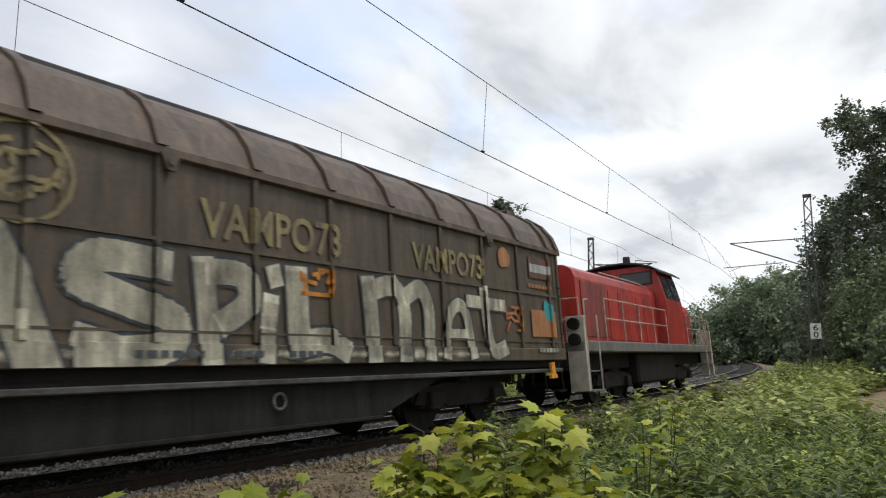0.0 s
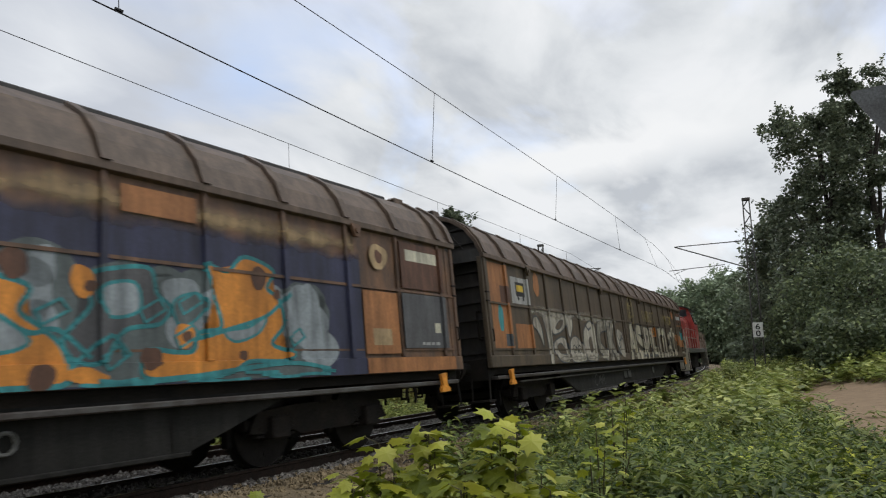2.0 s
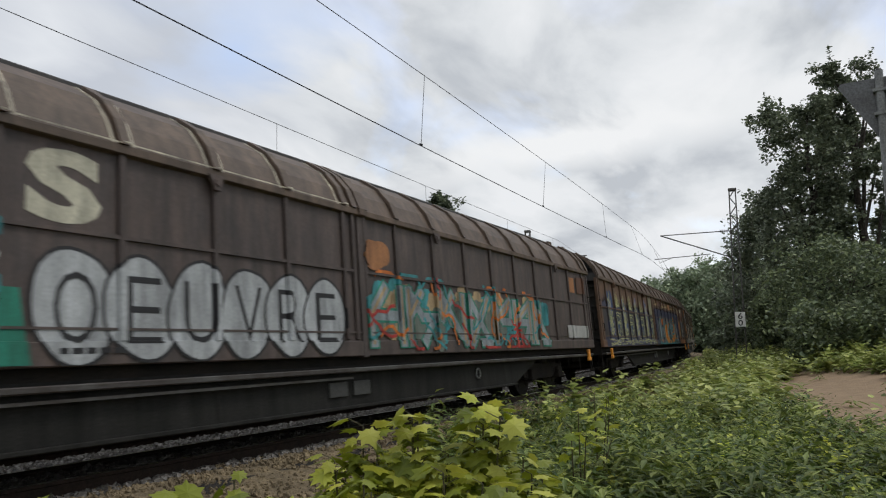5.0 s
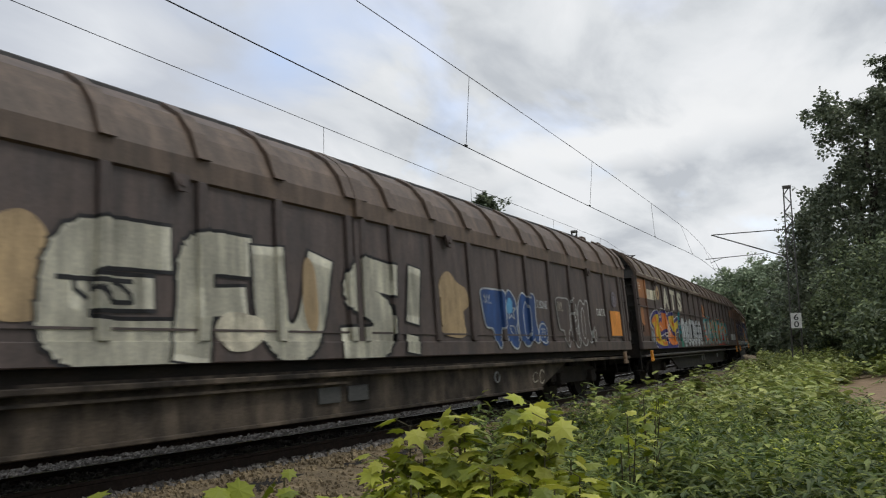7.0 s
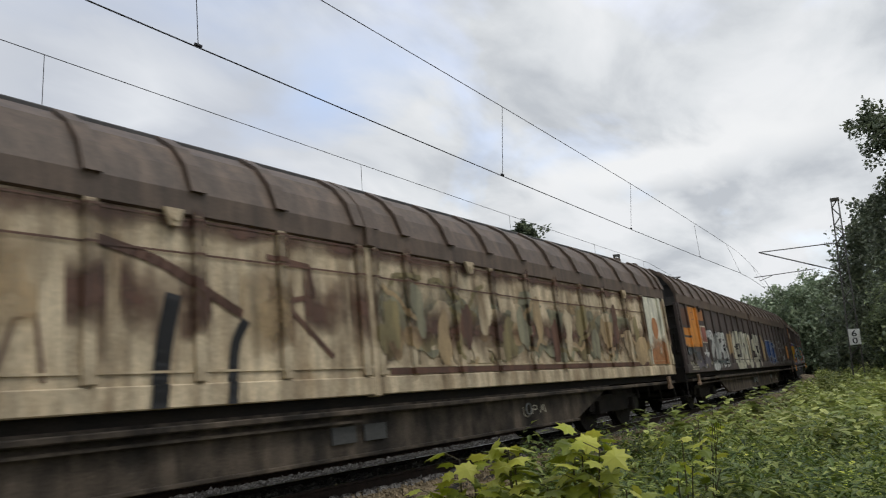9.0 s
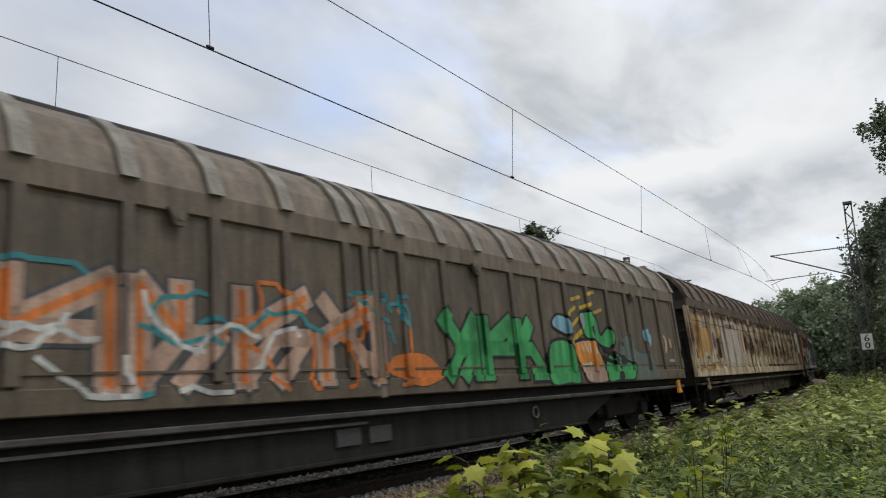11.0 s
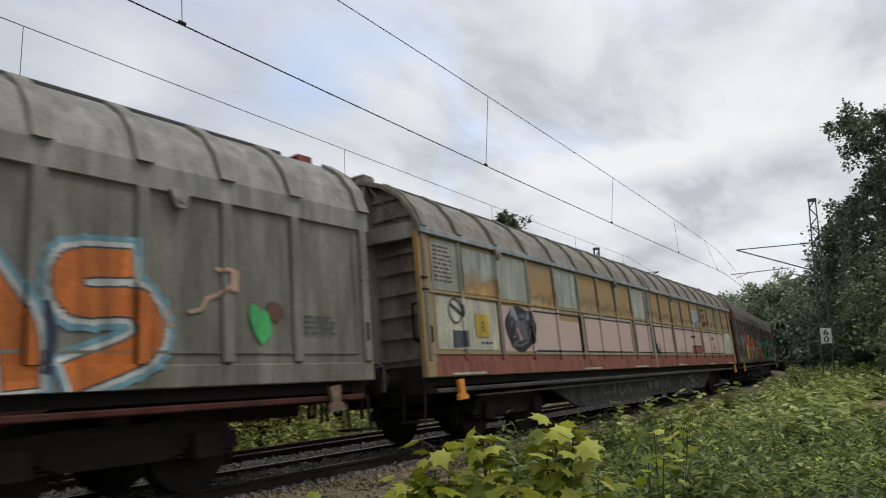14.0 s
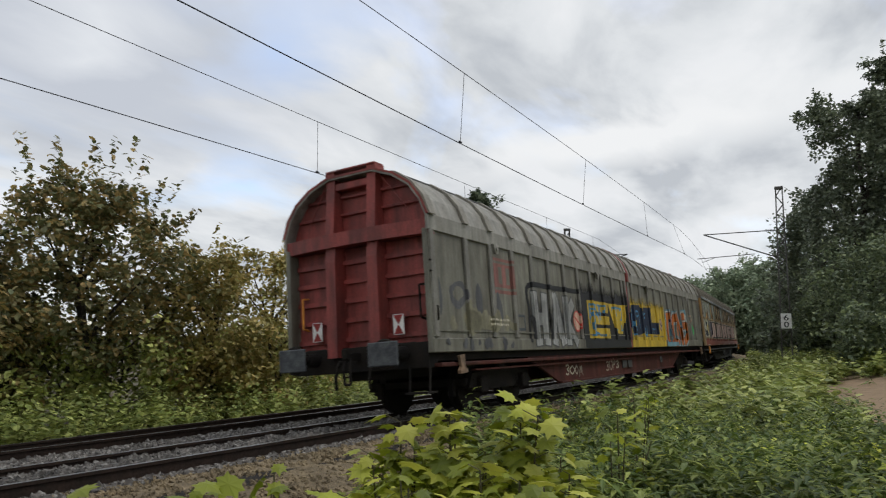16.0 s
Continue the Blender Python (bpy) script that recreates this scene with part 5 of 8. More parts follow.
def wagon_3():
    sd = wagon(3, "A", M["brown_purple"], M["brown_roof"], M["guide"], M["belly_grey"], M["end_black"], M["ridge_black"],
               "dark brown sliding-wall freight wagon with bright orange, yellow and silver graffiti", 1.2)
    sd.rect(0.06, 1.0, 1.4, 3.04, M["rust_brown"])
    sd.rect(0.08, 1.02, 2.5, 3.05, M["orange_rust"]); sd.rect(0.06, 0.5, 1.7, 2.24, M["orange_rust"])
    bars(sd, 0.18, 0.42, 2.72, 2.95, "chalk", 3)
    sd.rect(1.2, 2.28, 2.50, 2.80, M["chalk"], "label_board", "white label board")
    smear(sd, 2.72, 2.76, 0.22, 0.24, "tan", 21); smear(sd, 2.72, 2.76, 0.09, 0.1, "rust_brown", 22)
    for t, a, b in (("A", 3.5, 4.42), ("T", 4.7, 5.55), ("S", 5.98, 6.72)):
        sd.words(t, a, b, 2.31, 3.01, M["cream_paint"], 0.045, label="cream painted letter")
    # the colourful piece
    blobs(sd, 1.1, 2.3, 1.1, 2.15, "mist", 10, 0.2, 131); squiggles(sd, 1.2, 2.1, 1.1, 2.1, ["slate"], 9, 0.05, 133)
    ink = M["violet_blue"] = paint_mat("violet_blue", (0.055, 0.045, 0.22))
    forms = ((((1.36, 1.83), (1.87, 2.04), (2.42, 2.06), (2.37, 1.88), (2.12, 1.77), (2.14, 1.51), (2.30, 1.26), (3.10, 1.33), (3.26, 1.13), (2.57, 1.10), (1.79, 1.19), (1.65, 1.26), (1.68, 1.56), (1.55, 1.73)), "yellow"),
             (((2.39, 1.75), (2.68, 1.87), (2.95, 1.72), (2.88, 2.12), (3.33, 2.13), (3.68, 2.02), (4.09, 1.58), (4.78, 1.31), (4.76, 1.14), (3.71, 1.15), (3.58, 1.49), (3.31, 1.64), (2.54, 1.55)), "hot_orange"),
             (((3.95, 2.03), (4.55, 2.09), (4.78, 1.86), (5.56, 1.97), (5.39, 1.70), (5.06, 1.66), (4.90, 1.41), (4.81, 1.21), (4.51, 1.55), (4.11, 1.76)), "yellow"))
    rings = [(curve(pts, True), mt) for pts, mt in forms]
    for ring, _ in rings:
        sd.paint("letter_outline", shape_line(bmesh.new(), ring + [ring[0]], 0.30), M["white_paint"])
    sd.rect(1.75, 4.9, 1.03, 1.16, M["violet_blue"], "letter_outline")
    for ring, _ in rings:
        sd.paint("letter_outline", shape_line(bmesh.new(), ring + [ring[0]], 0.22), ink)
    for ring, mt in rings:
        sd.paint("letter", shape_fill(bmesh.new(), ring), M[mt], "orange and yellow graffiti letter edged in blue")
    sd.stroke(((1.48, 1.84), (1.99, 1.94), (1.88, 1.71), (1.72, 1.56), (1.85, 1.37), (2.04, 1.26)), 0.13, M["hot_orange"], "letter_shine"); sd.stroke(((4.24, 1.95), (4.52, 1.78), (4.75, 1.44)), 0.10, M["hot_orange"], "letter_shine")
    sd.stroke(((2.44, 1.73), (2.63, 1.69), (2.80, 1.60)), 0.03, M["white_paint"], "letter_shine"); sd.stroke(((3.02, 1.51), (3.05, 1.25), (3.38, 1.17)), 0.12, ink, "letter_shine"); sd.stroke(((2.49, 1.25), (2.74, 1.16), (3.14, 1.21)), 0.09, M["hot_orange"], "letter_shine")
    bm = bmesh.new()
    for i in range(10):
        a = 0.628 * i
        shape_line(bm, [(3.82, 1.64), (3.82 + 0.33 * math.cos(a), 1.64 + 0.33 * math.sin(a))], 0.03)
    shape_oval(bm, 3.82, 1.64, 0.11, 0.11); sd.paint("graffiti_star", bm, M["white_paint"])
    for i in range(6):
        smear(sd, 5.55 + 0.09 * (i % 3), 1.4 + 0.16 * i, 0.07, 0.08, "turquoise", 140 + i, 10, 0.05)
    bm = bmesh.new(); bm.faces.new([bm.verts.new((u, 0, z)) for u, z in ((5.6, 1.04), (6.05, 1.04), (5.95, 1.7), (5.8, 1.7))])
    sd.paint("graffiti_shape", bm, M["teal"])
    for i in range(6):
        u = 6.45 + 0.72 * i
        smear(sd, u, 1.56, 0.44, 0.55, "black_paint", 300 + i, 16, 0.07)
        smear(sd, u, 1.56, 0.405, 0.515, "metal", 300 + i, 16, 0.07)
    sd.letters([(ch, 6.25 + 0.72 * i, 6.68 + 0.72 * i) for i, ch in enumerate("OEUVRE")], 1.22, 1.88, M["black_paint"], -0.012, label="black letter on a silver bubble")
    bars(sd, 6.3, 7.0, 1.1, 1.22, "black_paint", 1)
    blobs(sd, 10.7, 18.8, 1.15, 2.2, "turquoise", 22, 0.3, 151)
    blobs(sd, 10.9, 18.5, 1.2, 2.3, "tan", 20, 0.24, 153); blobs(sd, 11, 18.2, 1.1, 2.0, "sage", 16, 0.26, 155)
    sd.wild(11.0, 18.6, 1.1, 2.15, M["mist"], M["teal"], 7, 158, 0.2, 0.07, M["tan"])
    squiggles(sd, 10.9, 18.6, 1.1, 2.3, ["hot_orange", "turquoise", "red_paint"], 14, 0.05, 157)
    smear(sd, 11.35, 2.55, 0.35, 0.25, "orange_rust", 160)
    sd.rect(19.95, 21.5, 1.3, 1.62, M["white_grey"]); sd.rect(20.4, 20.8, 2.5, 2.9, M["orange_rust"]); sd.rect(21.0, 21.6, 2.5, 2.95, M["rust_brown"])
    # chalky white lines beside the roof hoops and along the eave
    shell = [c for c in bpy.data.objects if c.name.startswith("roof_panel") and c.parent == sd.walls[0].parent]
    arc = [(-p - 0.004, q + 0.004) for p, q in roof_profile(3.10, 0.09)[1:5]]
    back = [(p + 0.012, q - 0.008) for p, q in arc[::-1]]
    for x in sd.ribs:
        if 0.5 < x < 11:
            for o in (-0.13, 0.10):
                part("chalk_line", prism(bmesh.new(), arc + back, "x", x - MID + o, x - MID + o + 0.03), M["chalk"], shell[0])["kind"] = "stuff"
    bm = bmesh.new()
    shape_line(bm, [(0.2, 3.20), (10.6, 3.20)], 0.016)
    sd.paint("chalk_line", bm, M["chalk"], skin=0.082)

def star(bm, u, z, r):
    bm.faces.new([bm.verts.new((u + (r if i % 2 == 0 else r * 0.4) * math.sin(0.6283 * i), 0, z + (r if i % 2 == 0 else r * 0.4) * math.cos(0.6283 * i))) for i in range(10)])
    return bm


def wagon_4():
    sd = wagon(4, "B", M["brown_purple"], M["brown_roof"], M["belly_brown"], M["belly_brown"], M["end_black"], M["ridge_black"],
               "dark purple-brown sliding-wall freight wagon with big cream graffiti", 1.09)
    belly(sd, 16.2, 16.8, 0.45, 0.7, "chalk", 2, 8, 0.025)
    sd.rect(0.12, 0.8, 1.72, 2.25, M["signal_orange"]); sd.rect(0.12, 0.8, 1.98, 2.04, M["brown_purple"])
    sd.rect(0.97, 1.9, 1.74, 2.88, M["signal_orange"], label="bright orange panel")
    sd.paint("stencil_frame", shape_frame(bmesh.new(), 1.3, 1.6, 2.52, 2.72, 0.02), M["brick"])
    sd.rect(0.15, 0.8, 2.32, 2.8, M["rust_brown"])
    sd.rect(2.0, 2.85, 2.53, 2.87, M["orange_rust"])
    sd.rect(2.23, 2.87, 1.88, 2.36, M["brick"]); sd.paint("stencil_frame", shape_frame(bmesh.new(), 2.23, 2.87, 1.88, 2.36, 0.035), M["chalk"])
    sd.rect(1.24, 1.66, 1.30, 1.60, M["slate"], "document_box"); sd.rect(1.3, 1.6, 1.35, 1.54, M["grey_panel"], "document_box")
    sd.paint("graffiti_star", star(bmesh.new(), 2.52, 1.47, 0.36), M["white_paint"])
    sd.rect(0.3, 2.9, 1.03, 1.5, M["misty_chalk"], "spray_patch"); sd.rect(0.2, 1.2, 1.3, 1.9, M["misty_smoke"], "spray_patch")
    smear(sd, 2.97, 2.12, 0.12, 0.14, "white_paint", 12)
    sd.piece(((0.3, ((3.12, 2.12), (3.55, 2.12), (3.64, 1.9), (3.3, 1.54), (3.14, 1.28))), (0.28, ((3.12, 1.2), (3.5, 1.16), (3.84, 1.22)))), M["white_paint"], M["black_paint"], 0.06, "white and silver painted figure")
    sd.piece(((0.24, ((4.15, 1.24), (3.93, 1.42), (3.92, 1.75), (4.1, 2.12), (4.38, 2.04), (4.42, 1.57), (4.15, 1.24))),), M["white_paint"], M["black_paint"], 0.06, "white and silver painted figure")
    sd.piece(((0.22, ((4.59, 2.13), (4.92, 2.14), (4.95, 1.88), (4.7, 1.75), (4.96, 1.6), (4.9, 1.32), (4.56, 1.22))),), M["white_paint"], M["black_paint"], 0.06, "white and silver painted figure")
    sd.piece(((0.22, ((5.1, 2.13), (5.42, 2.13), (5.45, 1.87), (5.18, 1.74), (5.54, 1.62), (5.57, 1.32), (5.14, 1.22))),), M["white_paint"], M["black_paint"], 0.06, "white and silver painted figure")
    sd.words("D.B.T.R.", 3.08, 3.6, 2.05, 2.2, M["black_paint"], 0.01); bars(sd, 3.98, 4.42, 2.02, 2.16, "black_paint", 1, 9); bars(sd, 4.6, 5.6, 1.16, 1.3, "black_paint", 1, 10)
    sd.rect(3.0, 5.7, 1.1, 1.5, M["misty_smoke"], "spray_patch")
    sd.bubble(((5.94, 2.18), (6.3, 2.22), (6.6, 2.34), (6.81, 2.15), (6.82, 1.8), (6.79, 1.47), (6.45, 1.42), (6.29, 1.62), (5.93, 1.55)), M["tan"], M["tan"], 0.02, "graffiti_shape", "pale ochre painted blob")
    for strokes in ((((7.9, 2.16), (7.15, 2.1), (6.98, 1.65), (7.1, 1.25), (8.05, 1.22)), ((7.1, 1.68), (7.75, 1.7))), (((8.95, 2.18), (8.4, 2.12), (8.32, 1.6), (8.26, 1.16)), ((8.4, 1.64), (8.9, 1.68))),
                    (((9.3, 2.2), (9.36, 1.5), (9.65, 1.22), (9.98, 1.45), (10.18, 2.18)),), (((11.6, 2.12), (11.05, 2.14), (10.88, 1.86), (11.4, 1.62), (11.32, 1.26), (10.68, 1.2)),), (((12.25, 2.26), (12.15, 1.6)), ((12.1, 1.24), (12.09, 1.16)))):
        for extra, mt in ((0.08, "black_paint"), (0.0, "ivory")):
            for pts in strokes:
                sd.stroke(pts, (0.44 if len(pts) > 2 else 0.30) + extra, M[mt], "letter_outline" if extra else "letter", "" if extra else "huge cream painted letter")
    smear(sd, 8.9, 1.35, 0.3, 0.25, "chalk", 8); smear(sd, 10.0, 1.8, 0.14, 0.45, "tan", 10)
    squiggles(sd, 6.9, 7.6, 1.6, 1.8, ["black_paint"], 5, 0.045, 8)
    sd.bubble(((12.95, 2.2), (13.2, 2.36), (13.45, 2.2), (13.72, 2.1), (13.78, 1.85), (13.55, 1.7), (13.62, 1.35), (13.2, 1.32), (12.9, 1.42), (12.85, 1.75)), M["tan"], M["tan"], 0.02, "graffiti_shape", "pale ochre painted blob")
    for u, s, fill, edge, words in ((14.22, 1.0, M["deep_blue"], M["metal"], "blue bubble letter with a white outline"), (17.40, 0.84, M["brown_purple"], M["white_grey"], "bubble letter drawn in white outline")):
        sd.bubble([(u + s * p, q) for p, q in ((0, 1.95), (0.02, 2.14), (0.4, 2.17), (0.8, 2.13), (0.8, 1.8), (0.78, 1.5), (0.68, 1.46), (0.6, 1.2), (0.52, 1.12), (0.4, 1.25), (0.34, 1.46), (0.1, 1.52))], fill, edge, 0.032, label=words)
        sd.bubble([(u + s * p, q) for p, q in ((0.84, 1.62), (0.9, 2.05), (1.07, 2.19), (1.3, 2.0), (1.34, 1.66), (1.28, 1.5), (1.33, 1.34), (1.22, 1.12), (1.02, 1.14), (0.88, 1.32))], fill, edge, 0.032, label=words)
        sd.bubble([(u + s * p, q) for p, q in ((1.36, 1.5), (1.4, 1.95), (1.6, 2.17), (1.86, 2.08), (2.0, 2.18), (2.16, 2.1), (2.13, 1.7), (2.22, 1.3), (2.05, 1.2), (1.9, 1.28), (1.7, 1.15), (1.48, 1.2))], fill, edge, 0.032, label=words)
        sd.bubble([(u + s * p, q) for p, q in ((1.62, 1.4), (1.6, 1.8), (1.72, 2.0), (1.82, 1.8), (1.8, 1.4), (1.71, 1.3))], None, edge, 0.025)
        sd.bubble([(u + s * p, q) for p, q in ((1.0, 1.52), (1.18, 1.5), (1.2, 1.36), (1.06, 1.4))], None, edge, 0.022)
        c = (u + s * 2.42, 1.40)
        sd.paint("letter", shape_oval(bmesh.new(), *c, 0.21 * s, 0.25, 20), fill)
        sd.paint("letter_outline", shape_ring(bmesh.new(), *c, 0.215 * s, 0.028, 20), edge)
        sd.words("73", c[0] - 0.1 * s, c[0] + 0.1 * s, 1.31, 1.5, edge)
        st = [(u + s * (1.09 + r * math.sin(0.6283 * i)), 1.80 + 0.95 * r * math.cos(0.6283 * i)) for i, r in enumerate((0.19, 0.08) * 5)]
        sd.paint("graffiti_star", shape_line(bmesh.new(), st + [st[0]], 0.028), edge)
    blobs(sd, 14.3, 16.2, 1.65, 2.1, "sky", 1, 0.1, 177, 0.2)
    sd.words("T.BONE", 16.42, 16.92, 1.90, 2.06, M["metal"]); sd.words("N.Y.", 17.48, 17.72, 1.88, 2.08, M["chalk"]); sd.words("N.Y.", 14.32, 14.55, 1.9, 2.06, M["metal"])
    sd.words("D.B.T.R.", 19.74, 20.32, 1.85, 2.02, M["white_paint"])
    sd.paint("faded_disc", shape_ring(shape_oval(bmesh.new(), 21.05, 2.3, 0.1, 0.1), 21.05, 2.3, 0.2, 0.07), M["lilac_grey"])
    sd.rect(20.65, 21.42, 1.38, 2.0, M["signal_orange"], label="bright orange panel")
    bars(sd, 0.2, 1.0, 1.08, 1.2, "chalk", 2)
    blobs(sd, 0.2, 2.8, 1.04, 1.5, "lilac_grey", 12, 0.12, 171)


def wagon_5():
    sd = wagon(5, "B", M["stained_cream"], M["brown_roof"], M["belly_brown"], M["belly_brown"], M["end_black"], M["ridge_black"],
               "cream sliding-wall freight wagon streaked with brown stains", 1.09)
    belly(sd, 14.6, 15.4, 0.5, 0.7, "chalk", 3, 7, 0.025)
    for r in sd.ribs:
        sd.rect(r - 0.2, r + 0.16, 1.26, 2.9, M["misty_rust_brown"], "rust_streak")
    sd.rect(0.05, 2.0, 1.05, 1.5, M["misty_apricot"], "rust_streak"); sd.rect(0.1, 0.78, 1.53, 2.66, M["apricot"], label="faded orange panel"); sd.rect(0.93, 1.8, 1.7, 2.38, M["apricot"], label="faded orange panel")
    sd.rect(1.25, 1.62, 1.3, 1.58, M["rust_brown"], "document_box"); sd.rect(1.3, 1.56, 1.36, 1.5, M["white_grey"], "document_box")
    sd.rect(2.22, 2.75, 1.8, 2.4, M["white_grey"]); smear(sd, 2.49, 2.06, 0.19, 0.25, "rust_brown", 12, 14, 0.04); smear(sd, 2.49, 2.08, 0.12, 0.16, "brick", 13, 14, 0.06); sd.rect(2.76, 3.0, 2.12, 2.47, M["apricot"])
    squiggles(sd, 2.1, 2.8, 1.4, 1.62, ["rust_brown"], 5, 0.03, 211)
    smear(sd, 2.93, 1.8, 0.16, 0.3, "rust_brown", 14, 18, 0.3); sd.stroke(((3.44, 2.66), (3.6, 2.3), (3.44, 1.8), (3.4, 1.3)), 0.07, M["rust_brown"], "graffiti_stroke")
    sd.rect(3.62, 6.25, 1.27, 2.72, M["dusty_pink"], label="dusty white painted panel")
    bars(sd, 4.1, 5.8, 2.45, 2.7, "rust_brown", 1)
    bm = bmesh.new()
    shape_line(bm, [(6.35, 1.4), (6.6, 1.4), (6.72, 1.8), (6.88, 1.85), (6.95, 1.3)], 0.035)
    shape_line(bm, [(9.3, 2.6), (9.9, 2.55), (9.95, 2.2), (9.5, 2.1), (10.2, 1.5)], 0.06)
    sd.paint("graffiti_stroke", bm, M["rust_brown"])
    for u0, u1, mt in ((6.3, 6.9, "misty_tan"), (7.6, 8.5, "misty_rust_brown"), (8.9, 9.6, "misty_tan"), (9.8, 10.5, "misty_rust_brown"), (0.3, 0.7, "misty_rust_brown"), (3.0, 3.5, "misty_khaki"), (11.0, 14.0, "misty_khaki"), (14.5, 20.0, "misty_tan")):
        sd.rect(u0, u1, 1.3, 2.8, M[mt], "rust_streak")
    sd.rect(0.2, 21.6, 2.6, 3.05, M["misty_rust_brown"], "rust_streak")
    sd.stroke(((7.4, 2.55), (8.0, 2.4), (8.6, 2.1), (8.9, 1.95)), 0.10, M["rust_brown"], "graffiti_stroke"); sd.stroke(((7.95, 1.05), (8.02, 1.6), (8.12, 2.05)), 0.17, M["black_paint"], "graffiti_stroke"); sd.stroke(((8.75, 1.05), (8.82, 1.6), (8.95, 1.85)), 0.11, M["black_paint"], "graffiti_stroke")
    blobs(sd, 11.0, 20.4, 1.4, 2.5, "khaki", 40, 0.3, 201); blobs(sd, 11.0, 20.3, 1.35, 2.4, "stained_cream", 22, 0.24, 203)
    blobs(sd, 10.9, 20.3, 1.35, 2.2, "olive", 16, 0.16, 205); blobs(sd, 11.0, 20.5, 1.4, 2.2, "tan", 14, 0.15, 207); sd.rect(11.1, 20.3, 1.3, 2.4, M["misty_rust_brown"], "rust_streak")
    squiggles(sd, 11.0, 20.4, 1.35, 2.6, ["olive", "tan"], 9, 0.07, 209)
    for i in range(16):
        smear(sd, 11.3 + 0.57 * i, 1.95 + 0.25 * math.sin(i * 2.1), 0.17, 0.36, ("olive", "khaki", "tan", "rust_brown", "stained_cream")[i % 5], 400 + i, 16, 0.35)
    sd.rect(11.2, 20.3, 1.255, 1.34, M["rust_brown"])
    sd.rect(20.45, 21.7, 1.28, 2.9, M["ivory"]); sd.rect(20.5, 21.7, 1.28, 2.3, M["fading_orange_rust"], "rust_streak")
    smear(sd, 21.1, 2.15, 0.2, 0.26, "orange_rust", 22, 14, 0.06); smear(sd, 20.0, 1.6, 0.4, 0.3, "tan", 23)
    bm = bmesh.new()
    for z in (2.5, 2.85):
        shape_line(bm, [(0.2, z + 0.05), (5.0, z), (10.6, z + 0.03), (15.5, z - 0.02), (20.4, z)], 0.022)
    sd.paint("rust_streak", bm, M["rust_brown"])


def wagon_6():
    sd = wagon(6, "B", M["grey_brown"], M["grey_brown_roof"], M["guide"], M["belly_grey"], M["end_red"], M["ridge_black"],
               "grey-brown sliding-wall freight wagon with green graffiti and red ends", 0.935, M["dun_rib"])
    sd.rect(0.95, 1.25, 1.55, 1.8, M["slate"], "document_box")
    bars(sd, 0.3, 0.9, 2.66, 2.76, "chalk", 1); bars(sd, 0.15, 1.0, 1.1, 1.3, "chalk", 2)
    sd.wild(1.9, 3.3, 1.6, 2.3, M["mist"], None, 2, 230, 0.18); smear(sd, 3.6, 2.1, 0.3, 0.5, "red_paint", 31); smear(sd, 3.9, 1.5, 0.3, 0.4, "yellow", 32)
    smear(sd, 1.15, 1.9, 0.14, 0.22, "mist", 33)
    sd.wild(4.2, 11.0, 1.12, 2.3, M["peach"], M["slate"], 6, 234, 0.26, 0.08, M["hot_orange"])
    squiggles(sd, 4.2, 11.5, 1.15, 2.3, ["hot_orange", "turquoise", "white_paint"], 12, 0.05, 231)
    smear(sd, 11.6, 1.35, 0.6, 0.2, "hot_orange", 35)
    sd.wild(12.2, 15.2, 1.1, 2.2, M["green"], M["black_paint"], 3, 236, 0.28, 0.09)
    sd.bubble(((15.51, 2.09), (15.68, 2.28), (16.00, 2.29), (16.18, 2.19), (16.27, 2.05), (16.14, 1.93), (15.85, 1.96)), M["light_blue"], M["black_paint"], 0.05, name="graffiti_shape", label="pale blue painted bubble")
    sd.bubble(((15.17, 1.59), (15.42, 1.79), (15.86, 1.85), (16.10, 1.77), (16.26, 1.50), (16.30, 1.05), (15.90, 1.04), (15.21, 1.05)), M["green"], M["black_paint"], 0.06, name="graffiti_shape", label="bright green painted form")
    bm = bmesh.new()
    for p in (((16.13, 2.31), (16.53, 2.47)), ((16.39, 2.61), (16.78, 2.69)), ((16.15, 1.78), (16.68, 2.01)), ((16.31, 2.11), (16.68, 2.31)), ((16.73, 2.47), (17.27, 2.59)), ((17.04, 2.75), (17.45, 2.84)), ((17.32, 2.40), (17.69, 2.49)), ((16.36, 1.89), (16.73, 2.06))):
        shape_line(bm, p, 0.07)
    sd.paint("spray_scribble", bm, M["yellow"])
    sd.bubble(((16.25, 1.73), (16.45, 1.83), (16.74, 1.86), (17.10, 1.85), (17.37, 1.59), (17.51, 1.28), (17.50, 1.04), (16.65, 1.04), (16.46, 1.36)), M["peach"], M["black_paint"], 0.06, name="graffiti_shape", label="orange and peach painted dome")
    sd.bubble(((16.29, 1.69), (16.45, 1.78), (16.74, 1.81), (17.07, 1.80), (17.28, 1.59), (17.39, 1.33), (16.94, 1.35), (16.51, 1.36)), M["signal_orange"], M["signal_orange"], 0.01, name="graffiti_shape")
    bm = bmesh.new()
    for p in (((16.57, 1.76), (16.64, 1.66)), ((16.74, 1.79), (16.81, 1.64)), ((16.94, 1.78), (16.96, 1.62)), ((17.12, 1.72), (17.09, 1.59)), ((16.51, 1.36), (16.89, 1.40))):
        shape_line(bm, p, 0.06)
    sd.paint("letter_shine", bm, M["cream_paint"])
    sd.bubble(((16.66, 2.33), (16.88, 2.41), (17.21, 2.41), (17.41, 2.24), (17.49, 1.97), (17.87, 2.13), (18.09, 1.94), (17.85, 1.70), (17.43, 1.75), (17.20, 1.85), (16.84, 1.89), (16.68, 2.13)), M["green"], M["black_paint"], 0.06, label="bright green graffiti letter edged in black")
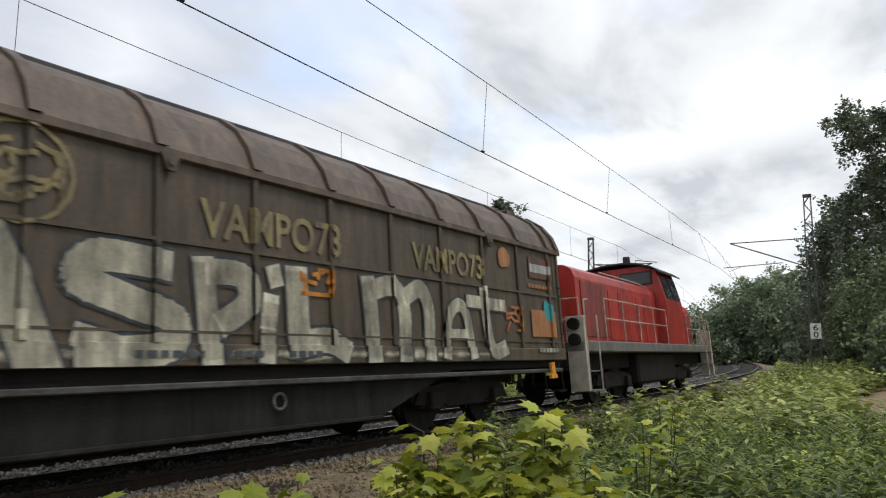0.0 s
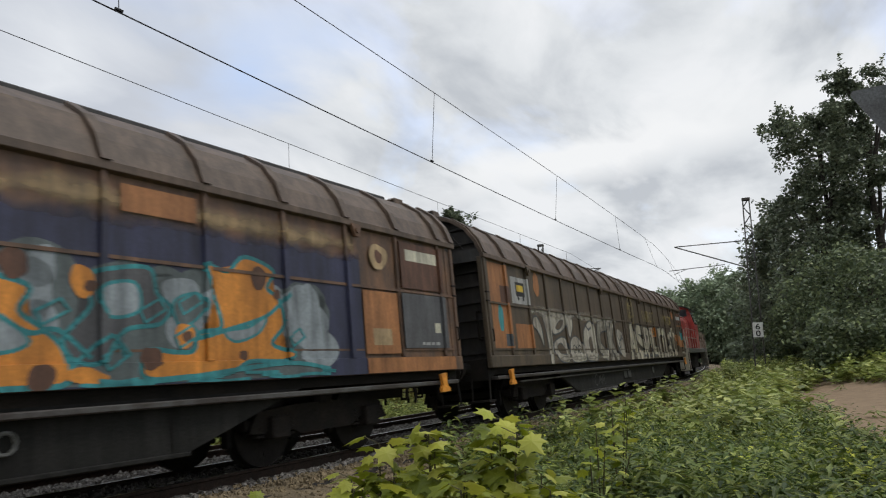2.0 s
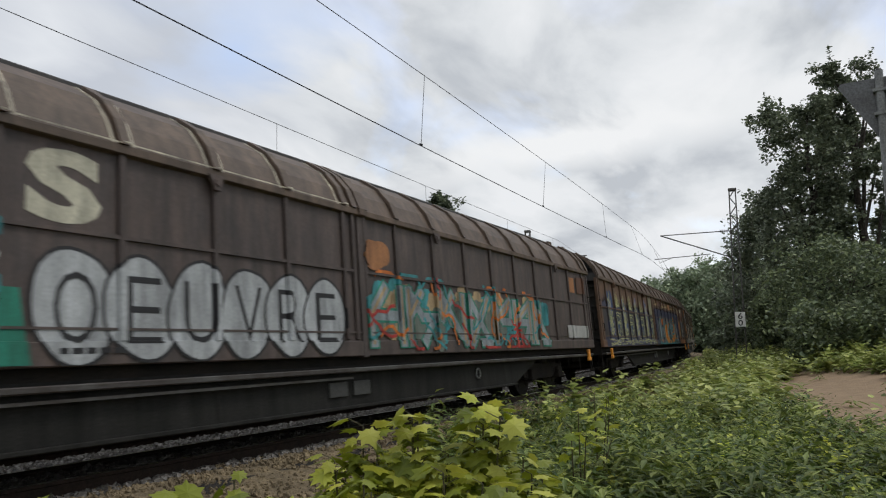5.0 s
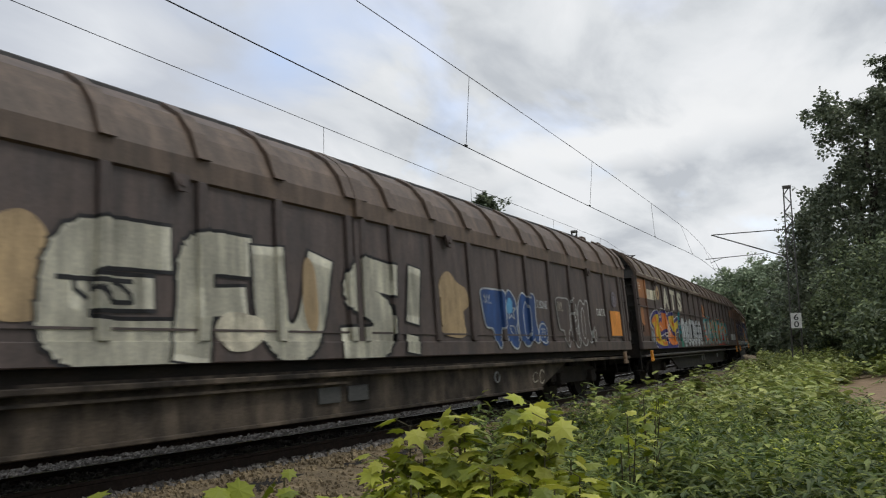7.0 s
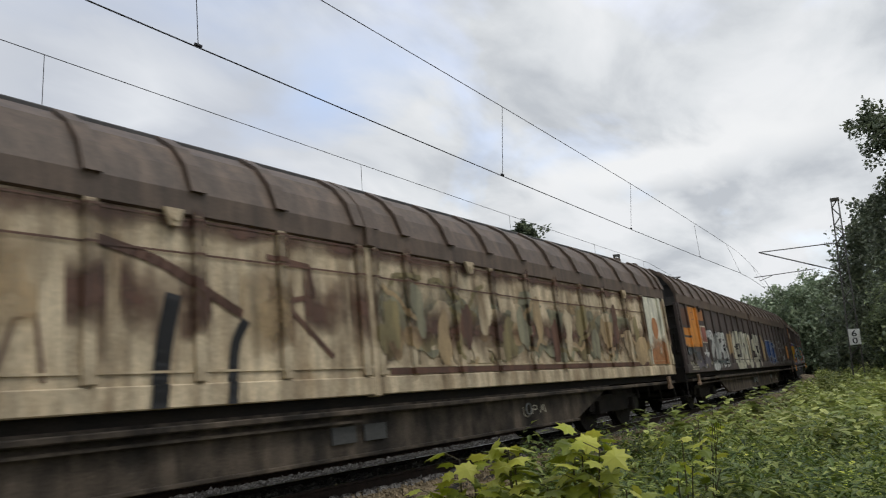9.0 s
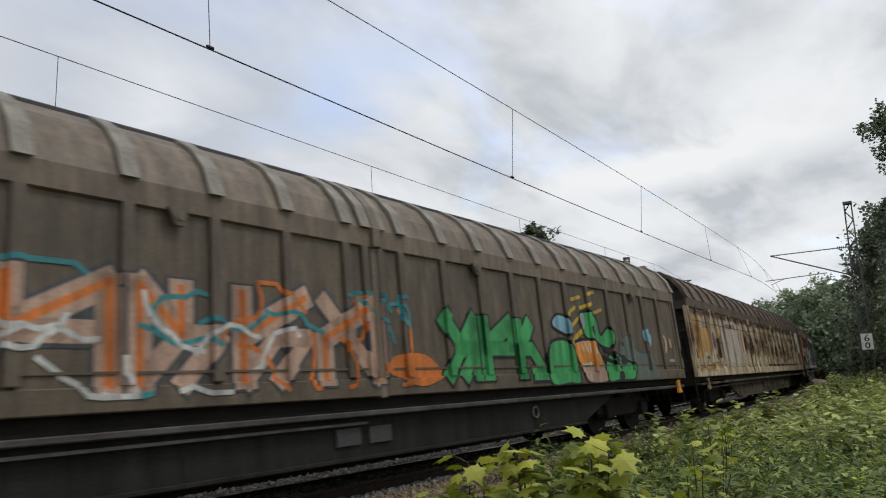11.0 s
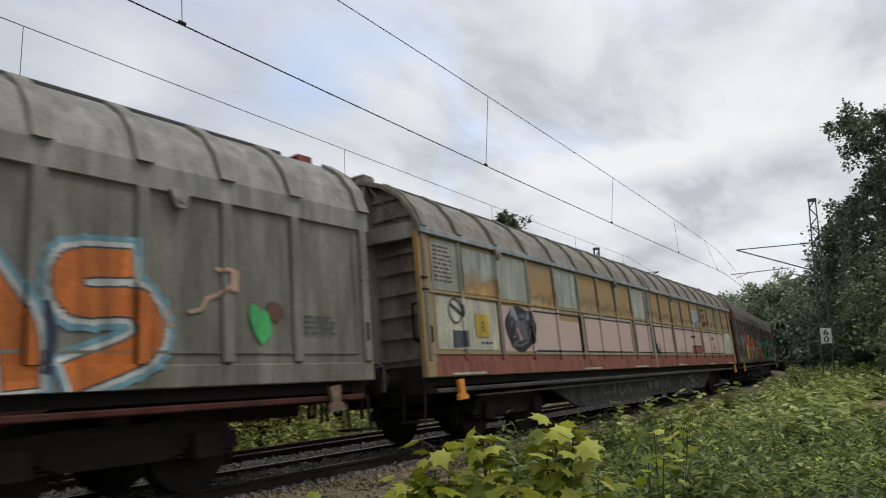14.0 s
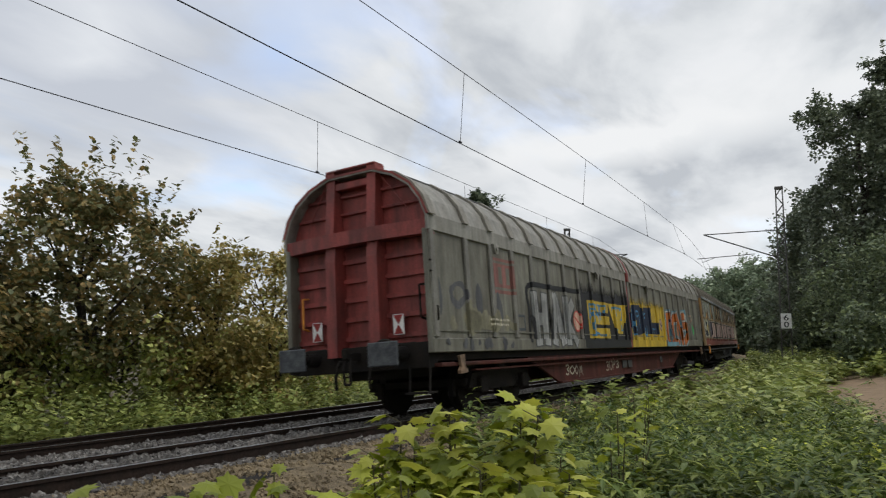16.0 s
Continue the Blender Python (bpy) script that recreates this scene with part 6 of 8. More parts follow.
    sd.bubble(((17.02, 2.08), (17.18, 2.11), (17.15, 1.90)), M["black_paint"], M["black_paint"], 0.02, name="letter_shine")
    sd.bubble(((16.67, 2.31), (16.81, 2.36), (16.86, 2.20), (16.76, 2.06)), M["mist"], M["mist"], 0.01, name="letter_shine")
    sd.bubble(((18.32, 1.68), (18.47, 1.89), (18.86, 2.00), (19.16, 1.72), (19.49, 1.63), (20.04, 1.60), (20.25, 1.25), (20.16, 1.04), (18.94, 1.04), (18.35, 1.04)), M["sage"], M["grey_panel"], 0.045, name="graffiti_shape", label="grey-green painted cloud")
    sd.bubble(((17.54, 1.38), (17.78, 1.59), (18.11, 1.59), (18.52, 1.48), (18.97, 1.35), (18.85, 1.07), (18.49, 1.04), (18.02, 1.04), (17.53, 1.04)), M["green"], M["black_paint"], 0.06, label="bright green graffiti letter edged in black")
    for p in (((17.45, 1.54), (17.72, 1.46), (18.03, 1.40)), ((17.51, 1.67), (17.85, 1.59), (18.30, 1.31))):
        sd.stroke(p, 0.09, M["black_paint"], "letter_outline")
    smear(sd, 18.45, 1.45, 0.15, 0.12, "black_paint", 46, 14, 0.08)
    smear(sd, 18.18, 1.14, 0.14, 0.11, "black_paint", 46, 14, 0.08)
    smear(sd, 18.2, 1.47, 0.06, 0.05, "black_paint", 46, 14, 0.08)
    smear(sd, 18.5, 1.8, 0.06, 0.05, "black_paint", 46, 14, 0.08)
    smear(sd, 19.95, 1.98, 0.22, 0.2, "light_blue", 44, 18, 0.3); smear(sd, 21.0, 1.85, 0.13, 0.24, "peach", 45); sd.rect(21.3, 21.45, 1.76, 1.98, M["tan"])
    sd.rect(21.15, 21.5, 1.42, 1.48, M["white_grey"])


def wagon_7():
    sd = wagon(7, "A", M["ochre_beige"], M["beige_roof"], M["guide"], M["belly_pale"], M["beige_rib"], M["ridge_black"],
               "ochre and beige sliding-wall freight wagon with pink painted panels", 1.2, M["beige_rib"], M["eave_grey"])
    belly(sd, 6.9, 8.9, 0.42, 0.74, "plate_light", 4, 3, 0.04); belly(sd, 9.6, 12.6, 0.42, 0.76, "plate_light", 7, 4, 0.045); belly(sd, 13.4, 16.0, 0.4, 0.76, "plate_light", 4, 9, 0.05)
    sd.rect(0.05, 21.83, 1.03, 1.34, M["brick"], "sill_paint", "dull brick-red sill")
    sd.rect(0.1, 21.7, 2.22, 2.7, M["fading_tan"], "rust_streak")
    sd.rect(0.12, 1.95, 1.40, 2.22, M["khaki"]); sd.rect(0.2, 2.05, 1.42, 2.2, M["cream_paint"])
    for u0, u1 in ((2.25, 3.4), (3.45, 4.55), (4.62, 5.68), (6.0, 9.1), (9.35, 10.6), (11.0, 12.95), (13.22, 16.55), (16.82, 20.15)):
        z1 = 2.18 if u0 not in (4.62,) else 2.02
        sd.rect(u0, u1, 1.40, z1, M["pink"], label="pale pink painted panel")
    for u0, u1 in ((3.4, 5.68), (6.0, 9.1), (9.35, 10.6), (11.0, 12.95), (13.22, 16.55), (16.82, 20.15)):
        sd.paint("painted_border", shape_frame(bmesh.new(), u0, u1, 1.41, 2.14, 0.035), M["black_paint"])
        sd.paint("painted_border", shape_line(bmesh.new(), [(u0, 2.195), (u1, 2.195)], 0.035), M["cream_paint"])
        sd.paint("painted_border", shape_line(bmesh.new(), [(u0 - 0.05, 1.37), (u1 + 0.05, 1.37)], 0.035), M["white_grey"])
    sd.rect(15.25, 16.5, 1.42, 1.62, M["brick"]); sd.paint("painted_border", shape_line(bmesh.new(), [(15.25, 1.42), (15.25, 1.64), (16.5, 1.64)], 0.04), M["black_paint"])
    sd.rect(15.18, 15.62, 1.9, 1.97, M["black_paint"]); sd.rect(18.1, 18.5, 1.9, 1.98, M["black_paint"])
    sd.paint("painted_border", shape_line(bmesh.new(), [(18.3, 1.4), (18.3, 1.62), (18.62, 1.62), (18.62, 1.4)], 0.04), M["black_paint"])
    for u0, u1 in ((0.15, 0.9), (2.18, 3.3), (4.6, 5.7), (9.42, 10.54)):
        sd.rect(u0, u1, 2.29, 3.05, M["pale_green"])
    sd.rect(15.6, 16.65, 2.32, 2.85, M["white_grey"]); sd.rect(15.6, 16.65, 2.32, 2.56, M["fading_mist"], "spray_patch")
    sd.rect(19.05, 20.05, 2.32, 3.02, M["khaki"]); sd.rect(20.2, 21.7, 1.4, 2.2, M["cream_paint"])
    sd.rect(1.05, 2.1, 2.3, 3.02, M["pale_green"]); sd.rect(1.05, 2.1, 2.3, 2.8, M["fading_apricot"], "spray_patch")
    bars(sd, 16.9, 17.6, 2.8, 3.02, "black_paint", 1, 21); sd.words("BOB", 16.95, 17.6, 2.58, 2.76, M["black_paint"], 0.01); sd.words("2024", 17.0, 17.6, 2.34, 2.52, M["black_paint"], 0.01, label="painted year")
    bars(sd, 0.2, 0.7, 2.4, 2.98, "rust_brown", 9)
    sd.paint("stencil_ring", shape_line(shape_ring(bmesh.new(), 0.72, 2.0, 0.2, 0.03), [(0.58, 2.1), (0.9, 1.95)], 0.05), M["slate"])
    sd.rect(0.6, 1.0, 1.45, 1.7, M["slate"], "document_box")
    sd.rect(1.3, 1.72, 1.62, 1.98, M["yellow"], "label_board"); sd.words("R", 1.48, 1.6, 1.68, 1.86, M["black_paint"])
    bars(sd, 1.45, 1.85, 1.5, 1.56, "slate", 1)
    smear(sd, 2.9, 1.8, 0.55, 0.42, "black_paint", 51, 18, 0.12); smear(sd, 2.93, 1.82, 0.26, 0.24, "lilac_grey", 52, 18, 0.25); smear(sd, 2.65, 2.05, 0.14, 0.1, "mist", 53, 18, 0.3); smear(sd, 3.2, 2.04, 0.16, 0.09, "mist", 54, 18, 0.3); squiggles(sd, 2.5, 3.3, 1.5, 2.1, ["black_paint", "lilac_grey"], 6, 0.045, 251); sd.stroke(((2.75, 1.78), (2.86, 1.6)), 0.06, M["pink"], "graffiti_stroke")
    sd.paint("stencil_ring", shape_line(shape_ring(bmesh.new(), 21.15, 1.7, 0.19, 0.03), [(21.0, 1.8), (21.3, 1.6)], 0.04), M["tan"])
    bars(sd, 20.5, 21.0, 2.75, 2.85, "slate", 1); bars(sd, 20.4, 20.9, 1.5, 1.7, "tan", 3)
    sd.stroke(((11.05, 1.66), (11.08, 1.4), (11.25, 1.5), (11.4, 1.38), (11.45, 1.62)), 0.05, M["black_paint"], "graffiti_stroke")
    squiggles(sd, 13.2, 16.0, 1.38, 1.5, ["white_grey"], 3, 0.03, 255)
    bm = bmesh.new()
    for u in (0.45, 5.6, 9.0, 13.0, 17.0, 20.3):
        shape_rect(bm, u, u + 1.0, 1.04, 1.075)
    sd.paint("sill_dash", bm, M["cream_paint"])


def wagon_8():
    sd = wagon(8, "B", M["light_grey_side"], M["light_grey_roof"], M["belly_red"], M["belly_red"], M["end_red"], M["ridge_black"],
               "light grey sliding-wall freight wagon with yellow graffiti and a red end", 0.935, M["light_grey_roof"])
    # red square emblem, drawn plain
    belly(sd, 5.7, 6.9, 0.42, 0.7, "chalk", 4, 5, 0.03)
    belly(sd, 8.7, 9.9, 0.45, 0.72, "chalk", 4, 6, 0.03)
    sd.rect(2.05, 3.1, 2.06, 2.72, M["emblem_red"], "emblem", "faded red square emblem")
    sd.paint("emblem", shape_frame(bmesh.new(), 2.15, 3.0, 2.15, 2.64, 0.05), M["light_grey_side"])
    sd.rect(2.35, 2.5, 2.24, 2.56, M["light_grey_side"]); sd.rect(2.68, 2.84, 2.24, 2.56, M["light_grey_side"])
    sd.paint("document_box", shape_frame(bmesh.new(), 3.05, 3.4, 1.42, 1.68, 0.05), M["slate"])
    for i, (u, z, ru, rz) in enumerate(((0.12, 1.9, 0.1, 0.3), (0.75, 1.95, 0.3, 0.22), (1.5, 1.85, 0.12, 0.35), (2.3, 1.75, 0.12, 0.3))):
        smear(sd, u, z, ru, rz, "grey_panel", 61 + i)
    smear(sd, 0.75, 1.97, 0.17, 0.12, "light_grey_side", 66)
    blobs(sd, 0.1, 2.9, 1.35, 1.6, "khaki", 12, 0.15, 261); blobs(sd, 0.1, 2.9, 1.04, 1.25, "grey_panel", 9, 0.08, 263)
    bars(sd, 1.9, 2.7, 1.45, 1.62, "chalk", 2)
    sd.rect(3.6, 6.6, 1.1, 2.2, M["misty_black_paint"], "spray_patch")
    sd.stroke(((3.62, 1.2), (3.65, 1.8), (3.7, 2.3), (5.0, 2.34), (6.6, 2.36)), 0.11, M["black_paint"], "graffiti_stroke")
    sd.piece(((0.32, ((3.95, 2.1), (4.0, 1.2))), (0.3, ((4.5, 2.1), (4.45, 1.2))), (0.26, ((3.95, 1.65), (4.5, 1.65))), (0.3, ((4.9, 1.2), (5.1, 2.1), (5.4, 1.2))), (0.3, ((5.75, 2.1), (5.75, 1.2))), (0.26, ((6.2, 2.05), (5.85, 1.65), (6.25, 1.2)))), M["white_grey"], M["grey_panel"], 0.08, "pale grey graffiti letter")
    # black cloud behind the big letters
    sd.rect(6.85, 10.8, 1.03, 2.3, M["black_paint"]); sd.rect(6.7, 10.8, 2.3, 2.72, M["fading_black_paint"], "spray_patch"); sd.rect(6.45, 6.85, 1.1, 2.5, M["misty_black_paint"], "spray_patch")
    smear(sd, 6.45, 1.66, 0.25, 0.24, "peach", 71, 16, 0.03); sd.paint("stencil_ring", shape_line(shape_ring(bmesh.new(), 6.45, 1.66, 0.25, 0.035), [(6.3, 1.75), (6.62, 1.58)], 0.05), M["red_paint"])
    sd.rect(10.98, 15.25, 1.03, 2.15, M["yellow"]); sd.rect(10.98, 15.25, 2.15, 2.62, M["fading_yellow"], "spray_patch")
    sd.paint("letter", shape_rect(shape_rect(shape_rect(shape_rect(bmesh.new(), 7.28, 7.8, 1.27, 2.2), 7.79, 8.95, 1.93, 2.2), 7.79, 9.0, 1.62, 1.84), 7.79, 8.98, 1.27, 1.53), M["yellow"], "yellow graffiti letter")
    sd.paint("letter", shape_fill(bmesh.new(), ((8.98, 2.19), (9.68, 2.20), (9.83, 1.98), (10.04, 2.20), (10.71, 2.21), (10.14, 1.40), (9.53, 1.41))), M["yellow"], "yellow graffiti letter")
    squiggles(sd, 7.4, 8.7, 1.35, 2.1, ["sky"], 12, 0.055, 269); squiggles(sd, 9.3, 10.2, 1.5, 2.1, ["sky"], 7, 0.05, 271)
    sd.bubble(((11.01, 2.10), (11.21, 2.24), (11.91, 2.27), (12.24, 2.26), (12.53, 1.97), (12.47, 1.54), (12.12, 1.41), (11.27, 1.42), (10.98, 1.62)), M["deep_ink"], M["deep_ink"], 0.02, label="dark blue graffiti letter")
    sd.paint("letter", shape_fill(bmesh.new(), ((12.64, 2.24), (13.50, 2.27), (13.48, 1.80), (14.41, 1.80), (14.33, 1.42), (12.67, 1.43))), M["deep_ink"], "dark blue graffiti letter")
    squiggles(sd, 11.05, 12.1, 1.4, 2.1, ["sky"], 8, 0.05, 273); squiggles(sd, 12.4, 12.9, 1.4, 2.05, ["sky"], 5, 0.05, 275); squiggles(sd, 12.5, 14.0, 1.35, 1.6, ["sky"], 6, 0.045, 277)
    smear(sd, 11.55, 1.72, 0.1, 0.12, "yellow", 72, 12, 0.05)
    smear(sd, 14.83, 1.75, 0.19, 0.2, "peach", 73, 14, 0.03); sd.paint("stencil_ring", shape_line(shape_ring(bmesh.new(), 14.83, 1.75, 0.2, 0.03), [(14.72, 1.8), (14.95, 1.7)], 0.05), M["slate"])
    OR = "orange graffiti letter edged in pale blue"
    sd.rect(15.42, 15.75, 1.1, 2.2, M["misty_light_blue"], "spray_patch")
    strokes = ((0.26, ((15.78, 2.05), (16.22, 2.08))), (0.28, ((15.92, 2.02), (15.74, 1.62), (15.78, 1.14))), (0.2, ((16.16, 2.05), (16.26, 1.56), (16.38, 1.14))),
               (0.26, ((17.1, 2.06), (16.74, 1.97), (16.64, 1.57), (16.75, 1.2), (17.06, 1.14))), (0.22, ((17.4, 2.12), (17.35, 1.16))), (0.26, ((17.47, 2.12), (17.85, 1.58), (17.92, 1.14))),
               (0.25, ((18.77, 2.16), (18.32, 2.09), (18.36, 1.8), (18.9, 1.78), (18.98, 1.43), (18.36, 1.16))))
    for w, pts in strokes:
        sd.stroke(pts, w + 0.24, M["light_blue"], "letter_outline")
    for w, pts in strokes:
        sd.stroke(pts, w + 0.13, M["white_paint"], "letter_outline")
    sd.piece(strokes, M["hot_orange"], M["slate"], 0.04, OR)
    for p, q in ((16.1, 1.7), (16.5, 1.5), (17.2, 1.7), (17.6, 1.4), (18.1, 1.5)):
        sd.stroke(((p, q + 0.25), (p + 0.06, q), (p + 0.02, q - 0.3)), 0.09, M["ink_blue"], "letter_shine")
    squiggles(sd, 19.2, 20.0, 1.6, 2.2, ["peach"], 5, 0.04, 281)
    sd.rect(15.4, 17.2, 1.04, 1.18, M["light_blue"])
    smear(sd, 20.3, 1.66, 0.13, 0.2, "green", 75, 18, 0.3); smear(sd, 20.5, 1.8, 0.1, 0.12, "rust_brown", 76)
    bars(sd, 20.9, 21.4, 1.55, 1.8, "slate", 4)
    # marker plates on the rear end
    rear = [c for c in bpy.data.objects if c.name.startswith("end_wall") and c.parent == MOVING[-1][0]][0]
    for y in (-0.78, 0.85):
        x = -HALF + 0.09
        p = part("marker_plate", boxed(x - 0.012, x, y - 0.1, y + 0.1, 1.34, 1.66, bevel=0.003), M["white"], rear, "white and red tail marker plate")
        bm = bmesh.new()
        for z0, z1, w0, w1 in ((1.35, 1.49, 0.09, 0.01), (1.65, 1.51, 0.09, 0.01)):
            bm.faces.new([bm.verts.new((x - 0.015, y + q, z)) for q, z in ((-w0, z0), (w0, z0), (w1, z1), (-w1, z1))])
        bmesh.ops.solidify(bm, geom=bm.faces[:], thickness=0.002)
        part("marker_stripe", bm, M["red_paint"], p)


for build in (wagon_1, wagon_2, wagon_3, wagon_4, wagon_5, wagon_6, wagon_7, wagon_8):
    build()


def locomotive():
    """A red diesel shunter: hood, cab set back, low hood, walkway with rails."""
    root = new("shunting_locomotive")
    tagged(root, "red diesel shunting locomotive with grey frame and white handrails", "locomotive")
    MOVING.append((root, 8 * LENGTH - 0.68 + 7.15 + 0.05))
    running_gear(root, (-3.5, 3.5), 6.6)
    part("frame_beam", boxed(-6.6, 6.6, -1.5, 1.5, 1.18, 1.42, bevel=0.02), M["loco_grey"], root)
    bm = boxed(-2.0, 2.0, -1.25, 1.25, 0.35, 1.18, bevel=0.06)
    box(bm, -6.5, 6.5, -1.0, 1.0, 0.8, 1.18)
    part("fuel_tank", bm, M["steel_dark"], root)
    hood = [(-1.14, 1.42), (-1.14, 2.9), (-1.08, 3.08), (-0.9, 3.2), (-0.4, 3.27), (0.4, 3.27), (0.9, 3.2), (1.08, 3.08), (1.14, 2.9), (1.14, 1.42)]
    part("rear_hood", prism(bmesh.new(), hood, "x", -5.9, 0.9), M["loco_red"], root)
    h2 = [(p * 0.92, q if q < 2 else q - 0.28) for p, q in hood]
    part("front_hood", prism(bmesh.new(), h2, "x", 2.9, 5.6), M["loco_red"], root)
    part("radiator_grille", boxed(-5.6, -3.9, -1.165, -1.145, 1.55, 2.85, bevel=0.008), M["loco_worn"], root, "faded dull red radiator panel")
    for x in (-3.3, -2.5, -1.7, -0.9, -0.1, 3.5, 4.3, 5.1):
        y = -1.142 if x < 1 else -1.052
        part("hood_door", boxed(x - 0.37, x + 0.37, y - 0.014, y, 1.5, 2.75 if x < 1 else 2.5, bevel=0.006), M["loco_red"], root)
    part("hood_rail", pipe(bmesh.new(), [(-3.6, -0.95, 3.24), (-0.2, -0.95, 3.24), (0.6, -1.05, 3.12)], 0.018), M["rail_cream"], root)
    # cab with windows
    cab = [(-1.42, 1.42), (-1.46, 2.75), (-1.24, 3.72), (-0.8, 3.9), (0.8, 3.9), (1.24, 3.72), (1.46, 2.75), (1.42, 1.42)]
    body = part("cab", prism(bmesh.new(), cab, "x", 0.9, 2.9), M["loco_red"], root)
    arch = [(-1.42, 3.66), (-1.2, 3.82), (-0.8, 3.97), (-0.3, 4.04), (0.3, 4.04), (0.8, 3.97), (1.2, 3.82), (1.42, 3.66)]
    rf = prism(bmesh.new(), arch + [(p, q - 0.05) for p, q in arch[::-1]], "x", 0.6, 3.25)
    part("cab_roof", rf, M["black"], root)
    for x0, x1, z0, z1 in ((1.1, 1.75, 2.82, 3.55), (1.9, 2.75, 2.82, 3.55)):
        wnd = part("window", prism(bmesh.new(), [(x0, z0), (x1, z0), (x1, z1), (x0, z1)], "y", -0.03, 0.0), M["black"], body)
        wnd.matrix_basis = pose(0, -1.45, 0) @ Matrix.Translation((0, 0, 2.8)) @ pose(0, 0, 0, -12.8) @ Matrix.Translation((0, 0, -2.8))
        part("pane", boxed(x0 + 0.05, x1 - 0.05, -0.045, -0.032, z0 + 0.05, z1 - 0.05), M["pane"], wnd)
    for y0, y1 in ((-1.12, -0.1), (0.1, 1.12)):
        wnd = part("window", boxed(0.872, 0.898, y0, y1, 3.3, 3.72, bevel=0.008), M["black"], body)
        part("pane", boxed(0.86, 0.87, y0 + 0.05, y1 - 0.05, 3.34, 3.68), M["pane"], wnd)
    bm = rod(bmesh.new(), (-4.8, 0.1, 3.22), (-4.8, 0.1, 3.36), 0.22, 12)
    part("exhaust_stack", bm, M["black"], root)
    part("horn", boxed(0.75, 0.9, -0.5, -0.3, 3.98, 4.24, bevel=0.02), M["black"], root)
    part("aerial", tube([(2.2, -0.3, 4.0), (2.2, -0.3, 4.3), (2.6, -0.9, 4.2)], 0.015), M["black"], root)
    # signal board with lamps, steps at the corners
    for d in (-1, 1):
        for s in (-1, 1):
            y0, y1 = sorted((s * 1.1, s * 1.52))
            bd = part("corner_board", boxed(*sorted((d * 6.6, d * 6.5)), y0, y1, 0.35, 1.95, bevel=0.01), M["cream"], root)
            bm = bmesh.new()
            for z in (1.78, 1.45):
                rod(bm, (d * 6.6, s * 1.31, z), (d * 6.72, s * 1.31, z), 0.13, 12)
            part("lamp", bm, M["steel_dark"], bd)
            y0, y1 = sorted((s * 1.15, s * 1.55))
            st = boxed(*sorted((d * 5.7, d * 6.5)), y0, y1, 0.33, 0.37)
            box(st, *sorted((d * 5.7, d * 6.5)), y0, y1, 0.75, 0.78)
            part("step", st, M["galv"], root)
            bm = bmesh.new()
            pipe(bm, [(d * 5.7, s * 1.5, 0.35), (d * 5.7, s * 1.5, 2.0)], 0.02)
            pipe(bm, [(d * 6.45, s * 1.5, 0.35), (d * 6.45, s * 1.5, 2.3), (d * 6.2, s * 1.5, 2.32)], 0.02)
            part("step_rail", bm, M["rail_cream"], root)
    for s in (-1, 1):
        for x0, x1 in ((-5.0, 0.6), (3.2, 5.8)):
            bm = bmesh.new()
            for z in (1.95, 2.42):
                pipe(bm, [(x0, s * 1.47, z), (x1, s * 1.47, z)], 0.018)
            n = 4
            for i in range(n + 1):
                x = x0 + (x1 - x0) * i / n
                pipe(bm, [(x, s * 1.47, 1.42), (x, s * 1.47, 2.42)], 0.016)
            part("handrail", bm, M["rail_cream"], root)
    bm = bmesh.new()
    for d in (-1, 1):
        for z in (1.9, 2.35):
            pipe(bm, [(d * 6.5, -1.4, z), (d * 6.5, -0.4, z)], 0.018)
            pipe(bm, [(d * 6.5, 0.4, z), (d * 6.5, 1.4, z)], 0.018)
        for y in (-1.4, -0.4, 0.4, 1.4):
            pipe(bm, [(d * 6.5, y, 1.42), (d * 6.5, y, 2.35)], 0.018)
    part("end_railing", bm, M["rail_cream"], root)


M["loco_worn"] = material("faded_red_paint", (0.30, 0.05, 0.038), 0.6, 0.0, (0.16, 0.03, 0.025), 0.3, 1.5, 2.0)
M["rail_cream"] = material("dull_cream_handrail", (0.58, 0.50, 0.42), 0.6, 0.0, (0.25, 0.18, 0.14), 0.3, 5.0)
M["pane"] = bpy.data.materials.new("dark_cab_window")
M["pane"].use_nodes = True
_p = M["pane"].node_tree.nodes["Principled BSDF"]
_p.inputs["Base Color"].default_value, _p.inputs["Roughness"].default_value = (0.03, 0.035, 0.04, 1), 0.05
locomotive()

# ---- ground ----


def smooth(a, b, v):
    t = min(max((v - a) / (b - a), 0.0), 1.0)
    return t * t * (3 - 2 * t)


def ground_z(x, y):
    lat = lateral(x, y)
    bed = -lat * math.sin(CANT) - 0.42
    right = -0.42 + 0.14 * smooth(-3.6, -5.5, lat)
    far = smooth(12, 40, x) * (0.35 * smooth(-3.2, -5.0, lat) + 0.75 * smooth(-6.0, -9.5, lat))
    back = smooth(-10, -40, x) * 0.5 * smooth(-3.5, -6.0, lat)
    left = -1.1 + 0.3 * smooth(9, 25, lat)
    z = right + far + back
    if lat > -3.2:
        z = z + (bed - z) * smooth(-3.2, -2.3, lat)
    if lat > 6.2:
        z = bed + (left - bed) * smooth(6.2, 8.2, lat)
    if abs(lat) > 3.4:
        z += 0.07 * noise.noise((x * 0.35, y * 0.35, 0)) + 0.03 * noise.noise((x * 1.3, y * 1.3, 4))
    return z


